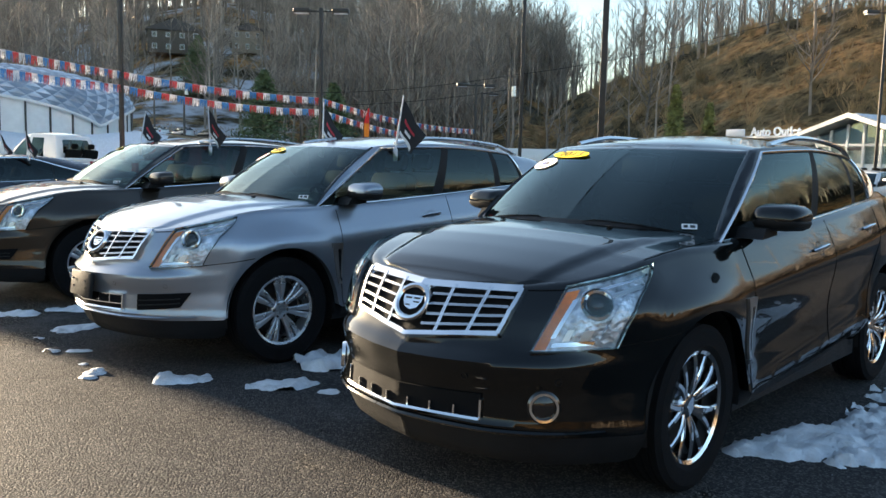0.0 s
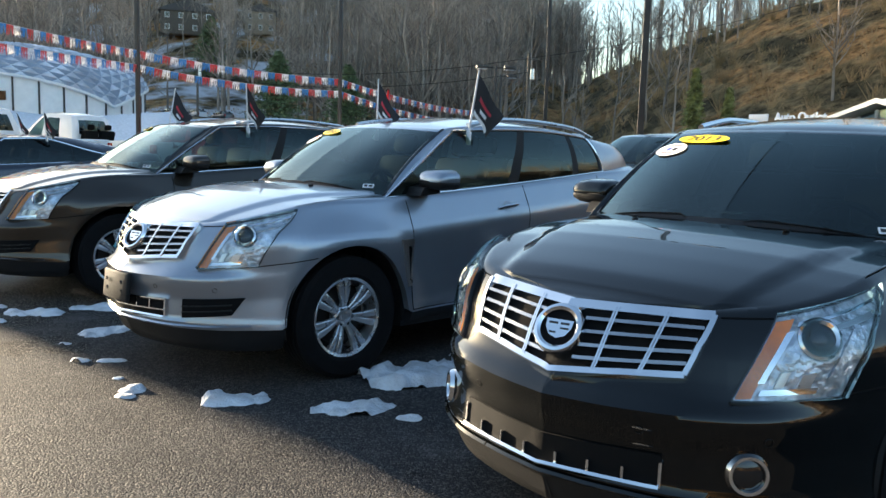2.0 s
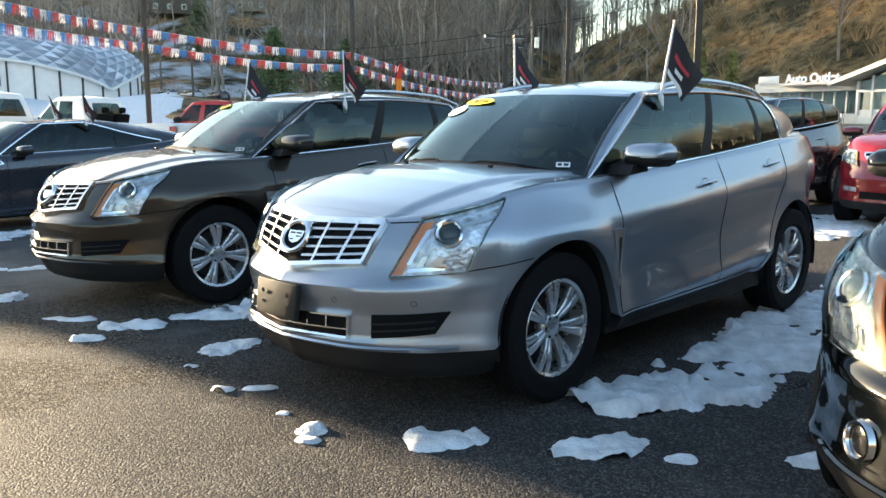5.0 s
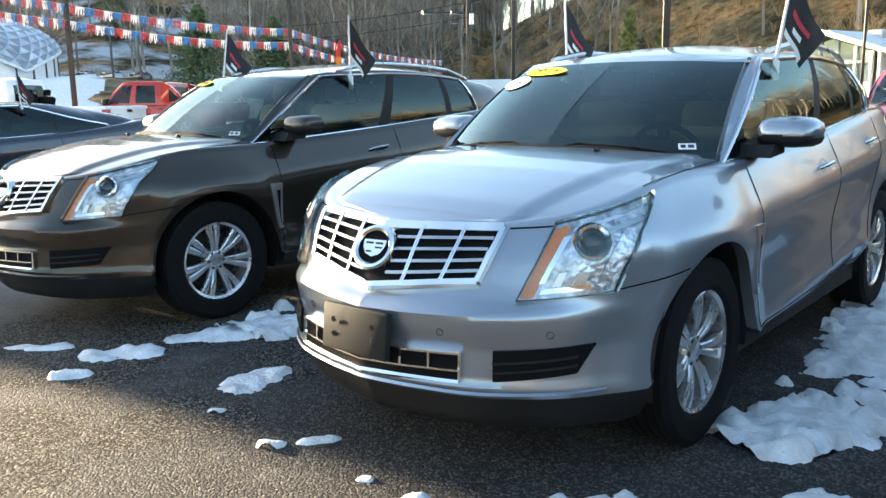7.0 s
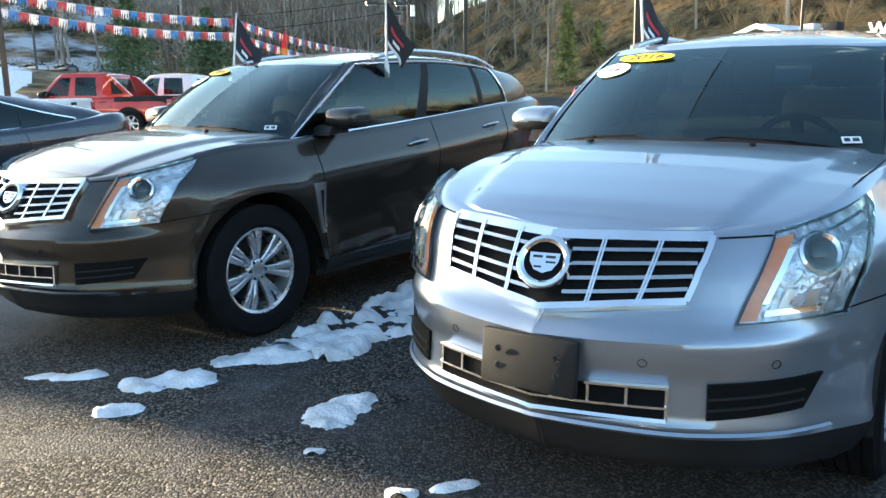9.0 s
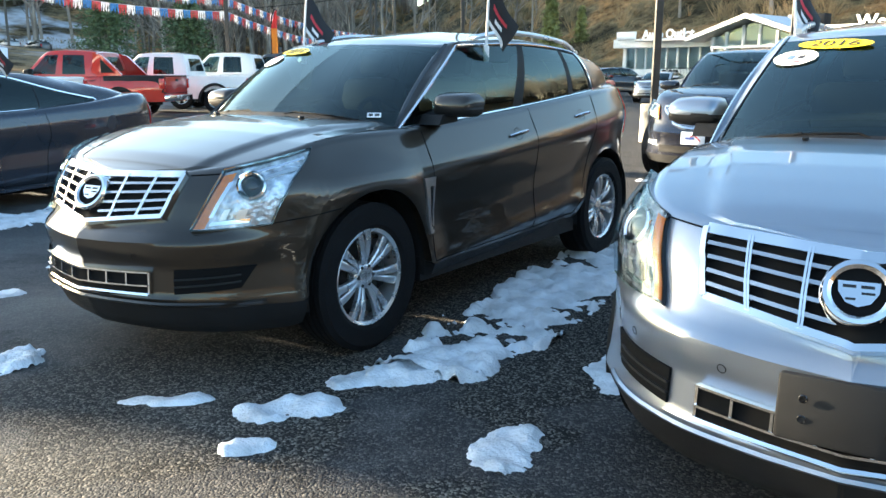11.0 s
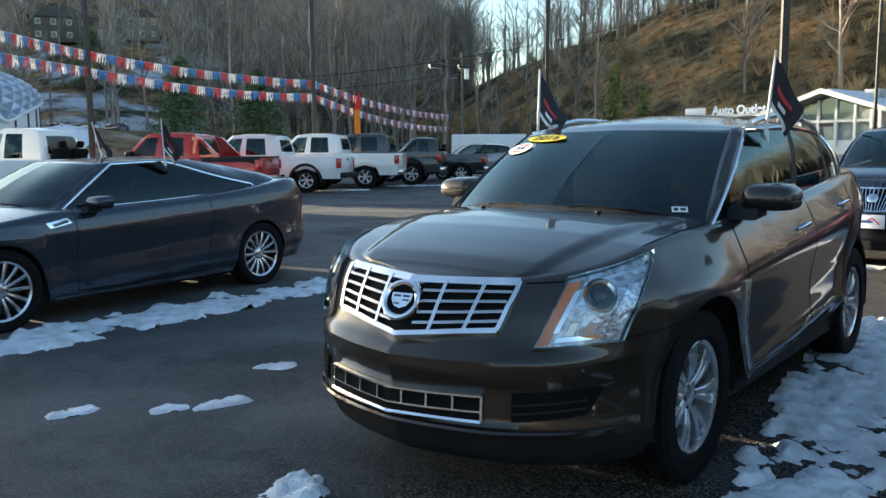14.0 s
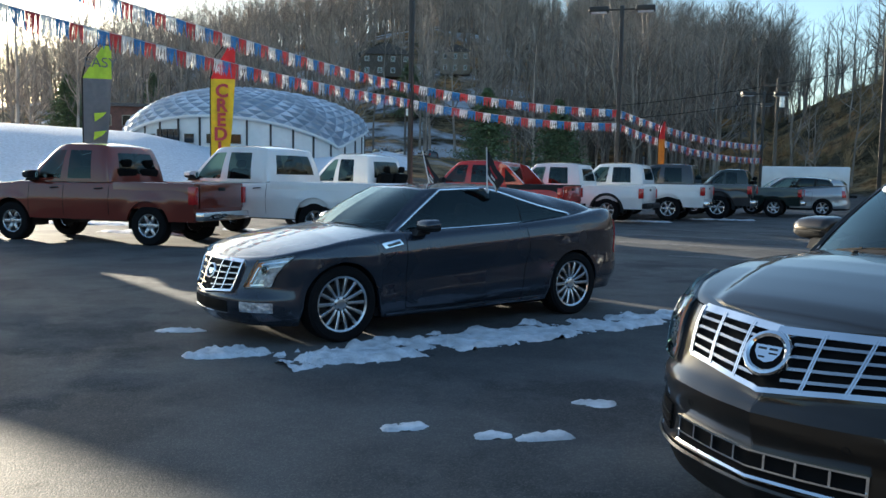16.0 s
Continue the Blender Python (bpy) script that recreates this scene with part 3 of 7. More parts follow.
def cabin_parts(cb, windows, paintmat, parent, pillars=(3.0, 6.0), pillar_mat=None, chrome=True, chrome_v=(0.0, 0.93), roof_mat=None, trim=0.0095, taper=None):
    """Painted frame, dark window surrounds, panes and bright trim of an upper body."""
    top_v = chrome_v[1]

    def bend(u, v):
        """Lowers the head of the side glass where taper says so."""
        f = taper(u) if taper else 1.0
        return v * f if v <= top_v else top_v * f + (v - top_v) / (1 - top_v) * (1 - top_v * f)

    cuts_u = sorted(set([k * 0.125 for k in range(cb.n * 8 + 1)] + [w[1] for w in windows] + [w[2] for w in windows] + list(pillars)))
    cuts_v = sorted(set([k / 12 for k in range(13)] + [w[3] for w in windows] + [w[4] for w in windows] + list(chrome_v)))
    body, darks, panes = Geo(), {1: Geo(), -1: Geo()}, {w[0]: Geo() for w in windows}
    for s in (1, -1):
        net = [[cb.at(u * s if u else 0.0, bend(u, v)) if u or s > 0 else Vector((cb.at(0.0, v).x, -cb.at(0.0, v).y, cb.at(0.0, v).z)) for u in cuts_u] for v in cuts_v]
        for i in range(len(cuts_v) - 1):
            for j in range(len(cuts_u) - 1):
                um, vm = (cuts_u[j] + cuts_u[j + 1]) / 2, (cuts_v[i] + cuts_v[i + 1]) / 2
                hit = [w for w in windows if w[1] < um < w[2] and w[3] < vm < w[4]]
                quad = [net[i][j], net[i][j + 1], net[i + 1][j + 1], net[i + 1][j]]
                if s < 0:
                    quad = quad[::-1]
                if hit:
                    key = hit[0][0]
                    if hit[0][1] > 0.01 and hit[0][2] < cb.n - 0.01:
                        key = key + ("_l" if s > 0 else "_r")
                        panes.setdefault(key, Geo())
                    panes[key].poly(quad)
                elif pillars[0] < um < pillars[1] and chrome_v[0] < vm < chrome_v[1]:
                    darks[s].poly(quad)
                else:
                    body.poly(quad)
        rows = cb.roof_rows(cuts_u)
        rows = rows if s > 0 else mirrored(rows)
        body.grid(rows, flip=s < 0)
    part("roof", body, roof_mat or paintmat, parent, angle=50)
    for dark in darks.values():
        if dark.f:
            part("window_surround", dark, pillar_mat or PLASTIC, parent)
    mats = {w[0]: w[5] for w in windows}
    for key, geo in panes.items():
        if geo.f:
            stem = key[:-2] if key[-2:] in ("_l", "_r") else key
            part(stem, geo, mats[stem], parent, angle=60)
    if chrome:
        for s in (1, -1):
            a, b = pillars
            line = [(a + (b - a) * k / 30, chrome_v[0] + 0.012) for k in range(31)] + [(b, chrome_v[0] + (chrome_v[1] - chrome_v[0]) * k / 8) for k in range(1, 9)]
            line += [(b - (b - a) * k / 30, chrome_v[1]) for k in range(1, 31)] + [(a, chrome_v[1] - (chrome_v[1] - chrome_v[0]) * k / 8) for k in range(1, 9)]
            pts, nor = [cb.at(u * s, bend(u, v)) for u, v in line], [cb.out(u * s, bend(u, v)) for u, v in line]
            part("window_trim", Geo().tube([p + n * 0.004 for p, n in zip(pts, nor)], trim, 8, False), CHROME, parent, "bright chrome window trim")


def skin_patch(sh, fn, na, nb, off, thick=0.004, sign=1):
    """A panel lying on the skin: fn(a, b) gives (u, z) for a, b in 0..1; with a rim down to the body."""
    g = Geo()
    rows = [[sh.put(fn(i / na, j / nb)[0] * sign, fn(i / na, j / nb)[1], off) for i in range(na + 1)] for j in range(nb + 1)]
    g.grid(rows)
    edge = [(i / na, 0) for i in range(na + 1)] + [(1, j / nb) for j in range(1, nb + 1)] + [(1 - i / na, 1) for i in range(1, na + 1)] + [(0, 1 - j / nb) for j in range(1, nb)]
    lo = [sh.put(fn(a, b)[0] * sign, fn(a, b)[1], off - thick) for a, b in edge]
    hi = [sh.put(fn(a, b)[0] * sign, fn(a, b)[1], off) for a, b in edge]
    g.grid([lo, hi], ring=True)
    return g


def skin_line(sh, pts, width, depth, sign=1, sub=6):
    """A bar along points (u, z) of the skin."""
    full = []
    for (a, b), (c, d) in zip(pts[:-1], pts[1:]):
        full += [(a + (c - a) * k / sub, b + (d - b) * k / sub) for k in range(sub)]
    full.append(pts[-1])
    return Geo().strip([sh.put(u * sign, z, 0.001) for u, z in full], [sh.face(u * sign, z) for u, z in full], width, depth)


def wheel(parent, pos, radius, rim_r, width, style, metal, side):
    """A tyre on an alloy rim with a brake disc; side: +1 left, -1 right."""
    m = Matrix.Translation(pos) @ Euler((radians(-90 * side), 0, 0)).to_matrix().to_4x4()     # local z points outwards
    w = width / 2
    hubm = Geo()
    hubm.lathe([(rim_r - 0.035, -w * 0.7), (rim_r - 0.02, -w * 0.2), (rim_r - 0.02, w * 0.78), (rim_r - 0.004, w * 0.86), (rim_r + 0.004, w * 0.80)], 48, m)
    hubm.lathe([(0.0, w * 0.62), (0.040, w * 0.62), (0.062, w * 0.56), (0.075, w * 0.42), (0.078, w * 0.1)], 24, m)

    def spoke(a, r0, r1, w0, w1, h0, h1, twist=0.0):
        rows = []
        for k in range(6):
            t = k / 5
            r, ww, h = r0 + (r1 - r0) * t, w0 + (w1 - w0) * t, h0 + (h1 - h0) * t + 0.012 * math.sin(math.pi * t)
            aa = a + twist * t
            c, s_ = Vector((math.cos(aa), math.sin(aa), 0)), Vector((-math.sin(aa), math.cos(aa), 0))
            rows.append([m @ (c * r + s_ * x + Vector((0, 0, z))) for x, z in ((-ww, h - 0.03), (-ww, h - 0.006), (-ww * 0.55, h), (ww * 0.55, h), (ww, h - 0.006), (ww, h - 0.03))])
        spokes.append(rows)
    spokes = []
    R = rim_r - 0.012
    if style == "twin":
        for k in range(7):
            a = 2 * math.pi * k / 7 + 0.3
            for d in (-1, 1):
                spoke(a + d * 0.135, 0.06, R, 0.012, 0.0225, w * 0.56, w * 0.70)
    elif style == "chrome":
        for k in range(7):
            a = 2 * math.pi * k / 7
            for d in (-1, 1):
                spoke(a + d * 0.05, 0.05, R, 0.020, 0.013, w * 0.58, w * 0.74, d * 0.19)
    elif style == "fine":
        for k in range(14):
            spoke(2 * math.pi * k / 14, 0.055, R, 0.012, 0.016, w * 0.5, w * 0.70)
    else:
        for k in range(6):
            spoke(2 * math.pi * k / 6, 0.05, R, 0.035, 0.028, w * 0.5, w * 0.66)
    nuts = []
    for k in range(6):
        a = 2 * math.pi * k / 6
        nuts.append(Geo().lathe([(0.0, w * 0.6), (0.010, w * 0.6), (0.012, w * 0.5)], 8, m @ Matrix.Translation((0.052 * math.cos(a), 0.052 * math.sin(a), 0))))
    rim = part("wheel", hubm, metal, parent, angle=35)
    for rows in spokes:
        part("spoke", Geo().grid(rows), metal, rim, angle=35)
    for g in nuts:
        part("wheel_nut", g, PLASTIC, rim)
    tyre = Geo()
    prof = [(rim_r - 0.005, -w * 0.85), (rim_r + 0.02, -w * 0.98), (radius * 0.93, -w), (radius * 0.985, -w * 0.86)]
    for k in range(5):
        z = -w * 0.72 + w * 1.44 * k / 4
        prof += [(radius, z - w * 0.13), (radius, z + w * 0.13)] + ([(radius - 0.008, z + w * 0.15), (radius - 0.008, z + w * 0.21)] if k < 4 else [])
    prof += [(radius * 0.985, w * 0.86), (radius * 0.93, w), (rim_r + 0.045, w * 1.0), (rim_r + 0.02, w * 0.98), (rim_r - 0.002, w * 0.84)]
    tyre.lathe(prof, 56, m)
    part("tyre", tyre, RUBBER, rim, angle=30)
    disc = Geo().lathe([(0.06, -w * 0.1), (rim_r * 0.72, -w * 0.1), (rim_r * 0.72, w * 0.02), (0.06, w * 0.02)], 32, m)
    part("brake_disc", disc, IRON, rim)
    part("hub_well", Geo().lathe([(0.0, -w * 0.4), (rim_r - 0.03, -w * 0.4)], 24, m), PLASTIC, rim)


def running_gear(sh, car, sill_z, wheels, style, metal, x_front, x_rear, half, track=0.80, radius=0.38, rim_r=0.242, width=0.235):
    for x in wheels:
        for s in (1, -1):
            wheel(car, (x, s * track, radius), radius, rim_r, width, style, metal, s)
            liner = Geo()
            m = Matrix.Translation((x, 0, sh.hub)) @ Euler((radians(-90 * s), 0, 0)).to_matrix().to_4x4()
            a0, a1 = (radians(-190), radians(10)) if s > 0 else (radians(-10), radians(190))
            liner.lathe([(sh.arch + 0.004, half - 0.06), (sh.arch + 0.01, half * 0.45), (0.05, half * 0.45)], 28, m, a0, a1)
            part("wheel_liner", liner, PLASTIC, car)
    under = Geo()
    cuts = [x_front - 0.42] + [c for x in wheels for c in (x + sh.arch, x - sh.arch)] + [x_rear + 0.40]
    for k in range(0, len(cuts), 2):
        under.box(((cuts[k] + cuts[k + 1]) / 2, 0, sill_z + 0.09), (cuts[k] - cuts[k + 1], half * 2 - (0.18 if k == 2 else 0.52), 0.14))
    under.box(((x_front + x_rear) / 2, 0, sill_z + 0.12), (x_front - x_rear - 0.5, half * 0.9, 0.16))
    part("underbody", under, PLASTIC, car)


def mirror_parts(car, pos, paintmat, s, size=1.0):
    """A door mirror: painted wedge-shaped cap over a dark lower shell and arm, the glass facing back."""
    def shell(z0, z1, grow):
        rows = []
        for k in range(9):
            t = k / 8
            x = 0.085 - 0.16 * t
            r = (1 - (1 - t) ** 3.0) ** 0.45 if t > 0 else 0.0
            r = 0.30 + 0.70 * r
            prof = [(-0.125, z0), (-0.135, z0 + (z1 - z0) * 0.5), (-0.115, z1 * 0.86), (-0.08, z1 * 0.97), (0.02, z1), (0.09, z1 * 0.90), (0.125, z1 * 0.62), (0.135, z0 + (z1 - z0) * 0.35), (0.125, z0)]
            rows.append([Vector((pos[0] + (x - 0.05 * (y + 0.13)) * size, pos[1] + s * size * y * (0.55 + 0.45 * r) * grow, pos[2] + size * z * r * grow)) for y, z in prof])
        g = Geo().grid(rows, ring=True)
        return g.poly(rows[0]).poly(rows[-1])
    ob = part("door_mirror", shell(-0.012, 0.082, 1.0), paintmat, car, angle=50)
    part("mirror_lower_shell", shell(0.012, -0.062, 0.985), PLASTIC, ob)
    arm = Geo().prism([(pos[0] + 0.09 * size, pos[2] - 0.045 * size), (pos[0] - 0.05 * size, pos[2] - 0.02 * size), (pos[0] - 0.06 * size, pos[2] - 0.085 * size), (pos[0] + 0.13 * size, pos[2] - 0.10 * size)], 1, pos[1] - s * 0.22 * size, pos[1] - s * 0.03 * size)
    part("mirror_foot", arm, PLASTIC, ob)
    part("mirror_glass", Geo().box((pos[0] - 0.078 * size, pos[1], pos[2] + 0.006), (0.004, 0.20 * size, 0.10 * size)), CHROME, ob)


def cabin_interior(car, x_dash, x_seat, x_rear, z_floor, z_belt, half, seat_mat, bench=True):
    """Dashboard, steering wheel, two front seats, rear bench and dark lining."""
    g = Geo().box(((x_dash + x_rear) / 2, 0, z_floor), (x_dash - x_rear, half * 1.8, 0.06))
    for s in (1, -1):
        g.box(((x_dash + x_rear) / 2, s * half * 0.93, (z_floor + z_belt) / 2), (x_dash - x_rear, 0.05, z_belt - z_floor))
    part("cabin_lining", g, DARKTRIM, car)
    d = Geo().box((x_dash - 0.12, 0, z_belt - 0.12), (0.55, half * 1.7, 0.26), bevel=0.06).box((x_dash - 0.30, half * 0.45, z_belt + 0.0), (0.22, 0.36, 0.10), bevel=0.04)
    d.box((x_dash - 0.5, 0, z_belt - 0.35), (0.6, 0.26, 0.4), bevel=0.04)
    part("dashboard", d, DARKTRIM, car)
    w = Matrix.Translation((x_dash - 0.52, half * 0.45, z_belt - 0.02)) @ Euler((0, radians(-65), 0)).to_matrix().to_4x4()
    ring = Geo().tube([w @ Vector((0.185 * math.cos(a), 0.185 * math.sin(a), 0)) for a in (2 * math.pi * k / 28 for k in range(29))], 0.016, 8, False)
    ring.box((0, 0, 0), (0.36, 0.05, 0.03), w).box((0, 0, 0.0), (0.12, 0.13, 0.05), w, 0.02)
    part("steering_wheel", ring, DARKTRIM, car)
    for x, ys, wid in ((x_seat, (half * 0.45, -half * 0.45), 0.50), (x_seat - 0.95, (half * 0.42, -half * 0.42), 0.62))[:2 if bench else 1]:
        for y in ys:
            tilt = Euler((0, radians(-14), 0)).to_matrix().to_4x4()
            s = Geo().box((x + 0.2, y, z_floor + 0.27), (0.52, wid, 0.17), bevel=0.06).box((x - 0.10, y, z_floor + 0.58), (0.15, wid, 0.56), tilt, 0.06)
            s.box((x - 0.18, y, z_floor + 0.95), (0.10, 0.25, 0.17), tilt, 0.05)
            part("seat", s, seat_mat, car)


def emblem(car, sh, z, r, off):
    """A round badge: bright wreath ring, dark field and a plain banded shield."""
    p, n = sh.put(0.0, z, off), sh.face(0.0, z)
    m = Matrix.Translation(p) @ n.to_track_quat("Z", "Y").to_matrix().to_4x4()
    ring = Geo().lathe([(r * 0.68, -off), (r * 0.70, r * 0.16), (r * 0.80, r * 0.24), (r * 0.92, r * 0.22), (r, r * 0.08), (r, -off)], 48, m)
    ob = part("badge", ring, CHROME, car, "round chrome badge with a plain shield")
    part("badge_field", Geo().lathe([(0, r * 0.06), (r * 0.70, r * 0.06)], 32, m), MESHBLACK, ob)
    sx = r * 0.54
    part("badge_shield", Geo().prism([(-sx, r * 0.32), (sx, r * 0.32), (sx * 0.95, 0), (sx * 0.6, -r * 0.30), (0, -r * 0.42), (-sx * 0.6, -r * 0.30), (-sx * 0.95, 0)], 2, r * 0.07, r * 0.12).moved(m), CHROME, ob)
    for k, (c, x, y, w, h) in enumerate(((GLOSSBLACK, -0.24, 0.17, 0.34, 0.09), (GLOSSBLACK, 0.22, 0.17, 0.34, 0.09), (GLOSSBLACK, 0.24, -0.02, 0.34, 0.07), (GLOSSBLACK, -0.2, -0.2, 0.26, 0.07))):
        part("badge_band", Geo().box((x * r, y * r, r * 0.125), (w * r, h * r, 0.002)).moved(m), c, ob)


def moved(self, m):
    self.v = [tuple(m @ Vector(p)) for p in self.v]
    return self


Geo.moved = moved


def headlamp(car, sh, inner, outer, s, amber_w=0.14, projector=(0.45, 0.60), pr=0.066):
    """A tall lamp: reflector bowl with facets, amber strip on the inner edge, projector, clear cover and dark seam.
    inner, outer: edges from the bottom up as (u, z)."""
    def edge(line, b):
        t = b * (len(line) - 1)
        i = min(int(t), len(line) - 2)
        return [line[i][k] + (line[i + 1][k] - line[i][k]) * (t - i) for k in (0, 1)]

    def fn(a, b):
        p, q = edge(inner, b), edge(outer, b)
        return p[0] + (q[0] - p[0]) * a, p[1] + (q[1] - p[1]) * a
    ob = part("headlamp", skin_patch(sh, fn, 12, 12, 0.004, 0.01, s), REFLECTOR, car, "clear headlamp with amber side strip")
    part("amber_strip", skin_patch(sh, lambda a, b: fn(0.015 + amber_w * a, 0.03 + 0.9 * b), 3, 10, 0.006, 0.004, s), AMBER, ob)
    for a0, a1, b0, b1, mm in ((0.2, 0.95, 0.80, 0.86, CHROME), (0.55, 0.95, 0.64, 0.7, SATIN), (0.75, 0.96, 0.2, 0.60, REFLECTOR), (0.2, 0.7, 0.06, 0.12, CHROME), (0.5, 0.62, 0.12, 0.26, SATIN), (0.3, 0.38, 0.14, 0.3, SATIN), (0.14, 0.2, 0.2, 0.75, CHROME)):
        part("lamp_facet", skin_patch(sh, lambda a, b: fn(a0 + (a1 - a0) * a, b0 + (b1 - b0) * b), 3, 3, 0.013, 0.012, s), mm, ob)
    u, z = fn(*projector)
    n = sh.face(u * s, z)
    n = (n + Vector((0.2, 0, 0))).normalized()
    m = Matrix.Translation(sh.put(u * s, z, 0.004)) @ n.to_track_quat("Z", "Y").to_matrix().to_4x4()
    part("lamp_bezel", Geo().lathe([(pr * 0.66, 0.0), (pr * 0.70, 0.012), (pr * 0.86, 0.016), (pr, 0.011), (pr * 1.05, -0.01)], 28, m), CHROME, ob)
    part("projector", Geo().lathe([(0, 0.024), (pr * 0.3, 0.021), (pr * 0.55, 0.013), (pr * 0.68, 0.002)], 24, m), GLOSSBLACK, ob)
    cover = part("lamp_cover", skin_patch(sh, fn, 12, 12, 0.030, 0.026, s), LENS, ob)
    cover.visible_shadow = False
    rim = [fn(a / 8, 0) for a in range(9)] + [fn(1, b / 10) for b in range(1, 11)] + [fn(1 - a / 8, 1) for a in range(1, 9)] + [fn(0, 1 - b / 10) for b in range(1, 11)]
    part("lamp_seam", skin_line(sh, rim, 0.007, 0.014, s, 1), GLOSSBLACK, ob)


def seam(car, sh, pts, s, width=0.006):
    part("panel_gap", skin_line(sh, pts, width, 0.0015, s, 5), MESHBLACK, car)


def handle(owner, sh, x, z, s, mm, paintmat):
    u = sh.u_at(0, x, z, 0.15, 0.9)
    n = sh.face(u * s, z)
    pts = [sh.put(u * s, z, 0.0) + Vector((d, 0, -0.009 * d / 0.1)) + n * h for d, h in ((0.100, 0.004), (0.085, 0.022), (0.0, 0.028), (-0.085, 0.022), (-0.100, 0.004))]
    part("door_handle", Geo().tube(pts, [0.009, 0.010, 0.0115, 0.010, 0.009], 8), mm, owner)
    part("handle_cup", Geo().lathe([(0.0, -0.004), (0.034, -0.002), (0.042, 0.001)], 16, Matrix.Translation(sh.put(u * s, z, 0.001)) @ n.to_track_quat("Z", "Y").to_matrix().to_4x4()), paintmat, owner)


def wipers(car, cb):
    for u0, u1, s in ((0.25, 1.75, 1), (0.35, 1.5, -1)):
        pts = [cb.at(max(0.02, (u0 + (u1 - u0) * k / 12)) * s, 0.012 + 0.030 * (1 - k / 12) * (k > 0), 0.012) for k in range(13)]
        g = Geo().tube(pts, 0.0045, 6)
        g.tube([cb.at(u1 * s, -0.02, 0.008), cb.at((u0 + u1) / 2 * s, 0.028, 0.018)], 0.005, 6)
        part("wiper", g, RUBBER, car)


def nose_bar(sh, pts, width, depth, off):
    return Geo().strip([sh.put(u, z, off) for u, z in pts], [sh.face(u, z) for u, z in pts], width, depth)


def crest_grille(car, sh, z_top, z_bot, half_top, half_bot, drop, bars, uprights, off=0.004, peak=0.0):
    """A broad shield grille: dark mesh, bright frame with a pointed lower edge, twin uprights and level bars."""
    ut, ub = sh.u_at(1, half_top, z_top, 0.0, 0.4), sh.u_at(1, half_bot, z_bot, 0.0, 0.4)

    def fn(a, b):
        k = a * 2 - 1
        u = (ub + (ut - ub) * b) * k
        return u, (z_bot - drop * (1 - abs(k))) * (1 - b) + (z_top - peak * (1 - abs(k))) * b
    ob = part("grille", skin_patch(sh, fn, 24, 10, off + 0.005, 0.008), MESHBLACK, car, "shield grille with chrome frame and bars")
    top, bot = [fn(k / 24, 1.0) for k in range(25)], [fn(k / 24, 0.0) for k in range(25)]
    part("grille_frame", nose_bar(sh, top, 0.044, 0.024, 0.002), CHROME, ob)
    part("grille_frame", nose_bar(sh, bot, 0.026, 0.026, 0.002), CHROME, ob)
    for a in (0.0, 1.0):
        part("grille_frame", nose_bar(sh, [fn(a, k / 8) for k in range(9)], 0.022, 0.030, 0.002), CHROME, ob)
    for k in range(1, bars + 1):
        b = k / (bars + 1)
        for a0, a1 in ((0.015, 0.43), (0.57, 0.985)):
            part("grille_bar", nose_bar(sh, [fn(a0 + (a1 - a0) * j / 12, b) for j in range(13)], 0.0150, 0.024, off), GRILLEBAR, ob)
    for a in uprights:
        for d in (-0.005, 0.005):
            part("grille_upright", nose_bar(sh, [fn(a + d, j / 8) for j in range(9)], 0.008, 0.027, off), CHROME, ob)


SRX_OUT = [(1.05, 0), (1.012, 0.24), (0.928, 0.50), (0.745, 0.735), (0.47, 0.885), (0.10, 0.940), (-0.7, 0.948), (-1.7, 0.952), (-2.5, 0.942), (-3.10, 0.895), (-3.50, 0.77), (-3.70, 0.50), (-3.77, 0)]
SRX_FRONT = [(0.20, 0.16), (0.26, 0.08), (0.34, 0.045), (0.375, 0.025), (0.395, 0.0), (0.42, 0.018), (0.54, 0.025), (0.60, 0.005), (0.655, 0.0), (0.675, 0.022), (0.70, 0.060), (0.75, 0.098), (0.83, 0.142), (0.955, 0.228), (1.02, 0.275), (1.12, 0.36)]
SRX_SIDE = [(0.22, 0.11), (0.30, 0.06), (0.36, 0.035), (0.42, 0.050), (0.55, 0.062), (0.64, 0.058), (0.72, 0.044), (0.78, 0.034), (0.83, 0.029), (0.87, 0.031), (0.91, 0.042), (0.95, 0.060), (1.02, 0.092), (1.09, 0.125), (1.15, 0.16), (1.25, 0.22)]
SRX_REAR = [(0.22, 0.14), (0.32, 0.04), (0.5, 0.0), (0.66, 0.0), (0.70, 0.05), (1.0, 0.09), (1.25, 0.18)]
SRX_TOP = [(1.06, 0.87), (0.90, 0.918), (0.80, 0.940), (0.72, 0.960), (0.6, 0.993), (0.45, 1.032), (0.3, 1.066), (0.15, 1.088), (0.0, 1.100), (-0.5, 1.112), (-1.0, 1.140), (-1.6, 1.183), (-2.4, 1.244), (-2.8, 1.273), (-3.4, 1.30), (-3.8, 1.27)]
SRX_CROWN = [(1.06, 0.0), (0.9, 0.010), (0.6, 0.022), (0.2, 0.030), (-0.2, 0.045), (-0.6, 0.05), (-3.0, 0.0), (-3.8, 0.0)]
SRX_DOME = [(0.9, 0.40), (0.6, 0.46), (0.2, 0.55), (-0.2, 0.64), (-0.45, 0.68)]
SRX_SILL = [(1.2, 0.225), (0.5, 0.225), (0.42, 0.26), (-0.42, 0.30), (-2.38, 0.33), (-3.2, 0.33), (-3.8, 0.30)]
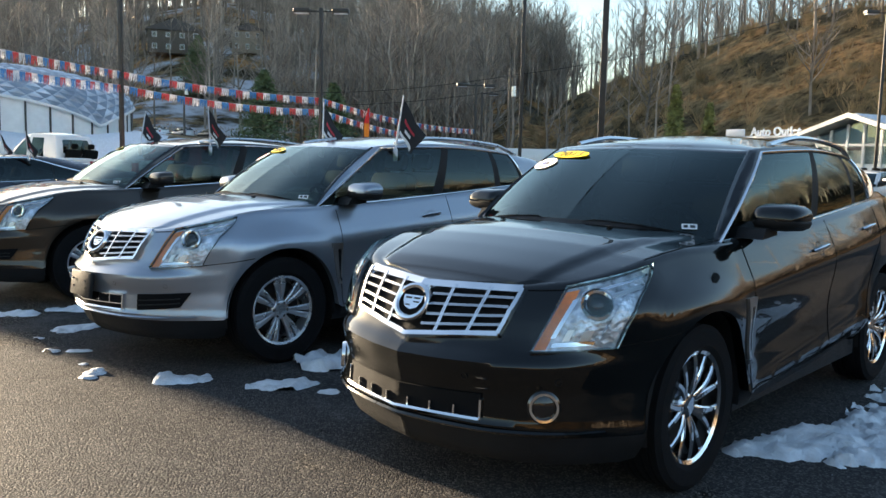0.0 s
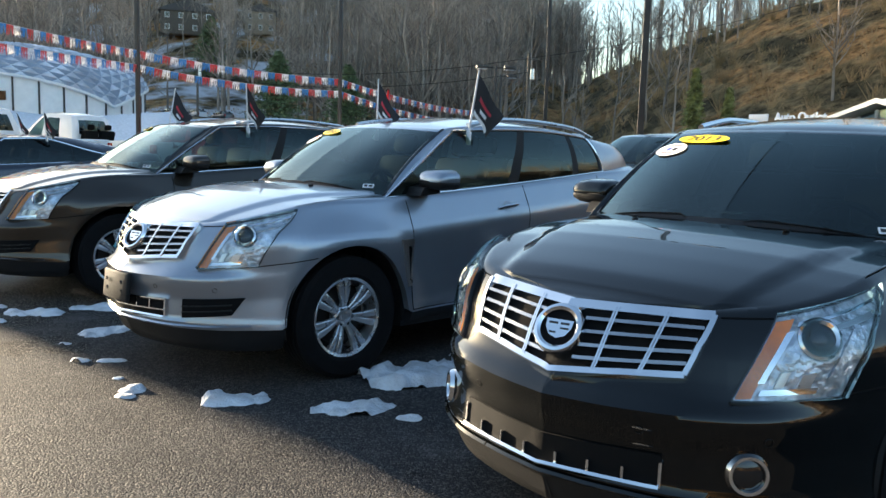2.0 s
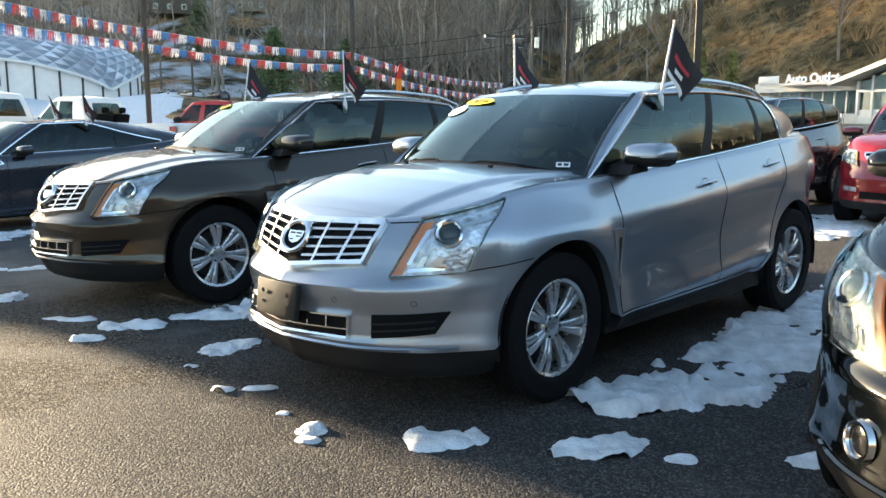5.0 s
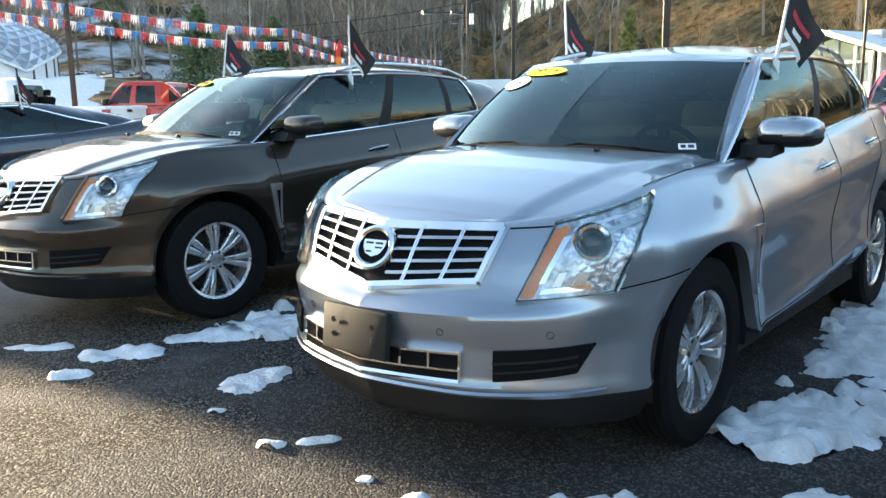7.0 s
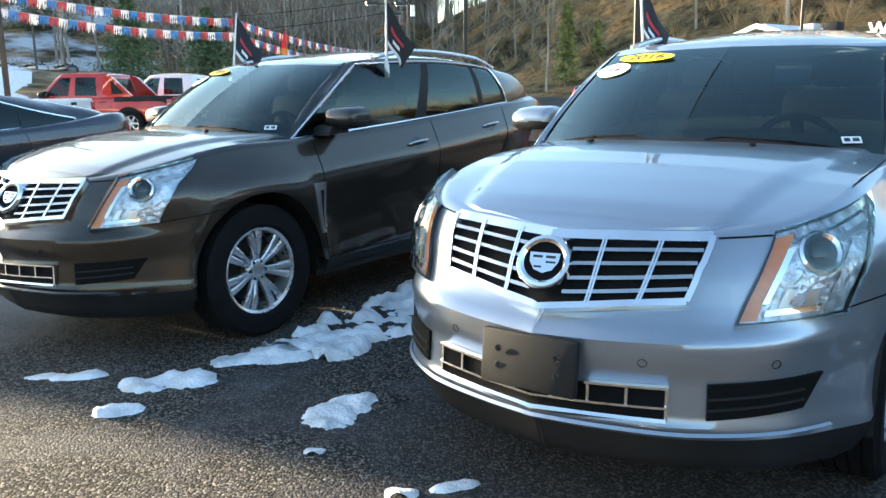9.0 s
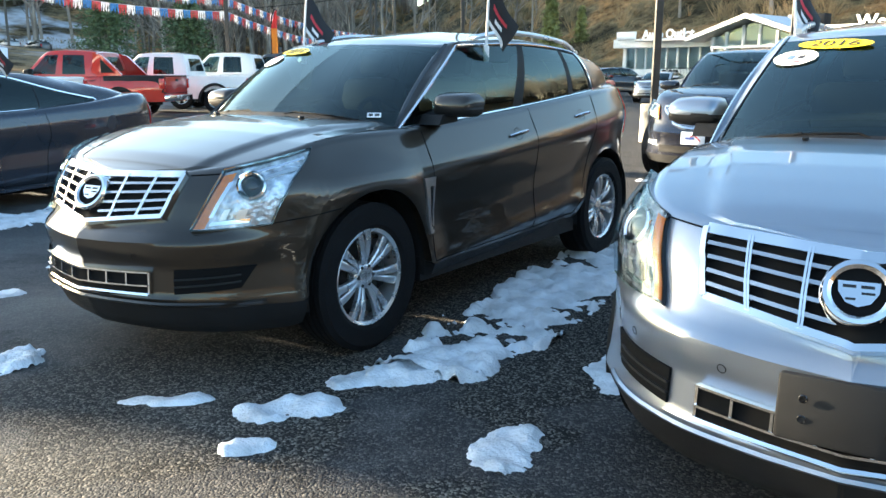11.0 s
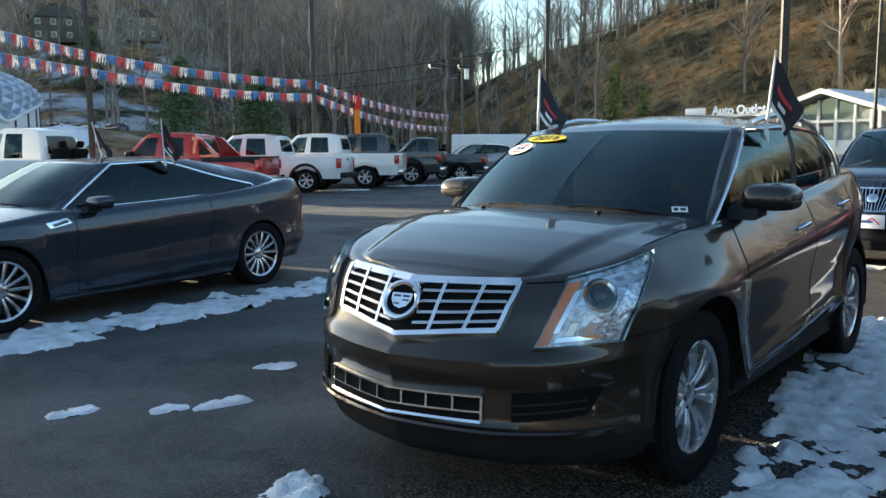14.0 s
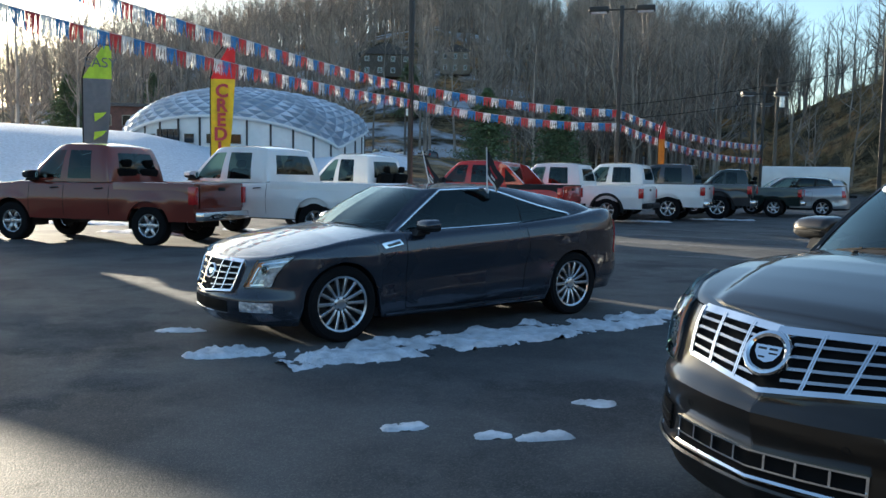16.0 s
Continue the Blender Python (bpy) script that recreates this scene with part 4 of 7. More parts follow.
SRX_BASE = [(-0.17, 0, 1.158), (-0.22, 0.42, 1.147), (-0.355, 0.735, 1.106), (-0.43, 0.776, 1.100), (-1.60, 0.790, 1.175), (-2.40, 0.775, 1.236), (-3.10, 0.70, 1.285), (-3.48, 0.52, 1.30), (-3.60, 0, 1.29)]
SRX_ROOF = [(-0.88, 0, 1.578), (-0.90, 0.345, 1.572), (-0.985, 0.620, 1.560), (-1.17, 0.655, 1.584), (-1.80, 0.668, 1.606), (-2.38, 0.648, 1.583), (-2.88, 0.600, 1.530), (-3.26, 0.48, 1.500), (-3.36, 0, 1.510)]


def crossover_panel(x, y, z, on_lid, s):
    """Which panel of the crossover a point of the skin belongs to."""
    if on_lid and x > -0.40 and y < lin([(-0.40, 0.755), (0.0, 0.765), (0.30, 0.745), (0.62, 0.62), (0.75, 0.46)], x):
        return "bonnet"
    if not on_lid and x > 0.24 and (z < 0.735 + 0.12 * (0.585 - min(x, 0.585)) or y < 0.53):
        return "front_bumper"
    if not on_lid and x < -3.24 and z < 0.70:
        return "rear_bumper"
    side = "l" if s > 0 else "r"
    if not on_lid and -1.66 < x < -0.50:
        return "front_door_" + side
    if not on_lid and -1.66 >= x > min(-2.28, -2.28 - 0.34 * (z - 0.40) / 0.6):
        return "rear_door_" + side
    return "body"


def crossover(paintmat, m, label, year, sporty=False, bracket=False):
    """A mid-size luxury crossover."""
    car = thing("crossover", label, "car", "cars in the front row")
    sh = Shell(SRX_OUT, SRX_FRONT, SRX_SIDE, SRX_REAR, SRX_TOP, SRX_CROWN, 0.078, (0.0, -2.807), 0.452, 0.38, 0.026, 0.026, 0.045, SRX_DOME)
    panels = {}
    for key, geo in sorted(body_mesh(sh, SRX_SILL, 150, 40, z0=0.365, panel=crossover_panel).items()):
        panels[key] = part(key[:-2] if key[-2:] in ("_l", "_r") else key, geo, paintmat, car, angle=32)
    valance_parts(sh, SRX_SILL, 0.365, car, "black plastic lower panel")
    running_gear(sh, car, 0.24, (0.0, -2.807), "chrome" if sporty else "twin", CHROME if sporty else ALLOY, 0.95, -3.7, 0.94, 0.772, radius=0.38, rim_r=0.265 if sporty else 0.252)
    cb = Cabin(SRX_BASE, SRX_ROOF, 0.032, 0.068)
    wins = [("windscreen", 0, 2.10, 0.02, 0.955, SHIELD), ("door_glass", 2.90, 3.93, 0.03, 0.90, SIDEGLASS), ("rear_door_glass", 4.05, 4.93, 0.03, 0.90, TINTED),
            ("quarter_glass", 5.04, 5.47, 0.04, 0.88, TINTED), ("tailgate_glass", 7.05, 8, 0.12, 0.88, TINTED)]
    cabin_parts(cb, wins, paintmat, car, (2.82, 5.53))
    cabin_interior(car, -0.25, -1.35, -3.3, 0.50, 1.10, 0.76, DARKTRIM)
    rail_u = [3.15 + 2.75 * k / 24 for k in range(25)]
    for s in (1, -1):
        pts = [cb.at(u * s, 1.0) + Vector((0, -s * 0.02, 0.012 + 0.038 * min(1, 5 * (k / 24), 5 * (1 - k / 24)))) for k, u in enumerate(rail_u)]
        part("roof_rail", Geo().tube(pts, 0.017, 8), SATIN if not sporty else CHROME, car)
        part("windscreen_seal", Geo().strip([cb.at(2.12 * s, v / 10) for v in range(0, 11)], [cb.out(2.12 * s, v / 10) for v in range(0, 11)], 0.022, 0.004), GLOSSBLACK, car)
    part("cowl", Geo().strip([cb.at(max(k, 0.001) * (1 if k >= 0 else -1), -0.02, 0.012) if k >= 0 else cb.at(k, -0.02, 0.012) for k in [j / 8 for j in range(-15, 16)]], Vector((0.5, 0, 0.85)), 0.09, 0.006), PLASTIC, car)
    wipers(car, cb)
    # nose
    crest_grille(car, sh, 0.934, 0.762, 0.450, 0.415, 0.052, 4, (0.165, 0.335, 0.665, 0.835), peak=0.020)
    emblem(car, sh, 0.832, 0.092, 0.030)
    for s in (1, -1):
        inner = [(sh.u_at(1, y, z, 0, 0.4), z) for y, z in ((0.545, 0.705), (0.570, 0.79), (0.590, 0.88), (0.602, 0.955))]
        outer = [(sh.u_at(0, x, z, 0.05, 0.5), z) for x, z in ((0.585, 0.732), (0.548, 0.82), (0.47, 0.915), (0.355, 0.995), (0.318, 1.038))]
        headlamp(car, sh, inner, outer, s)
        ub = [sh.u_at(1, y, 0.46, 0, 0.45) for y in (0.497, 0.715, 0.757)]
        if sporty:
            u = sh.u_at(1, 0.615, 0.49, 0, 0.45)
            n = sh.face(u * s, 0.49)
            fm = Matrix.Translation(sh.put(u * s, 0.49, 0.002)) @ n.to_track_quat("Z", "Y").to_matrix().to_4x4()
            fog = part("fog_lamp", Geo().lathe([(0.046, 0.006), (0.050, 0.016), (0.060, 0.017), (0.068, 0.0)], 32, fm), CHROME, car, "round fog lamp with chrome ring")
            part("fog_lens", Geo().lathe([(0.0, 0.012), (0.03, 0.010), (0.047, 0.004)], 24, fm), GLOSSBLACK, fog)
        else:
            vent = part("side_intake", skin_patch(sh, lambda a, b: (ub[0] + (ub[1] + (ub[2] - ub[1]) * b - ub[0]) * a, 0.428 + 0.108 * b + 0.026 * a - 0.008 * a * b), 10, 8, 0.010, 0.012, s), MESHBLACK, car, "dark side air intake")
            for b in (0.3, 0.6):
                part("intake_slat", skin_line(sh, [(ub[0], 0.428 + 0.108 * b), (ub[1], 0.452 + 0.10 * b)], 0.010, 0.016, s), PLASTIC, vent)
        for y in (0.33, 0.655):
            u = sh.u_at(1, y, 0.595, 0, 0.45)
            n = sh.face(u * s, 0.595)
            part("parking_sensor", Geo().lathe([(0.0122, 0.0), (0.0125, 0.0015), (0.0138, 0.0015), (0.0142, 0.0)], 18, Matrix.Translation(sh.put(u * s, 0.595, 0.001)) @ n.to_track_quat("Z", "Y").to_matrix().to_4x4()), PLASTIC, car)
        # flank
        vt = [(sh.u_at(0, x, z, 0.15, 0.6), z) for x, z in ((-0.440, 0.80), (-0.465, 0.66), (-0.475, 0.545))]
        vent = part("fender_vent", skin_patch(sh, lambda a, b: (vt[0][0] + (vt[2][0] - vt[0][0]) * b + (0.018 * (1 - b) + 0.006 * b) * (a - 0.5), 0.845 - 0.31 * b), 3, 8, 0.012, 0.014, s), SATIN, car, "tall chrome fender vent")
        part("vent_slot", skin_patch(sh, lambda a, b: (vt[0][0] + (vt[2][0] - vt[0][0]) * b + (0.005 * (1 - b)) * a, 0.80 - 0.22 * b), 2, 6, 0.0145, 0.003, s), GLOSSBLACK, vent)
        uu = lambda x, z: sh.u_at(0, x, z, 0.12, 0.92)
        seam(car, sh, [(uu(-0.50, z), z) for z in (0.38, 0.6, 0.85, 1.085)], s)
        seam(car, sh, [(uu(x, z), z) for x, z in ((-1.66, 0.38), (-1.66, 0.6), (-1.66, 0.85), (-1.66, 1.17))], s)
        seam(car, sh, [(uu(x, z), z) for x, z in ((-2.28, 0.40), (-2.35, 0.62), (-2.48, 0.84), (-2.58, 1.02), (-2.60, 1.24))], s)
        seam(car, sh, [(uu(x, 0.38), 0.380 + 0.006 * k) for k, x in enumerate((-0.5, -1.1, -1.66, -2.28))], s)
        handle(panels["front_door_" + "lr"[s < 0]], sh, -1.43, 1.022, s, CHROME, paintmat)
        handle(panels["rear_door_" + "lr"[s < 0]], sh, -2.34, 1.105, s, CHROME, paintmat)
        seam(car, sh, [(sh.u_at(0, x, z, 0.05, 0.6), z) for x, z in ((0.585, 0.732), (0.42, 0.750), (0.255, 0.772))], s, 0.006)
        seam(car, sh, [(sh.u_at(1, 0.455, 0.945, 0, 0.4), 0.940), (sh.u_at(1, 0.53, 0.945, 0, 0.4), 0.945), (sh.u_at(1, 0.60, 0.95, 0, 0.4), 0.951)], s, 0.006)
        part("bonnet_gap", Geo().strip([Vector((x, s * y, sh.lid(x, y, sh.at(sh.u_at(0, x, 0.9, 0.05, 0.5), sh.rim(sh.u_at(0, x, 0.9, 0.05, 0.5))).y) + 0.001)) for x, y in ((0.30, 0.742), (0.2, 0.752), (0.0, 0.765), (-0.2, 0.762), (-0.38, 0.755))], Vector((0, 0, 1)), 0.005, 0.001), MESHBLACK, car)
        rows = [(sh.u_at(0, -3.40, z, 0.6, 0.99), z) for z in (0.92, 1.0, 1.1, 1.19)]
        part("tail_lamp", skin_patch(sh, lambda a, b: (lin([(0, rows[0][0]), (1, rows[3][0])], b) + 0.035 * (a - 0.2), 0.92 + 0.355 * b), 4, 8, 0.008, 0.01, s), REDLENS, car, "tall red tail lamp")
        mirror_parts(car, (-0.66, s * 0.945, 1.215), paintmat, s, 0.96)
    # mouth of the bumper
    u4 = sh.u_at(1, 0.39, 0.46, 0, 0.4)
    fn = lambda a, b: (u4 * (a * 2 - 1), 0.405 + 0.107 * b + 0.012 * abs(a * 2 - 1))
    mouth = part("lower_intake", skin_patch(sh, fn, 24, 8, 0.011, 0.012), MESHBLACK, car, "dark lower air intake with bright surround")
    for b, w in ((0.0, 0.014),) if sporty else ((0.0, 0.014), (0.45, 0.009), (1.0, 0.009)):
        part("intake_bar", nose_bar(sh, [fn(k / 20, b) for k in range(21)], w, 0.026, 0.002), CHROME, mouth)
    for a in (0.0, 1.0):
        part("intake_bar", nose_bar(sh, [fn(a, k / 5 * (0.8 if sporty else 1.0)) for k in range(6)], 0.012, 0.016, 0.002), CHROME, mouth)
    foot = 0.02 if sporty else 0.45
    for a in (0.14, 0.28, 0.42, 0.58, 0.72, 0.86):
        part("intake_tooth", nose_bar(sh, [fn(a, foot + 0.50 * k / 3) for k in range(4)], 0.011, 0.024, 0.002), CHROME, mouth)
    part("bumper_ledge", nose_bar(sh, [(sh.u_at(1, 0.78, 0.40, 0, 0.45) * k / 16, 0.384) for k in range(-16, 17)], 0.020, 0.012, 0.0), paintmat, car)
    if bracket:
        p = sh.put(0.0, 0.58, 0.02)
        tilt = Euler((0, radians(-6), 0)).to_matrix().to_4x4()
        pb = part("plate_bracket", Geo().box(p + Vector((0.01, 0, -0.01)), (0.03, 0.33, 0.175), tilt, 0.010), PLASTIC, car, "empty black number plate bracket")
        for y in (-0.10, 0.10):
            for dz in (-0.035, 0.02):
                part("bracket_hole", Geo().lathe([(0.0, 0.0), (0.008, 0.0), (0.010, 0.003), (0.012, 0.0)], 12, Matrix.Translation(p + Vector((0.027, y, dz))) @ Euler((0, radians(90), 0)).to_matrix().to_4x4()), GLOSSBLACK, pb)
    # screen stickers, high on the right-hand corner
    def decal(name, u, v, r, mm, squash=1.0, off=0.006, cat="sticker"):
        c, n = cb.at(u, v, off), cb.out(u, v)
        x = Vector((0, 0, 1)).cross(n).normalized()
        up = n.cross(x)
        fm = Matrix((x, up, n)).transposed().to_4x4()
        fm.translation = c
        ob = part(name, Geo().lathe([(0.0, 0.001), (r, 0.001)], 40, fm @ Matrix.Diagonal((1, squash, 1, 1))), mm, car)
        return ob, fm
    ob, fm = decal("year_sticker", -1.12, 0.865, 0.165, YELLOW, 0.28)
    words(year, 0.090, INK, ob, fm @ Matrix.Translation((0, 0, 0.003)) @ Matrix.Diagonal((1.25, 0.85, 1, 1)), "year_number", 0.0005)
    ob, fm = decal("round_sticker", -1.52, 0.735, 0.105, STICKER, 0.62)
    for x, y, w, h, mm in ((0, 0.036, 0.11, 0.012, STICKER_RED), (0, -0.038, 0.10, 0.012, STICKER_RED), (-0.022, 0.0, 0.035, 0.034, STICKER_BLUE), (0.028, 0.002, 0.03, 0.03, INK)):
        part("sticker_print", Geo().box((x, y, 0.003), (w, h, 0.001)).moved(fm), mm, ob)
    ob, fm = decal("inspection_sticker", 1.58, 0.09, 0.001, STICKER)
    part("inspection_label", Geo().box((0, 0.0, 0.001), (0.075, 0.034, 0.001)).moved(fm), STICKER, ob)
    for x, w in ((-0.018, 0.022), (0.016, 0.026)):
        part("sticker_print", Geo().box((x, 0.0, 0.003), (w, 0.018, 0.001)).moved(fm), INK if x < 0 else CHARCOAL, ob)
    for y in (-0.36, 0.32):
        part("washer_jet", Geo().box((-0.10, y, sh.lid(-0.10, y, 0.84) + 0.006), (0.03, 0.02, 0.012), bevel=0.004), PLASTIC, car)
    car.matrix_basis = m
    return car, sh, cb


def roof_flag(car_m, cb, u, lean, label):
    """A small pennant on a white plastic staff clipped over a door glass."""
    s = -1 if u < 0 else 1
    foot = car_m @ cb.at(u, 0.90, 0.015)
    top = foot + Vector((0, 0, 0.42)) + (car_m.to_3x3() @ Vector((lean, s * 0.05, 0)))
    f = thing("window_flag", label, "flag", "flags on the car windows")
    part("flag_staff", Geo().tube([foot + Vector((0, 0, -0.06)), foot, top, top + Vector((0, 0, 0.01))], [0.009, 0.009, 0.006, 0.008], 8), CLOTHWHITE, f)
    part("staff_clip", Geo().box(foot + Vector((0, 0, -0.05)), (0.035, 0.03, 0.10), bevel=0.008), CLOTHWHITE, f)
    wind = Vector((0.50, 0.12, -0.86)).normalized()
    rows = []
    for i in range(9):
        t = i / 8
        a = top + (foot - top) * (0.03 + 0.62 * t)
        ln = 0.34 * (1 - 0.35 * t)
        rows.append([a + wind * ln * (j / 8) + Vector((math.sin(j * 0.9 + i * 0.5), math.cos(j * 0.8 - i * 0.6), 0)) * 0.014 * (j / 8) for j in range(9)])
    cloth = Geo().grid(rows)
    back = [[Vector(p) + Vector((0.002, 0.003, 0)) for p in r] for r in rows]
    cloth.grid(back, flip=True)
    co = part("flag_cloth", cloth, CLOTHBLACK, f, "black cloth with red and white print", angle=80, tidy=False)
    for a, b, c, e, mm in ((7, 8, 1, 7, CLOTHWHITE), (3, 4, 2, 6, CLOTHRED), (5, 6, 3, 5, CLOTHWHITE)):
        for o in (-0.003, 0.006):
            sub = [[Vector(p) + Vector((o, o, 0)) for p in r[c:e + 1]] for r in rows[a:b + 1]]
            part("flag_print", Geo().grid(sub), mm, co, angle=80, tidy=False)
    return f


# the low two-door in the row
CTS_OUT = [(0.91, 0), (0.88, 0.26), (0.80, 0.51), (0.65, 0.72), (0.41, 0.862), (0.05, 0.912), (-0.7, 0.905), (-1.7, 0.915), (-2.5, 0.93), (-3.1, 0.905), (-3.62, 0.81), (-3.95, 0.5), (-4.03, 0)]
CTS_FRONT = [(0.14, 0.12), (0.20, 0.04), (0.30, 0.0), (0.40, 0.0), (0.44, 0.03), (0.48, 0.05), (0.68, 0.12), (0.78, 0.20), (1.0, 0.3)]
CTS_SIDE = [(0.14, 0.08), (0.22, 0.03), (0.34, 0.02), (0.50, 0.03), (0.66, 0.005), (0.76, 0.0), (0.86, 0.02), (0.94, 0.06), (1.05, 0.12)]
CTS_REAR = [(0.18, 0.18), (0.3, 0.05), (0.45, 0.0), (0.60, 0.01), (0.80, 0.06), (1.0, 0.14), (1.16, 0.21)]
CTS_TOP = [(0.92, 0.66), (0.76, 0.715), (0.68, 0.742), (0.4, 0.818), (0.0, 0.895), (-0.5, 0.955), (-1.0, 0.965), (-2.0, 1.005), (-2.8, 1.070), (-3.4, 1.145), (-3.7, 1.150), (-3.9, 1.10)]
CTS_CROWN = [(0.92, 0.0), (0.7, 0.02), (0.2, 0.05), (-0.4, 0.06), (-3.0, 0.02), (-3.8, 0.0)]
CTS_SILL = [(1.0, 0.17), (0.45, 0.17), (-0.5, 0.19), (-2.4, 0.20), (-3.2, 0.25), (-3.8, 0.25)]
CTS_BASE = [(-0.34, 0, 1.00), (-0.40, 0.40, 0.985), (-0.54, 0.70, 0.945), (-0.62, 0.755, 0.945), (-1.45, 0.79, 0.975), (-2.2, 0.79, 1.01), (-2.92, 0.755, 1.070), (-3.40, 0.60, 1.150), (-3.60, 0, 1.165)]
CTS_ROOF = [(-1.04, 0, 1.372), (-1.06, 0.30, 1.368), (-1.14, 0.50, 1.352), (-1.32, 0.540, 1.362), (-1.78, 0.555, 1.380), (-2.22, 0.55, 1.366), (-2.60, 0.53, 1.318), (-2.82, 0.46, 1.290), (-2.90, 0, 1.30)]


def coupe(paintmat, m, label):
    car = thing("coupe", label, "car", "cars in the front row")
    sh = Shell(CTS_OUT, CTS_FRONT, CTS_SIDE, CTS_REAR, CTS_TOP, CTS_CROWN, 0.055, (0.0, -2.88), 0.375, 0.34, 0.04)
    part("body", body_mesh(sh, CTS_SILL, 110, 34), paintmat, car, angle=32)
    running_gear(sh, car, 0.17, (0.0, -2.88), "fine", SATIN, 0.85, -3.7, 0.90, 0.78, 0.34, 0.252, 0.24)
    cb = Cabin(CTS_BASE, CTS_ROOF, 0.03, 0.03)
    wins = [("windscreen", 0, 1.93, 0.02, 0.95, SHIELD), ("door_glass", 3.06, 4.97, 0.04, 0.90, TINTED), ("quarter_glass", 4.99, 5.95, 0.04, 0.90, TINTED), ("rear_glass", 7.05, 8, 0.06, 0.9, TINTED)]
    cabin_parts(cb, wins, paintmat, car, trim=0.013, taper=lambda u: 1 - 0.90 * min(1.0, max(0.0, (u - 4.1) / 1.9)) ** 1.5)
    cabin_interior(car, -0.5, -1.6, -2.8, 0.17, 0.94, 0.74, DARKTRIM, False)
    wipers(car, cb)
    crest_grille(car, sh, 0.702, 0.455, 0.43, 0.385, 0.04, 4, (0.17, 0.335, 0.665, 0.83))
    emblem(car, sh, 0.590, 0.075, 0.02)
    for s in (1, -1):
        inner = [(sh.u_at(1, y, z, 0, 0.4), z) for y, z in ((0.50, 0.490), (0.525, 0.565), (0.555, 0.645), (0.580, 0.718))]
        outer = [(sh.u_at(0, x, z, 0.05, 0.5), z) for x, z in ((0.60, 0.51), (0.56, 0.605), (0.51, 0.695), (0.43, 0.778))]
        headlamp(car, sh, inner, outer, s, 0.2, pr=0.045)
        u0, u1 = (sh.u_at(1, y, 0.33, 0, 0.45) for y in (0.50, 0.74))
        part("fog_lamp", skin_patch(sh, lambda a, b: (u0 + (u1 - u0) * a, 0.29 + 0.085 * b), 6, 3, 0.006, 0.008, s), REFLECTOR, car, "slim fog lamp")
        uu = lambda x, z: sh.u_at(0, x, z, 0.12, 0.92)
        vent = part("fender_vent", skin_patch(sh, lambda a, b: (uu(-0.44, 0.83) + (uu(-0.64, 0.87) - uu(-0.44, 0.83)) * a - 0.006 * b, 0.815 + 0.035 * a + 0.045 * b), 6, 3, 0.007, 0.01, s), CHROME, car, "chrome fender vent")
        part("vent_slot", skin_patch(sh, lambda a, b: (uu(-0.48, 0.84) + (uu(-0.62, 0.87) - uu(-0.48, 0.84)) * a - 0.004 * b, 0.828 + 0.03 * a + 0.02 * b), 4, 2, 0.009, 0.003, s), GLOSSBLACK, vent)
        seam(car, sh, [(uu(-0.68, z), z) for z in (0.24, 0.5, 0.75, 0.94)], s)
        seam(car, sh, [(uu(x, z), z) for x, z in ((-2.12, 0.24), (-2.15, 0.5), (-2.2, 0.75), (-2.16, 0.97))], s)
        seam(car, sh, [(uu(x, 0.25), 0.25) for x in (-0.68, -1.4, -2.12)], s)
        part("sill_blade", skin_line(sh, [(uu(-0.45, 0.20), 0.205), (uu(-1.4, 0.20), 0.20), (uu(-2.4, 0.20), 0.215)], 0.03, 0.02, s), paintmat, car)
        part("tail_lamp", skin_patch(sh, lambda a, b: (uu(-3.66, 0.85) + 0.022 * a, 0.64 + 0.38 * b), 4, 8, 0.008, 0.01, s), REDLENS, car, "tall red tail lamp")
        mirror_parts(car, (-0.86, s * 0.95, 1.01), paintmat, s, 0.85)
    u4 = sh.u_at(1, 0.36, 0.33, 0, 0.4)
    fn = lambda a, b: (u4 * (a * 2 - 1), 0.27 + 0.10 * b)
    mouth = part("lower_intake", skin_patch(sh, fn, 16, 4, 0.003, 0.004), MESHBLACK, car)
    part("intake_bar", nose_bar(sh, [fn(k / 16, 0.0) for k in range(17)], 0.014, 0.014, 0.002), CHROME, mouth)
    ue = sh.u_at(1, 0.36, 1.05, 0.6, 1.0)
    part("stop_lamp", nose_bar(sh, [(k * (ue + (1 - ue) * (1 - abs(j) / 8)), sh.rim(ue) - 0.015) for j, k in [(q, -1 if q < 0 else 1) for q in range(-8, 9)]], 0.030, 0.016, 0.002), REDLENS, car, "slim red stop lamp along the deck edge")
    part("price_sheet", Geo().poly([cb.at(-1.0 - 0.5 * a, 0.45 + 0.4 * b, -0.01) for a, b in ((0, 0), (1, 0), (1, 1), (0, 1))]), STICKER, car, "pale paper sheet behind the windscreen")
    car.matrix_basis = m
    return car, sh, cb


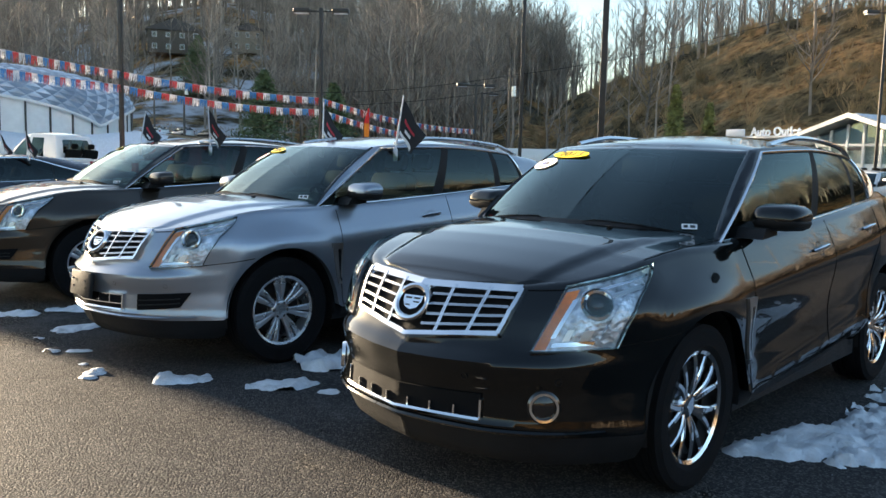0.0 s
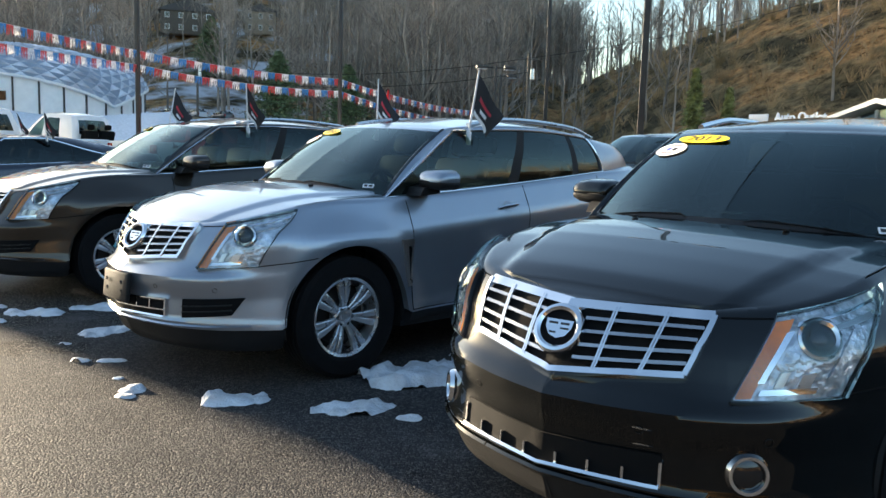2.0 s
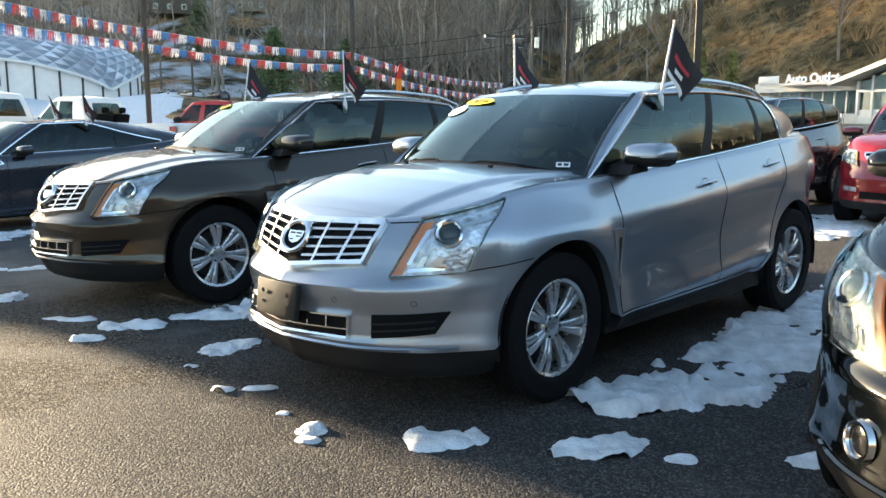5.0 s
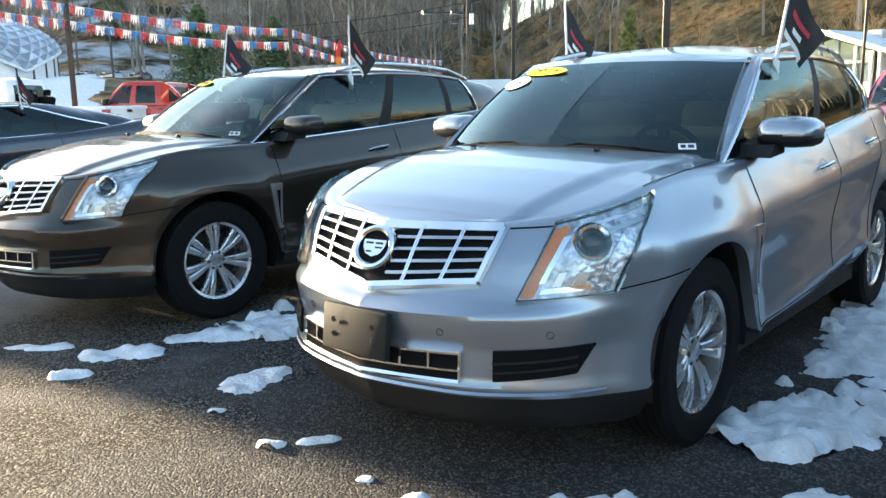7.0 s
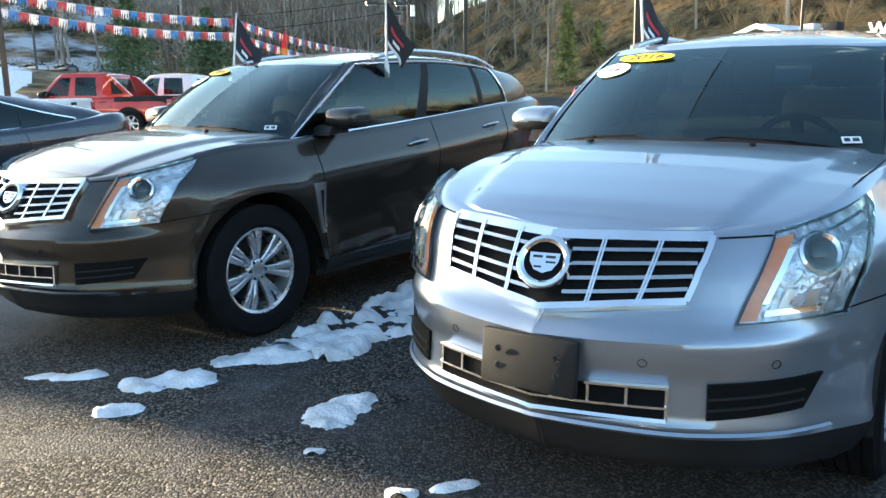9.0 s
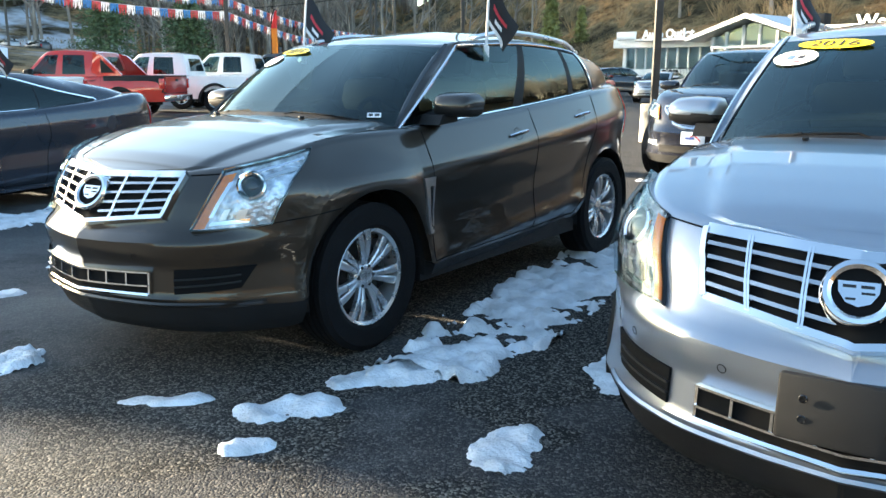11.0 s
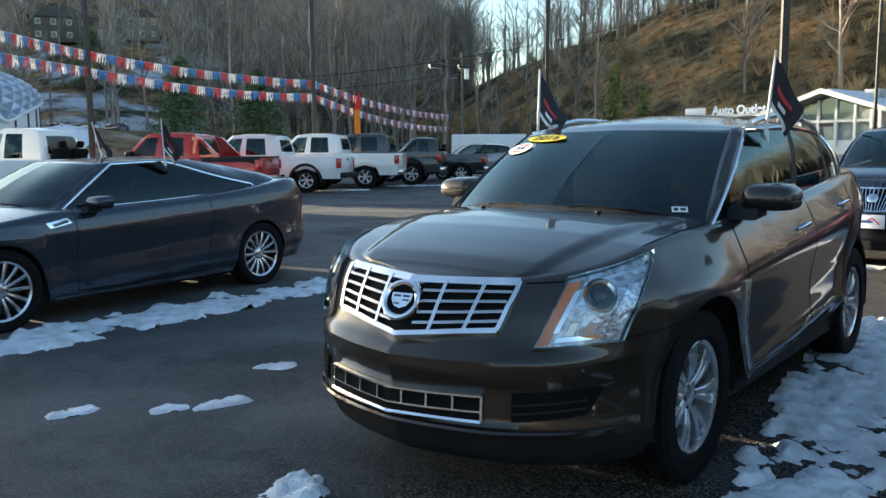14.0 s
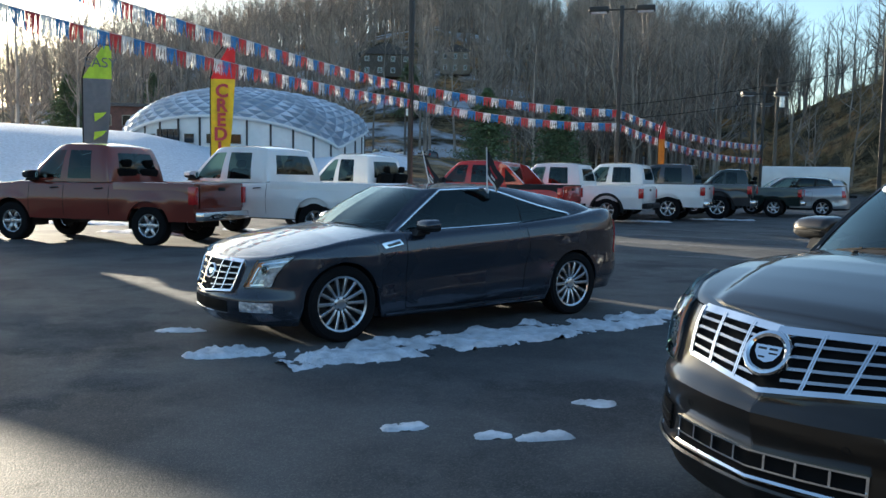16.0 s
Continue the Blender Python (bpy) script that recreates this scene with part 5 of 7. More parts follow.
def suv(name, paintmat, m, label, group, length=5.1, half=0.98, height=1.78, wheelbase=3.0, nose="bars", style="six", front_over=0.98):
    """A family SUV with a rounded nose; nose: waterfall or bars."""
    car = thing(name, label, "car", group)
    xf, xr = front_over, front_over - length
    sx, sy, sz = length / 4.82, half / 0.952, height / 1.64
    conv = lambda pts: [((x - 1.05) * sx + xf, y * sy, *[z * (sz if z > 1.3 else 1 + (sz - 1) * 0.8) for z in r]) for x, y, *r in pts]
    top = [((x - 1.05) * sx + xf, z * (1 + (sz - 1) * 0.8)) for x, z in SRX_TOP]
    top = [(x, z + 0.03 * max(0, 1 + x)) for x, z in top]
    sh = Shell([p for p in conv(SRX_OUT)], SRX_FRONT, SRX_SIDE, SRX_REAR, top, [((x - 1.05) * sx + xf, c * 1.1) for x, c in SRX_CROWN], 0.03, (0.0, -wheelbase), 0.43, 0.385, 0.06)
    part("body", body_mesh(sh, [(2, 0.24), (-5, 0.30)], 80, 16, z0=0.36), paintmat, car, angle=35)
    valance_parts(sh, [(2, 0.24), (-5, 0.30)], 0.36, car, "dark plastic lower panel", 60, 3)
    running_gear(sh, car, 0.25, (0.0, -wheelbase), style, ALLOY, xf - 0.1, xr + 0.1, half - 0.01, half - 0.15, 0.385, 0.25, 0.25)
    cb = Cabin(conv(SRX_BASE), conv(SRX_ROOF), 0.05, 0.05)
    wins = [("windscreen", 0, 1.93, 0.02, 0.95, SHIELD), ("door_glass", 3.08, 3.93, 0.03, 0.90, SIDEGLASS), ("rear_door_glass", 4.05, 4.93, 0.03, 0.90, TINTED),
            ("quarter_glass", 5.04, 5.92, 0.04, 0.88, TINTED), ("tailgate_glass", 7.05, 8, 0.12, 0.88, TINTED)]
    cabin_parts(cb, wins, paintmat, car)
    cabin_interior(car, -0.3, -1.5, -3.2, 0.55, 1.12, half * 0.84, DARKTRIM)
    wipers(car, cb)
    zt, zb = 0.97, 0.70
    ut, ub = sh.u_at(1, 0.50, zt, 0, 0.4), sh.u_at(1, 0.34, zb, 0, 0.4)

    def fn(a, b):
        k = a * 2 - 1
        return (ub + (ut - ub) * ease(b)) * k, zb + (zt - zb) * b + 0.06 * (1 - b) * abs(k) ** 2
    gr = part("grille", skin_patch(sh, fn, 20, 6, 0.004, 0.006), MESHBLACK, car, "chrome grille")
    loop = [fn(k / 16, 1) for k in range(17)] + [fn(1, 1 - k / 6) for k in range(1, 7)] + [fn(1 - k / 16, 0) for k in range(1, 17)] + [fn(0, k / 6) for k in range(1, 7)]
    part("grille_frame", nose_bar(sh, loop, 0.028, 0.022, 0.002), CHROME, gr)
    if nose == "waterfall":
        for k in range(1, 26):
            part("grille_rib", nose_bar(sh, [fn(k / 26, j / 5) for j in range(6)], 0.012, 0.022, 0.003), CHROME, gr)
        part("badge", Geo().lathe([(0, 0.03), (0.045, 0.03), (0.06, 0.02), (0.062, 0)], 24, Matrix.Translation(sh.put(0, 0.85, 0.015)) @ sh.face(0, 0.85).to_track_quat("Z", "Y").to_matrix().to_4x4()), CHROME, gr)
        p = sh.put(0, 0.60, 0.012)
        pl = part("front_plate", Geo().box(p, (0.012, 0.31, 0.16), bevel=0.004), STICKER, car, "white dealer plate with red and blue mark")
        part("plate_mark", Geo().strip([p + Vector((0.008, y, z)) for y, z in ((0.10, -0.03), (0.02, 0.04), (-0.03, 0.02))], Vector((1, 0, 0)), 0.018, 0.002), STICKER_RED, pl)
        part("plate_mark", Geo().box(p + Vector((0.008, -0.04, 0)), (0.003, 0.12, 0.03)), STICKER_BLUE, pl)
    else:
        for k in range(1, 4):
            part("grille_bar", nose_bar(sh, [fn(0.02 + 0.96 * j / 14, k / 4) for j in range(15)], 0.04, 0.02, 0.003), SATIN, gr)
    for s in (1, -1):
        inner = [(sh.u_at(1, y, z, 0, 0.4), z) for y, z in ((0.56, 0.80), (0.58, 0.86), (0.60, 0.93), (0.62, 0.985))]
        outer = [(sh.u_at(0, x, z, 0.05, 0.5), z) for x, z in ((0.48, 0.86), (0.42, 0.92), (0.34, 0.99), (0.24, 1.04))]
        headlamp(car, sh, inner, outer, s, 0.08, pr=0.05)
        u0, u1 = (sh.u_at(1, y, 0.5, 0, 0.45) for y in (0.56, 0.76))
        part("fog_lamp", skin_patch(sh, lambda a, b: (u0 + (u1 - u0) * a, 0.48 + 0.06 * b), 5, 3, 0.006, 0.008, s), REFLECTOR, car)
        uu = lambda x, z: sh.u_at(0, x, z, 0.12, 0.92)
        for x in (-0.55, -1.75, -2.55):
            seam(car, sh, [(uu(x, z), z) for z in (0.40, 0.7, 0.9, 1.1)], s)
        handle(car, sh, -1.5, 1.03, s, CHROME, paintmat)
        handle(car, sh, -2.4, 1.09, s, CHROME, paintmat)
        ut2 = sh.u_at(0, xr + 0.36, 1.0, 0.6, 0.99)
        part("tail_lamp", skin_patch(sh, lambda a, b: (ut2 + 0.04 * a, 0.86 + 0.3 * b), 4, 6, 0.008, 0.01, s), REDLENS, car)
        mirror_parts(car, (-0.70, s * (half + 0.06), 1.22), paintmat, s)
    u4 = sh.u_at(1, 0.5, 0.45, 0, 0.4)
    part("lower_intake", skin_patch(sh, lambda a, b: (u4 * (a * 2 - 1), 0.40 + 0.09 * b), 16, 4, 0.003, 0.004), MESHBLACK, car)
    car.matrix_basis = m
    return car, sh, cb


def pickup(paintmat, m, label, length=5.8, half=0.98, wheelbase=3.65, cab=(-0.25, -2.75), crew=True, cover=False, sail=False, lift=0.0, bumper=CHROME, rad=0.40, lamp_h=0.30, flared=False):
    """A crew-cab pickup: body skin, cab, open or covered bed, tailgate, rear bumper, lamps."""
    car = thing("pickup_truck", label, "pickup truck", "pickups parked in a row")
    xf = 0.98
    xr = xf - length
    out = [(xf, 0), (xf - 0.03, 0.35), (xf - 0.10, half * 0.72), (xf - 0.30, half * 0.92), (xf - 0.62, half * 0.985), (-0.4, half), (-wheelbase / 2, half), (-wheelbase, half), (xr + 0.35, half), (xr + 0.08, half * 0.975), (xr + 0.015, half * 0.93), (xr, half * 0.6), (xr, 0)]
    k = 1.0 + lift
    belt = 1.19 * k
    front = [(0.3, 0.1), (0.45, 0.02), (0.7, 0.0), (1.0, 0.05), (1.2, 0.12)]
    side = [(0.3, 0.09), (0.45, 0.035), (0.62, 0.02), (0.85, 0.0), (1.0, 0.02), (1.15, 0.045), (1.3, 0.07)]
    rear = [(0.3, 0.05), (0.5, 0.0), (1.3, 0.01)]
    top = [(xf, belt - 0.11), (xf - 0.3, belt - 0.07), (0.0, belt - 0.03), (cab[0], belt), (cab[1], belt), (cab[1] - 0.05, belt + 0.02), (xr, belt + 0.02)]
    sh = Shell(out, front, side, rear, top, [(xf, 0), (xf - 0.2, 0.03), (-0.2, 0.05), (cab[1], 0.0), (xr, 0.0)], 0.0, (0.0, -wheelbase), rad + 0.09, rad, 0.03)
    sill = [(2, 0.46 * k), (-9, 0.48 * k)]
    g = body_mesh(sh, sill, 90, 14, lid=False)
    us = sh.samples(90)
    ring = [sh.at(u, sh.rim(u)) for u in us]
    for s in (1, -1):
        rows = [[(p.x, s * p.y * (1 - w), sh.lid(p.x, p.y * (1 - w), p.y) if p.x > cab[1] else p.z) for p in ring if p.x > cab[1] - 0.05] for w in (0, 0.1, 0.3, 0.6, 0.85, 1.0)]
        g.grid(rows, flip=s < 0)
    part("body", g, paintmat, car, angle=32)
    x0, x1, wall = cab[1] - 0.06, xr, 0.09
    bed = Geo()
    for s in (1, -1):
        bed.box(((x0 + x1) / 2, s * (half - 0.03 - wall / 2), belt - 0.22), (x0 - x1 - 0.04, wall, 0.47), bevel=0.015)
    bed.box((x1 + 0.05, 0, belt - 0.22), (0.07, half * 1.8, 0.47), bevel=0.015).box((x0, 0, belt - 0.2), (0.05, half * 1.8, 0.45))
    bed.box(((x0 + x1) / 2, 0, belt - 0.46), (x0 - x1, half * 1.85, 0.05))
    part("bed", bed, PLASTIC if cover else paintmat, car)
    if cover:
        part("bed_cover", Geo().box(((x0 + x1) / 2, 0, belt + 0.022), (x0 - x1 - 0.02, half * 1.86, 0.035), bevel=0.012), PLASTIC, car, "black bed cover")
    part("tailgate", Geo().box((x1 - 0.012, 0, belt - 0.24), (0.03, half * 1.62, 0.46), bevel=0.012), paintmat, car)
    part("tailgate_latch", Geo().box((x1 - 0.03, 0, belt - 0.10), (0.012, 0.24, 0.07), bevel=0.005), PLASTIC, car)
    part("rear_bumper", Geo().box((x1 - 0.07, 0, 0.58 * k), (0.18, half * 1.86, 0.17), bevel=0.03).box((x1 - 0.13, 0, 0.60 * k), (0.08, 0.5, 0.10), bevel=0.02), bumper, car, "stepped rear bumper")
    for s in (1, -1):
        part("tail_lamp", Geo().box((x1 + 0.045, s * (half - 0.055), belt - 0.05 - lamp_h / 2), (0.16, 0.13, lamp_h), bevel=0.02), REDLENS, car, "red tail lamp")
        part("headlamp", Geo().box((xf - 0.19, s * half * 0.76, belt - 0.27), (0.25, 0.30, 0.17), Euler((0, 0, radians(-35 * s))).to_matrix().to_4x4(), 0.03), REFLECTOR, car)
        mirror_parts(car, (cab[0] - 0.42, s * (half + 0.12), belt + 0.12), PLASTIC if paintmat is not WHITE else WHITE, s, 1.15)
        if flared:
            for w in (0.0, -wheelbase):
                am = Matrix.Translation((w, 0, sh.hub)) @ Euler((radians(-90 * s), 0, 0)).to_matrix().to_4x4()
                part("arch_flare", Geo().lathe([(sh.arch - 0.02, half - 0.03), (sh.arch - 0.01, half + 0.025), (sh.arch + 0.07, half + 0.02), (sh.arch + 0.08, half - 0.03)], 24, am, radians(-185) if s > 0 else radians(5 - 10), radians(5) if s > 0 else radians(185)), PLASTIC, car)
    part("grille", Geo().box((xf - 0.005, 0, belt - 0.32), (0.05, half * 1.05, 0.28), bevel=0.02), MESHBLACK, car)
    part("front_bumper", Geo().box((xf + 0.02, 0, 0.58 * k), (0.18, half * 1.85, 0.2), bevel=0.05), bumper, car)
    running_gear(sh, car, 0.42 * k, (0.0, -wheelbase), "six", ALLOY, xf - 0.1, xr + 0.1, half - 0.02, half - 0.16, rad, rad * 0.60, 0.27)
    c0, c1 = cab
    rz = belt + 0.74
    base = [(c0, 0, belt + 0.05), (c0 - 0.04, half * 0.5, belt + 0.04), (c0 - 0.20, half * 0.86, belt + 0.0), (c0 - 0.30, half * 0.93, belt), ((c0 + c1) / 2 + (0.0 if crew else -0.4), half * 0.95, belt), (c1 + 0.42, half * 0.945, belt), (c1 + 0.10, half * 0.93, belt), (c1, half * 0.84, belt + 0.02), (c1 - 0.02, 0, belt + 0.02)]
    topc = [(c0 - 0.72, 0, rz - 0.02), (c0 - 0.74, half * 0.42, rz - 0.025), (c0 - 0.80, half * 0.68, rz - 0.05), (c0 - 0.95, half * 0.74, rz - 0.02), ((c0 + c1) / 2 - 0.05, half * 0.765, rz), (c1 + 0.50, half * 0.76, rz - 0.01), (c1 + 0.24, half * 0.74, rz - 0.03), (c1 + 0.16, half * 0.64, rz - 0.05), (c1 + 0.14, 0, rz - 0.04)]
    cb = Cabin(base, topc, 0.035, 0.05)
    wins = [("windscreen", 0, 1.93, 0.04, 0.94, SHIELD), ("door_glass", 3.05, 3.88, 0.08, 0.82, SIDEGLASS), ("rear_door_glass", 4.12, 4.96, 0.08, 0.82, TINTED), ("rear_glass", 7.25, 8, 0.20, 0.80, TINTED)]
    cabin_parts(cb, wins, paintmat, car, pillars=(3.0, 3.001), chrome=False, chrome_v=(0.02, 0.89))
    cabin_interior(car, c0 - 0.05, c0 - 1.0, c1 + 0.1, 0.62, belt - 0.02, half * 0.88, DARKTRIM)
    if sail:
        for s in (1, -1):
            side = part("sail_panel", Geo().prism([(c1 + 0.3, belt), (c1 + 0.18, rz - 0.06), (c1 - 0.05, rz - 0.12), (c1 - 0.62, belt + 0.06), (c1 - 0.62, belt)], 1, s * (half * 0.80), s * (half * 0.93)), paintmat, car, "sloping sail panel beside the bed")
            part("sail_inset", Geo().prism([(c1 - 0.02, belt + 0.10), (c1 - 0.02, rz - 0.22), (c1 - 0.42, belt + 0.12)], 1, s * (half * 0.92), s * (half * 0.945)), PLASTIC, side, "black plastic inset")
    for s in (1, -1):
        for x in (c0 - 0.25, (c0 + c1) / 2, c1 + 0.02):
            u = sh.u_at(0, x, 0.8, 0.15, 0.9)
            seam(car, sh, [(u, z) for z in (0.55 * k, 0.8 * k, belt - 0.02)], s, 0.009)
        handle(car, sh, (c0 + c1) / 2 + 0.22, belt - 0.12, s, PLASTIC, paintmat)
        handle(car, sh, c1 + 0.25, belt - 0.12, s, PLASTIC, paintmat)
    car.matrix_basis = m
    return car


# ---- ground, hills and snow ----
CX, CY = -4.0, 5.0
# per azimuth (degrees left of the y axis): where the slope starts, where it crests, crest height, height of the level ground before it
# slopes beyond -60 are unseen, raised to cover the horizon in car reflections
SLOPES = [(-180, 110, 240, 30, 0), (-120, 120, 250, 36, 0), (-75, 115, 240, 34, 0), (-60, 100, 200, 14, 0), (2, 86, 150, 0, 0), (6, 95, 170, 0, 0),
          (10, 105, 250, 20, 0), (16, 105, 260, 36, 0), (24, 105, 260, 42, 1.0), (28, 106, 260, 42, 3.0), (32, 108, 260, 40, 3.4), (38, 112, 270, 36, 2.4), (43, 112, 270, 29, 3.0), (48, 115, 280, 23, 4.2), (52, 120, 285, 17, 4.4), (57, 125, 290, 13, 4.6), (62, 140, 300, 10, 3.5), (70, 150, 320, 11, 2.5), (85, 150, 320, 12, 1), (110, 130, 300, 20, 0), (180, 90, 160, 14, 0)]


def height(x, y):
    az = math.degrees(math.atan2(-(x - CX), y - CY))
    d = math.hypot(x - CX, y - CY)
    cols = list(zip(*SLOPES))
    d0, d1, h, lvl = (float(np.interp(az, cols[0], cols[k])) for k in (1, 2, 3, 4))
    z = lvl * ease((d - 34) / 34)
    t = (d - d0) / (d1 - d0)
    z += h * (ease(min(t, 1.0)) if t < 1 else 1.0)
    if t > 1:
        z -= min(d - d1, 900) * 0.02
    cut = ((x - 12) * 0.8 + (y - 75) * 0.6) / 55
    z += float(np.interp(az, (-80, -60, -40, -28, -14, -8, -3, 0, 3, 6, 8, 10), (0, 6, 9, 19, 23, 23.5, 23, 21.5, 18.5, 14.5, 8, 0))) * ease(cut)
    far = float(np.interp(az, (-40, -14, -6, 2, 6, 9, 13), (0, 0, 0, 4, 7, 8, 2)))
    z += far * ease((d - 160) / 110)
    if d > 60:
        z += (noise.noise((x * 0.02, y * 0.02, 0.0)) * 2.6 + noise.noise((x * 0.09, y * 0.09, 3.0)) * 0.7) * ease((d - 60) / 50) * min(1, max(0.05, z / 5))
    return z


def ground():
    radii = [0, 3, 6, 9, 12, 16, 20, 25, 30, 35, 40, 45, 50, 56, 62, 68, 74, 80, 86, 92, 98, 105, 112, 120, 130, 140, 150, 162, 175, 190, 205, 225, 245, 265, 290, 330, 400, 600, 1000, 2400]
    n = 240
    g = Geo()
    rows = [[(CX + r * math.sin(2 * math.pi * k / n), CY + r * math.cos(2 * math.pi * k / n), height(CX + r * math.sin(2 * math.pi * k / n), CY + r * math.cos(2 * math.pi * k / n))) for k in range(n)] for r in radii]
    g.grid(rows, ring=True)
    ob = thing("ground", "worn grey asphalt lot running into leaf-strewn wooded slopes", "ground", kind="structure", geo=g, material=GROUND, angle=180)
    return ob


ground()


def snow(x, y, length, width, angle, h, seed, ragged=0.5, step=0.035, name="snow_patch", label="small crusted patch of old snow on asphalt", lit=""):
    """A crust of old snow: a height field whose ragged edge runs out on the asphalt."""
    nx, ny = max(8, int(length / step)), max(8, int(width / step))
    c, s = math.cos(radians(angle)), math.sin(radians(angle))
    hs = np.zeros((nx + 1, ny + 1))
    for i in range(nx + 1):
        for j in range(ny + 1):
            a, b = (i / nx - 0.5) * 2, (j / ny - 0.5) * 2
            px, py = a * length / 2, b * width / 2
            edge = 1 - (abs(a) ** 2.6 + abs(b) ** 2.0)
            n1 = noise.noise((px * 1.7 + seed * 9.1, py * 2.2, seed))
            n2 = noise.noise((px * 6 + seed, py * 6, seed * 3.3))
            n3 = noise.noise((px * 13, py * 13 + seed, 7.0))
            n4 = noise.noise((px * 31 + seed, py * 31, 2.0))
            m = edge + ragged * (1.3 * n1 + 1.1 * n2 + 0.7 * n3 + 0.4 * n4) - 0.16
            hs[i, j] = min(1.0, m * 2.2) ** 0.7 * h * 0.62 * max(0.10, 0.6 + 0.6 * n2 + 0.5 * n3 + 0.2 * n4 + 0.3 * n1)  if m > 0 else m * 0.1
    g, ids = Geo(), {}
    for i in range(nx):
        for j in range(ny):
            quad = ((i, j), (i + 1, j), (i + 1, j + 1), (i, j + 1))
            if max(hs[q] for q in quad) <= 0.002:
                continue
            f = []
            for q in quad:
                if q not in ids:
                    ids[q] = len(g.v)
                    px, py = (q[0] / nx - 0.5) * length, (q[1] / ny - 0.5) * width
                    g.v.append((x + px * c - py * s, y + px * s + py * c, max(-0.004, hs[q])))
                f.append(ids[q])
            g.f.append(tuple(f))
    if not g.f:
        return
    thing(name, label, "snow", "snow on the lot", geo=g, material=SNOW, angle=180)


BANK = "long broken strip of crusted snow between parked cars"
snow(-2.85, 10.3, 4.5, 0.76, 64, 0.08, 1, 0.85, 0.018, "snow_strip", BANK)
snow(-3.80, 8.42, 0.80, 0.42, 40, 0.07, 21, 0.45, 0.018, "snow_strip", BANK)
snow(-2.82, 8.45, 0.85, 0.38, 55, 0.05, 2, 0.5, 0.025)
snow(0.05, 8.8, 3.9, 0.85, 64, 0.08, 3, 0.8, 0.018, "snow_strip", BANK)
snow(-0.90, 7.32, 0.85, 0.55, 40, 0.09, 22, 0.45, 0.018, "snow_strip", BANK)
snow(3.05, 7.5, 3.6, 0.9, 66, 0.08, 4, 0.9, 0.018, "snow_strip", BANK)
snow(2.08, 6.42, 1.15, 0.48, 40, 0.06, 23, 0.4, 0.025)
snow(-7.95, 12.3, 4.9, 0.80, 62, 0.065, 5, 0.75, 0.022, "snow_strip", BANK)
snow(-8.75, 10.75, 0.9, 0.5, 40, 0.08, 24, 0.45, 0.018, "snow_strip", BANK)
for k, (x, y, l, w, a, h) in enumerate([
        (-1.75, 6.42, 0.42, 0.30, 30, 0.055), (-1.06, 6.52, 0.50, 0.26, 25, 0.05), (-0.74, 6.47, 0.14, 0.10, 0, 0.03), (-4.33, 7.86, 0.52, 0.28, 20, 0.05), (-3.42, 7.55, 0.46, 0.30, 70, 0.05),
        (-4.42, 7.47, 0.22, 0.15, 10, 0.06), (-4.92, 7.90, 0.46, 0.16, 10, 0.04), (-5.88, 8.30, 0.42, 0.34, 60, 0.075), (-3.06, 6.80, 0.12, 0.09, 0, 0.035), (-2.88, 6.86, 0.20, 0.08, 25, 0.03),
        (-2.37, 6.37, 0.16, 0.15, 0, 0.05), (-2.34, 6.27, 0.13, 0.09, 0, 0.03), (-4.05, 8.25, 0.5, 0.25, 35, 0.06), (-9.65, 10.22, 0.75, 0.42, 50, 0.08), (-7.42, 9.24, 0.30, 0.18, 40, 0.04), (-6.90, 9.34, 0.22, 0.12, 40, 0.03),
        (-6.64, 9.48, 0.36, 0.16, 40, 0.04), (-10.7, 10.72, 0.5, 0.2, 30, 0.04), (-3.45, 7.12, 0.09, 0.06, 0, 0.02), (-2.6, 6.55, 0.07, 0.06, 0, 0.02),
        (-6.6, 10.3, 0.3, 0.2, 20, 0.04), (0.15, 4.35, 0.2, 0.1, 0, 0.02), (-0.2, 6.6, 0.25, 0.16, 30, 0.04), (0.1, 7.0, 0.3, 0.2, 70, 0.04)]):
    snow(x, y, l, w * 0.95, a, h * 0.95, 40 + k, 0.5, 0.014)
for k, (x, y, l, w, a) in enumerate([(-0.3, 15.45, 2.6, 0.30, -8), (-15.5, 20.0, 2.4, 0.8, 20), (-20.3, 19.6, 3.2, 1.0, 15), (-16.2, 28.5, 3.5, 1.0, 20), (-12.4, 34.6, 2.5, 0.9, 20), (-10.0, 38.5, 2.6, 0.8, 25), (1.3, 14.8, 3.0, 1.2, 70), (-3.0, 18.6, 2.0, 0.3, 10), (-24.5, 21.0, 4.0, 1.2, 20), (-18.4, 22.0, 3.5, 0.9, 15)]):
    snow(x, y, l, w, a, 0.07, 80 + k, 0.5, 0.07)


def snow_bank():
    """The snow-covered rise beyond the far end of the lot."""
    g = Geo()
    rows = []
    for i in range(60):
        d = 31 + 95 * (i / 59) ** 1.3
        row = []
        for j in range(70):
            az = radians(30.5 + 48 * j / 69)
            x, y = CX - d * math.sin(az), CY + d * math.cos(az)
            edge = min((d - 31) / 5, (j + 0.5) / 6, (126 - d) / 10, (69.5 - j) / 5)
            n = noise.noise((x * 0.16, y * 0.16, 5.0)) + 0.5 * noise.noise((x * 0.6, y * 0.6, 5.0))
            row.append((x, y, height(x, y) + min(0.22, 0.25 * edge + 0.16 * n - 0.08)))
        rows.append(row)
    g.grid(rows)
    thing("snow_field", "snow-covered grassy rise with thawed hollows", "snow", geo=g, material=SNOW, angle=180, kind="stuff")


snow_bank()


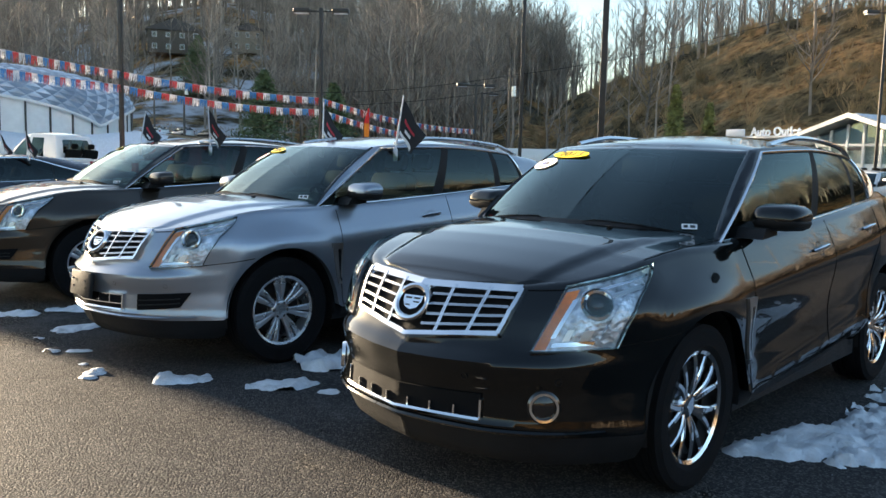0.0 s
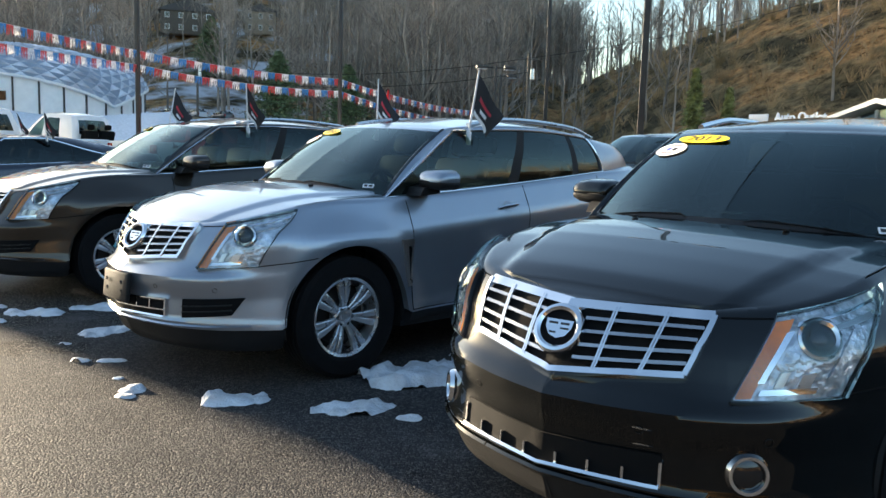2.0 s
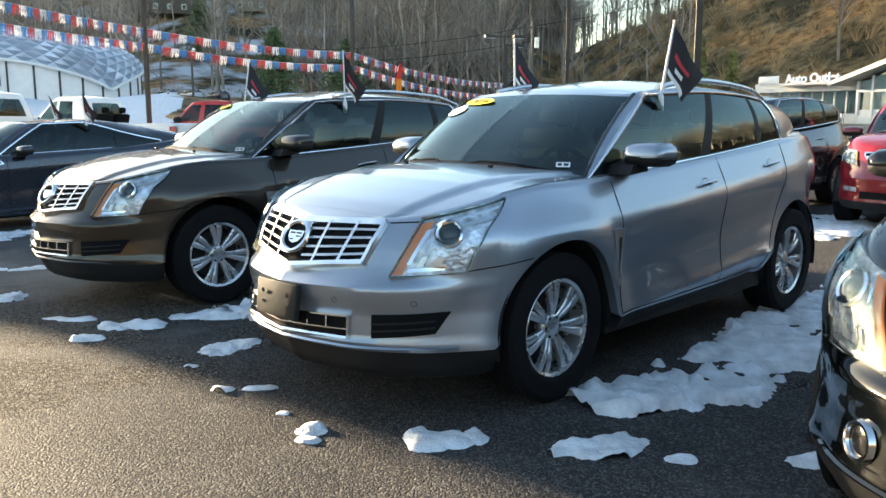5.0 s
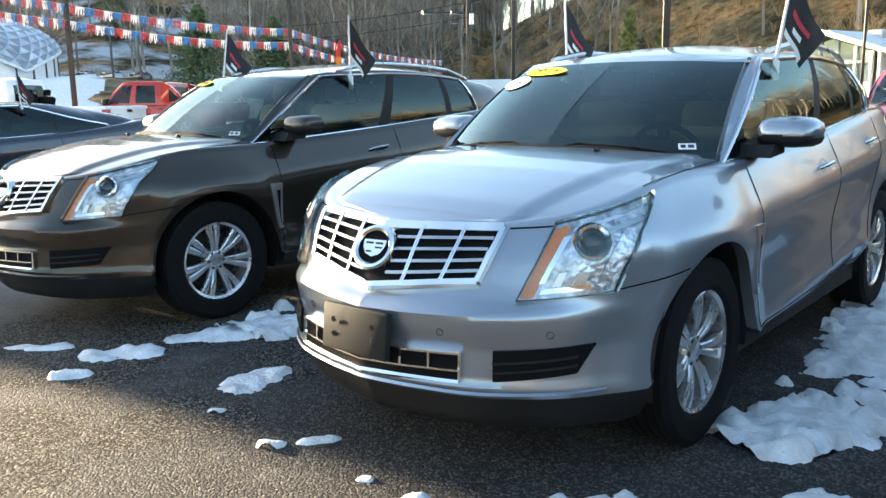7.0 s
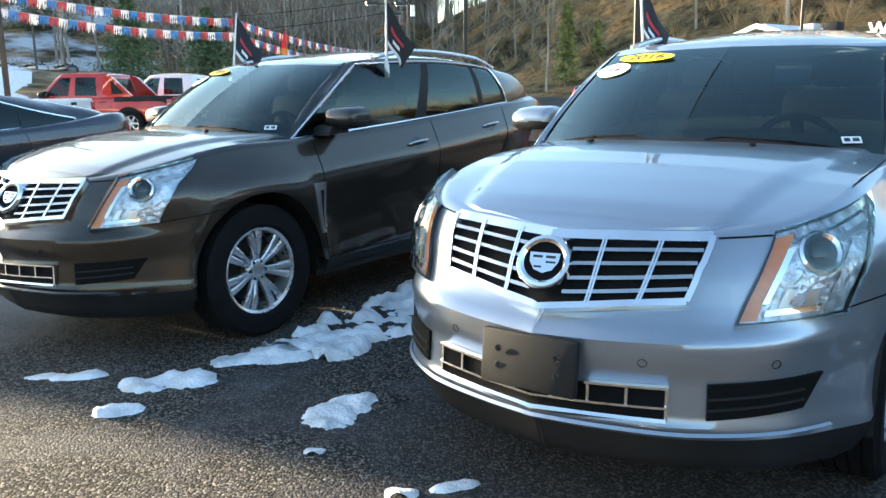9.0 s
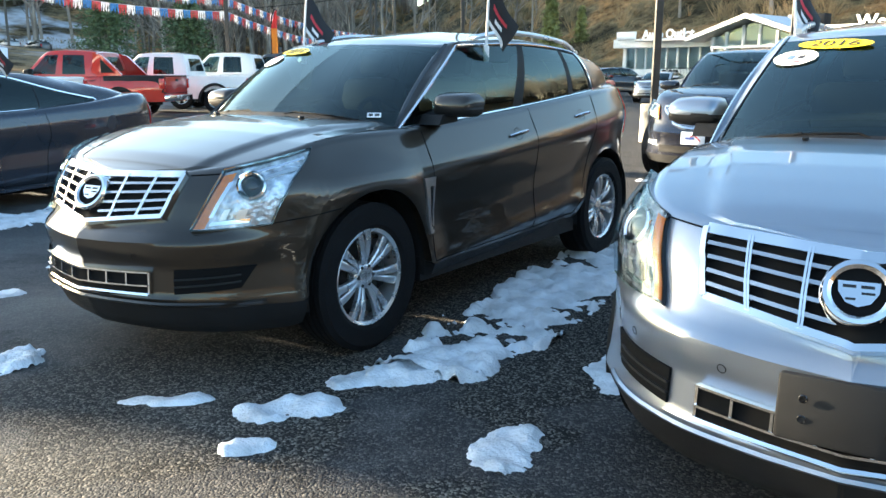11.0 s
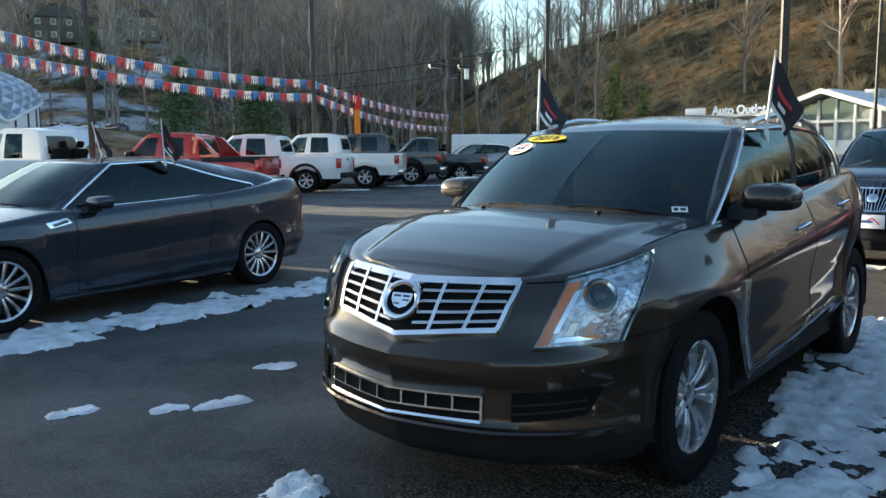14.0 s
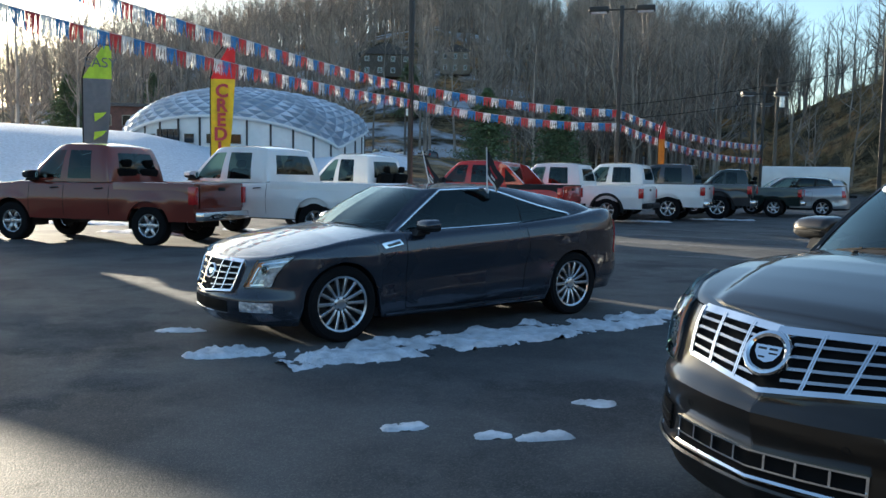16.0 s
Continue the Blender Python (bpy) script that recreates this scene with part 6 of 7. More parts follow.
def hill_road():
    """A narrow road climbing the foot of the hill."""
    rows = []
    for k in range(40):
        az, d = radians(37.5 - 12 * k / 39), 98 + 22 * k / 39
        rows.append([(CX - (d + o) * math.sin(az), CY + (d + o) * math.cos(az), height(CX - (d + o) * math.sin(az), CY + (d + o) * math.cos(az)) + 0.12) for o in (-2.6, -1.3, 0, 1.3, 2.6)])
    thing("hill_road", "narrow grey asphalt road climbing the foot of the hill", "road", kind="structure", geo=Geo().grid(rows), material=ROADGREY, angle=180)


ROADGREY = mat("grey_road_surface", (0.10, 0.10, 0.10), rough=0.9, var=0.3, scale=0.5)
hill_road()


# ---- woods ----
def bare_tree(rnd, h):
    """Branches of a leafless tree as (points, radii)."""
    limbs = []
    lean = Vector((rnd.uniform(-0.06, 0.06), rnd.uniform(-0.06, 0.06), 1)).normalized()
    trunk = [Vector((0, 0, -0.6)) + lean * (h * k / 6) + Vector((rnd.uniform(-1, 1), rnd.uniform(-1, 1), 0)) * 0.02 * h * (k / 6) for k in range(7)]
    r0 = h * rnd.uniform(0.010, 0.018)
    limbs.append((trunk, [r0 * (1 - 0.85 * k / 6) for k in range(7)], 4))
    for _ in range(rnd.randint(13, 17)):
        t = rnd.uniform(0.22, 0.97)
        i = min(int(t * 6), 5)
        base = trunk[i].lerp(trunk[i + 1], t * 6 - i)
        a = rnd.uniform(0, 2 * math.pi)
        ln = h * rnd.uniform(0.16, 0.34) * (1.2 - t * 0.7)
        d = Vector((math.cos(a), math.sin(a), rnd.uniform(0.5, 1.5))).normalized()
        mid = base + d * ln * 0.55
        end = mid + (d + Vector((0, 0, 0.5))).normalized() * ln * 0.5
        r = r0 * (1 - 0.8 * t) * 0.55
        limbs.append(([base, mid, end], [r, r * 0.6, r * 0.2], 3))
        for _ in range(8):
            b = base.lerp(end, rnd.uniform(0.3, 1.0))
            dd = (d + Vector((rnd.uniform(-1, 1), rnd.uniform(-1, 1), rnd.uniform(0, 0.9)))).normalized()
            limbs.append(([b, b + dd * ln * rnd.uniform(0.35, 0.7)], [max(r * 0.42, 0.012), 0.006], 1))
    return limbs


def tree_arrays(seed, h):
    g = Geo()
    for pts, rad, n in bare_tree(random.Random(seed), h):
        if n > 1:
            g.tube(pts, rad, n, False)
        else:
            side = (pts[1] - pts[0]).orthogonal().normalized()
            g.grid([[pts[0] - side * rad[0], pts[0] + side * rad[0]], [pts[1] - side * rad[1], pts[1] + side * rad[1]]])
    return np.array(g.v), np.array(g.f)


def woods(name, label, spots, templates, material):
    """Many trees in one mesh: each spot is x, y, scale, turn, template."""
    vs, fs, base = [], [], 0
    for x, y, sc, turn, k in spots:
        v, f = templates[k]
        c, s = math.cos(turn), math.sin(turn)
        w = np.stack([(v[:, 0] * c - v[:, 1] * s) * sc + x, (v[:, 0] * s + v[:, 1] * c) * sc + y, v[:, 2] * sc + height(x, y)], 1)
        vs.append(w)
        fs.append(f + base)
        base += len(v)
    v, f = np.concatenate(vs), np.concatenate(fs)
    me = bpy.data.meshes.new(name)
    me.vertices.add(len(v))
    me.vertices.foreach_set("co", v.astype(np.float32).ravel())
    me.loops.add(f.size)
    me.loops.foreach_set("vertex_index", f.astype(np.int32).ravel())
    me.polygons.add(len(f))
    me.polygons.foreach_set("loop_start", np.arange(0, f.size, 4, dtype=np.int32))
    me.update(calc_edges=True)
    me.materials.append(material)
    tagged(new(name, me), label, "trees", kind="stuff")


rnd = random.Random(11)
TEMPLATES = [tree_arrays(100 + k, 1.0 * 16) for k in range(9)]
far, near = [], []
while len(far) < 2400:
    az = rnd.uniform(5, 66)
    d = rnd.uniform(112, 275) if rnd.random() < 0.75 else rnd.uniform(230, 300)
    if az < 9:
        d = rnd.uniform(185, 290)
    if az > 47 and rnd.random() < (az - 47) / 18:
        continue
    if az > 57:
        d = rnd.uniform(200, 300)
    if d < 186 and (abs(az - 31.6) < 2.4 or abs(az - 26.9) < 1.5) and rnd.random() < 0.93:
        continue
    if d < 165 and az > 30 and rnd.random() < 0.55:
        continue
    far.append((CX - d * math.sin(radians(az)), CY + d * math.cos(radians(az)), rnd.uniform(0.75, 1.3) * (0.7 if az > 57 else 1.25 if az < 18 else 1), rnd.uniform(0, 6.3), rnd.randrange(9)))
while len(near) < 820:
    az = rnd.uniform(-60, 10)
    d = rnd.uniform(92, 240)
    full = height(CX - 230 * math.sin(radians(az)), CY + 230 * math.cos(radians(az)))
    # past -20 mostly out of view; denser there to darken car reflections
    if height(CX - d * math.sin(radians(az)), CY + d * math.cos(radians(az))) < 0.8 * full and rnd.random() > (0.10 if az > -20 else 0.6):
        continue
    near.append((CX - d * math.sin(radians(az)), CY + d * math.cos(radians(az)), rnd.uniform(0.65, 1.25), rnd.uniform(0, 6.3), rnd.randrange(9)))
bushes = []
SHRUBS = []
for k in range(5):
    r, g = random.Random(300 + k), Geo()
    for _ in range(26):
        a, lean = r.uniform(0, 6.3), r.uniform(0.1, 0.8)
        p, d = Vector((r.uniform(-0.2, 0.2), r.uniform(-0.2, 0.2), -0.1)), Vector((math.cos(a) * lean, math.sin(a) * lean, 1)) * r.uniform(0.9, 2.2)
        side = d.orthogonal().normalized() * 0.022
        g.grid([[p - side, p + side], [p + d - side * 0.3, p + d + side * 0.3]])
        q = p + d * r.uniform(0.4, 0.7)
        e = (d.normalized() + Vector((r.uniform(-1, 1), r.uniform(-1, 1), 0.2))) * 0.55
        g.grid([[q - side * 0.7, q + side * 0.7], [q + e - side * 0.2, q + e + side * 0.2]])
    SHRUBS.append((np.array(g.v), np.array(g.f)))
while len(bushes) < 900:
    az, d = rnd.uniform(-32, 9), rnd.uniform(84, 200)
    x, y = CX - d * math.sin(radians(az)), CY + d * math.cos(radians(az))
    if height(x, y) > 1.0:
        bushes.append((x, y, rnd.uniform(0.6, 1.7), rnd.uniform(0, 6.3), rnd.randrange(5)))
woods("slope_shrubs", "leafless brown shrubs on the sunlit slope", bushes, SHRUBS, BRUSH)
woods("wooded_hill", "leafless grey-brown woods covering a steep hill", far, TEMPLATES, BARK)
# unseen woods to the right, added only to darken what the cars reflect
for _ in range(700):
    az, d = rnd.uniform(-125, -26), rnd.uniform(115, 250)
    near.append((CX - d * math.sin(radians(az)), CY + d * math.cos(radians(az)), rnd.uniform(0.6, 1.1), rnd.uniform(0, 6.3), rnd.randrange(9)))
woods("ridge_woods", "bare sunlit trees along a ridge", near, TEMPLATES, BARK)


def brush():
    """Dry grass and scrub on the cut slope and along the foot of the hills."""
    r = random.Random(5)
    g = Geo()
    for _ in range(9000):
        if r.random() < 0.7:
            az, d = r.uniform(-32, 9), r.uniform(75, 190)
        else:
            az, d = r.uniform(9, 34), r.uniform(98, 130)
        x, y = CX - d * math.sin(radians(az)), CY + d * math.cos(radians(az))
        if noise.noise((x * 0.07, y * 0.07, 1.0)) < -0.1 or height(x, y) < 0.6:
            continue
        z, s = height(x, y), r.uniform(0.2, 0.7)
        for _ in range(5):
            a, b = r.uniform(0, 6.3), r.uniform(0.2, 0.7)
            p = Vector((x + r.uniform(-0.5, 0.5), y + r.uniform(-0.5, 0.5), z - 0.1))
            tip = p + Vector((math.cos(a) * b, math.sin(a) * b, 1.0)) * s
            w = Vector((-math.sin(a), math.cos(a), 0)) * 0.06 * s
            g.f.append((len(g.v), len(g.v) + 1, len(g.v) + 2))
            g.v += [tuple(p - w), tuple(p + w), tuple(tip)]
    ob = part("brush", g, BRUSH, tidy=False)
    tagged(ob, "dry tan grass and scrub on the slope", "brush", kind="stuff")


brush()


def conifer(x, y, h, label, slim=1.0, pale=False):
    """An evergreen: tapered trunk, drooping whorls of boughs, each a spray of small needle clumps."""
    r = random.Random(int(x * 7 + y * 3))
    z = height(x, y)
    t = thing("evergreen_tree", label, "tree", "evergreens at the foot of the hill")
    part("trunk", Geo().tube([(x, y, z - 0.5), (x, y, z + h * 0.5), (x, y, z + h)], [h * 0.02, h * 0.013, 0.02], 7), BARK, t)
    g = Geo()
    for k in range(int(h * (150 if slim > 1 else 95))):
        f = r.random() ** 0.8
        zz = h * (0.08 + 0.92 * f)
        reach = (h * 0.24 * slim) * (1 - f) ** 0.8 * r.uniform(0.5, 1.15) + 0.12
        a = r.uniform(0, 6.3)
        base = Vector((x, y, z + zz))
        d = Vector((math.cos(a), math.sin(a), -0.18))
        for j in range(7):
            c = base + d * reach * (0.25 + 0.75 * j / 6) + Vector((r.uniform(-1, 1), r.uniform(-1, 1), r.uniform(-1, 0.6))) * 0.10
            s = r.uniform(0.16, 0.40)
            u, v = Vector((r.uniform(-1, 1), r.uniform(-1, 1), r.uniform(-0.5, 0.3))).normalized() * s, Vector((r.uniform(-1, 1), r.uniform(-1, 1), r.uniform(-0.6, 0.2))).normalized() * s
            g.f.append((len(g.v), len(g.v) + 1, len(g.v) + 2))
            g.v += [tuple(c), tuple(c + u + Vector((0, 0, -0.05))), tuple(c + v)]
    part("crown", g, PINE if slim < 1 else EVERGREEN, t, tidy=False, angle=180)


def polar(az, d):
    return CX - d * math.sin(radians(az)), CY + d * math.cos(radians(az))


for az, d, h in ((24.9, 96, 10.4), (20.0, 96, 10.0), (-4.2, 96, 9.5), (-6.2, 104, 4.5), (30, 150, 11), (47, 140, 12), (52, 135, 11)):
    conifer(*polar(az, d), h, "dark green conifer with drooping boughs" if az > 0 else "yellow-green young pine on the slope", 2.0 if az > 0 else 0.8)


# ---- the lot: poles, pennants, banners, building ----
def lamp_pole(x, y, h, heads, label="tall dark bronze parking lot light pole", arm=0.9, turn=0.0, r=0.085, base=False):
    z = height(x, y)
    t = thing("lamp_pole", label, "lamp pole", "light poles on the lot")
    part("mast", Geo().box((x, y, z + h / 2), (r * 1.7, r * 1.7, h), bevel=0.012), POLE, t)
    if base:
        part("footing", Geo().lathe([(0.0, 0.78), (0.25, 0.78), (0.27, 0.74), (0.27, -0.1)], 24, Matrix.Translation((x, y, z))), CONCRETE, t, "round concrete footing")
    for k in range(heads):
        a = turn + (math.pi * k if heads == 2 else 0)
        m = Matrix.Translation((x, y, z + h - 0.15)) @ Euler((0, 0, a)).to_matrix().to_4x4()
        head = part("lamp_head", Geo().box((arm, 0, 0.02), (0.75, 0.42, 0.20), bevel=0.03).moved(m), POLE, t)
        part("arm", Geo().tube([m @ Vector((0, 0, 0)), m @ Vector((arm * 0.7, 0, 0.02))], 0.035, 6), POLE, t)
        part("lamp_glass", Geo().box((arm, 0, -0.09), (0.6, 0.34, 0.03)).moved(m), STICKER, head)
    return Vector((x, y, z))


CONCRETE = mat("concrete", (0.36, 0.33, 0.28), rough=0.85, var=0.25, scale=5, bump=0.3, bscale=40)
TIMBER = mat("weathered_timber", (0.14, 0.115, 0.09), rough=0.85, var=0.3)
lamp_pole(-0.15, 22.1, 9.5, 2, arm=1.2, turn=2.5, base=True)
lamp_pole(-19.4, 30.3, 9.5, 0)
lamp_pole(-14.0, 37.5, 8.3, 2, turn=0.2)
lamp_pole(-4.7, 38.0, 10.2, 1, turn=0.5)
lamp_pole(13.2, 53.0, 10.4, 2, turn=0.3)
lamp_pole(-10.5, 55.0, 6.6, 2, turn=0.4)
lamp_pole(-12.4, 66.0, 7.0, 1, turn=0.4)


def utility_pole(x, y, h):
    z = height(x, y)
    t = thing("utility_pole", "weathered timber utility pole with crossarm", "utility pole")
    part("mast", Geo().tube([(x, y, z - 0.3), (x, y, z + h)], [0.16, 0.11], 10), TIMBER, t)
    part("crossarm", Geo().box((x, y, z + h - 0.5), (2.2, 0.1, 0.12), bevel=0.01), TIMBER, t)
    part("transformer", Geo().lathe([(0, 0.9), (0.22, 0.88), (0.24, 0), (0, 0)], 16, Matrix.Translation((x + 0.35, y, z + h - 2.2))), SATIN, t)
    return Vector((x, y, z + h - 0.4))


u1, u2, u3 = utility_pole(-11.6, 74, 9.5), utility_pole(-57, 95, 8.0), utility_pole(30, 110, 9.0)
for a, b in ((u1, u2), (u1, u3), (u1 - Vector((0, 0, 1.2)), u2 - Vector((0, 0, 1.5)))):
    pts = [a.lerp(b, k / 20) - Vector((0, 0, 6.0 * (k / 20) * (1 - k / 20))) for k in range(21)]
    thing("overhead_wire", "sagging dark overhead wire", "wire", geo=Geo().tube(pts, 0.03, 4), material=PLASTIC)


def fringe(material, seed):
    """One bunch of plastic streamers, 0.30 m wide, hanging from a taped heading."""
    r = random.Random(seed)
    g = Geo()
    xs = [-0.155 + 0.31 * k / 10 for k in range(11)]
    g.v += [(x, 0, 0.012) for x in xs] + [(x, 0, -0.015) for x in xs]
    g.f += [(k, k + 1, 12 + k, 11 + k) for k in range(10)]
    for k in range(10):
        ln, sway, yy, n = r.uniform(0.24, 0.36), r.uniform(-0.05, 0.05), r.uniform(-0.05, 0.05), len(g.v)
        g.v += [(xs[k] + sway * 0.4, yy * 0.5, -ln * 0.5), (xs[k + 1] + sway * 0.4 - 0.006, yy * 0.4, -ln * 0.5), (xs[k] + sway, yy, -ln), (xs[k + 1] - 0.010 + sway, yy, -ln * r.uniform(0.9, 1))]
        g.f += [(11 + k, 12 + k, n + 1, n), (n, n + 1, n + 3, n + 2)]
    return g.mesh("streamer", material, tidy=False)


BUNCHES = [[fringe(mm, 9 * k + j) for k, mm in enumerate((FRINGERED, FRINGEWHITE, CLOTHBLUE))] for j in range(2)]


def pennant_string(points, label, phase):
    t = thing("streamer_string", label, "pennant string", "streamers strung over the lot")
    count = phase
    for a, b, sag in points:
        a, b = Vector(a), Vector(b)
        line = lambda q: a.lerp(b, q) - Vector((0, 0, 4 * sag * q * (1 - q)))
        part("cord", Geo().tube([line(k / 24) for k in range(25)], 0.008, 4), CORD, t)
        n = int((b - a).length / 0.315)
        turn = math.atan2(b.y - a.y, b.x - a.x)
        for k in range(n):
            ob = new("streamer", BUNCHES[count % 2][count % 3])
            ob.parent = t
            ob.matrix_basis = Matrix.Translation(line((k + 0.5) / n)) @ Euler((0, math.atan2(-(line((k + 1) / n).z - line(k / n).z), 0.315), turn)).to_matrix().to_4x4()
            count += 1


P0, P1, P2, P3 = (-16.4, 6.8), (-19.4, 30.3), (-14.0, 37.5), (-10.5, 55.0)
pennant_string([((*P0, 5.0), (*P1, 4.68), 0.25), ((*P1, 4.68), (*P2, 4.25), 0.15), ((*P2, 4.25), (*P3, 3.6), 0.3)], "red, white and blue plastic streamers on an upper cord", 0)
pennant_string([((*P0, 4.3), (*P1, 4.15), 0.25), ((*P1, 4.15), (*P2, 3.72), 0.2), ((*P2, 3.72), (*P3, 2.85), 0.35)], "red, white and blue plastic streamers on a lower cord", 1)
lamp_pole(-16.4, 6.8, 8.5, 0)


def feather_banner(x, y, h, cloth, top, text, text_mat, label, face=0.0, w=0.85):
    """A tall feather banner on a bent pole, with lettering down it."""
    z = height(x, y)
    t = thing("feather_banner", label, "banner", "feather banners behind the trucks")
    m = Matrix.Translation((x, y, z)) @ Euler((0, 0, face)).to_matrix().to_4x4()
    pole = [m @ Vector((-w / 2, 0, 0)), m @ Vector((-w / 2, 0, h * 0.8)), m @ Vector((-w * 0.3, 0, h * 0.93)), m @ Vector((w * 0.1, 0, h)), m @ Vector((w * 0.45, 0, h * 0.985))]
    part("pole", Geo().tube(pole, 0.02, 6), PLASTIC, t)
    def side(f):
        lo = -w / 2 + (0 if f < 0.8 else (f - 0.8) / 0.2 * w * 0.75)
        return lo, -w / 2 + w * (0.48 + 0.52 * min(1.0, f / 0.8)) - 0.03 * math.sin(f * 9)
    for a, b, mm, nm in ((0.12, 0.80, cloth, "banner_cloth"), (0.80, 0.985, top, "banner_top")):
        rows = [[m @ Vector((side(f)[0] + (side(f)[1] - side(f)[0]) * k / 8, 0.05 * math.sin(k * 0.8 + f * 8) * (k / 8), f * h)) for k in range(9)] for f in [a + (b - a) * q / 16 for q in range(17)]]
        g = Geo().grid(rows)
        g.grid([[Vector(p) + m.to_3x3() @ Vector((0, 0.006, 0)) for p in r] for r in rows], flip=True)
        part(nm, g, mm, t, tidy=False, angle=80)
    n = len(text)
    for k, ch in enumerate(text):
        f = 0.77 - 0.50 * (k + 0.5) / n
        fm = m @ Matrix.Translation((sum(side(f)) / 2, -0.075, h * f)) @ Euler((radians(90), 0, radians(0))).to_matrix().to_4x4()
        words(ch, 0.60, text_mat, t, fm, "letter", 0.004, bold=0.02)
    return t, m


BANNER_YELLOW = mat("yellow_banner_cloth", (0.85, 0.60, 0.02), rough=0.7)
BANNER_GREY = mat("grey_banner_cloth", (0.16, 0.17, 0.18), rough=0.75)
BANNER_LIME = mat("lime_banner_cloth", (0.52, 0.75, 0.05), rough=0.7)
BANNER_RED = mat("red_banner_cloth", (0.75, 0.03, 0.03), rough=0.7)
BANNER_ORANGE = mat("orange_banner_cloth", (0.80, 0.24, 0.02), rough=0.7)
feather_banner(-24.6, 26.6, 5.8, BANNER_YELLOW, BANNER_RED, "CREDIT", STICKER_RED, "yellow feather banner with red letters CREDIT", radians(32))
t, bm_ = feather_banner(-25.8, 22.5, 5.3, BANNER_GREY, BANNER_LIME, "", INK, "grey and lime green feather banner", radians(45))
words("EASY", 0.42, BANNER_GREY, t, bm_ @ Matrix.Translation((0.10, -0.08, 4.70)) @ Euler((radians(90), 0, 0)).to_matrix().to_4x4(), "letter", 0.004)
for k in range(5):
    part("lime_patch", Geo().prism([(-0.25 + 0.04 * k, 0.75 + 0.55 * k), (0.12, 0.9 + 0.55 * k), (0.25, 1.05 + 0.55 * k), (-0.1, 1.0 + 0.55 * k)], 1, -0.09, -0.08).moved(bm_), BANNER_LIME, t)
feather_banner(-13.1, 41.3, 4.1, BANNER_ORANGE, BANNER_RED, "", INK, "orange and red feather banner", radians(15), 0.30)


def office():
    """The low white sales building with its gabled glazed front."""
    o = thing("sales_building", "low white sales building with gabled glazed entrance", "building")
    m = Matrix.Translation((14.75, 65.4, 1.0)) @ Euler((0, 0, radians(-46))).to_matrix().to_4x4() @ Matrix.Diagonal((0.84, 0.84, 0.84, 1))
    wall = lambda c, s, mm=WHITEWALL, nm="wall", **k: part(nm, Geo().box(c, s, bevel=0.02).moved(m), mm, o, **k)
    W = 0.25
    # left wing: low parapet band over glazing, an added pale panel behind it
    wall((-9.6, 3.0, 0.45), (11.6, W, 0.9)); wall((-9.7, 2.5, 3.35), (12.4, 1.2, 0.85)); wall((-15.3, 6, 1.7), (W, 6.2, 3.4)); wall((-9.6, 3.7, 1.9), (11.4, 0.1, 3.0))
    for k in range(10):
        wall((-15.1 + k * 1.2, 3.0, 1.9), (0.2, 0.2, 2.1))
    part("window_pane", Geo().box((-9.6, 3.05, 1.9), (11.2, 0.02, 2.0)).moved(m), DAYGLASS, o)
    # gabled front
    for x in (-3.6, -2.3, -0.75, 0.75, 2.3, 3.6):
        top = 4.75 - abs(x) * 0.32
        wall((x, 0.0, top / 2), (0.24, 0.24, top), nm="mullion")
    wall((0, 0.0, 0.35), (7.4, 0.2, 0.7)); wall((0, 0.0, 2.75), (7.4, 0.18, 0.22))
    part("window_pane", Geo().prism([(-3.6, 0.7), (3.6, 0.7), (3.6, 3.6), (0, 4.75), (-3.6, 3.6)], 1, 0.05, 0.07).moved(m), DAYGLASS, o).visible_shadow = False
    # pale panel added behind the panes to make the glazing look bright
    part("pale_backing", Geo().prism([(-3.5, 0.4), (3.5, 0.4), (3.5, 3.5), (0, 4.6), (-3.5, 3.5)], 1, 0.55, 0.6).moved(m), WHITEWALL, o)
    wall((0, 0.06, 0.6), (7.4, 0.1, 1.2))
    part("gable_roof", Geo().prism([(-5.6, 3.25), (0, 5.05), (5.6, 3.25), (5.6, 3.5), (0, 5.35), (-5.6, 3.5)], 1, -1.3, 9.0).moved(m), ROOFWHITE, o, "pale low-pitched gable roof")
    part("fascia", Geo().prism([(-5.6, 3.2), (0, 5.0), (5.6, 3.2), (5.6, 3.55), (0, 5.4), (-5.6, 3.55)], 1, -1.36, -1.28).moved(m), WHITEWALL, o)
    part("roof_snow", Geo().prism([(0.4, 5.24), (5.5, 3.54), (5.5, 3.64), (0.4, 5.36)], 1, -1.0, 8.8).moved(m), SNOW, o)
    # right wing
    wall((14.0, 1.0, 1.75), (17.0, W, 3.5)); wall((14.0, 0.75, 3.85), (17.4, 0.8, 0.85)); wall((4.2, 3.0, 1.8), (W, 6, 3.6))
    wall((4.5, 9.0, 1.75), (35, W, 3.5)); wall((5.0, 5.0, 3.55), (35, 8.4, 0.15), ROOFWHITE, "flat_roof"); wall((22.5, 5, 1.75), (W, 8, 3.5))
    part("foundation", Geo().box((4.8, 4.5, -1.0), (36, 9.6, 2.05)).moved(m), CONCRETE, o)
    for x in (-1.0, 1.0):
        part("roof_unit", Geo().box((2.6 + x, 4.5, 5.0), (1.2, 1.2, 0.9), bevel=0.05).moved(m), PLASTIC if x > 0 else ROOFWHITE, o)
    up = m @ Euler((radians(90), 0, 0)).to_matrix().to_4x4()
    words("Auto Outlet", 1.12, STICKER, o, up @ Matrix.Translation((-9.4, 4.1, -1.60)), "sign_letters", 0.06, bold=0.03)
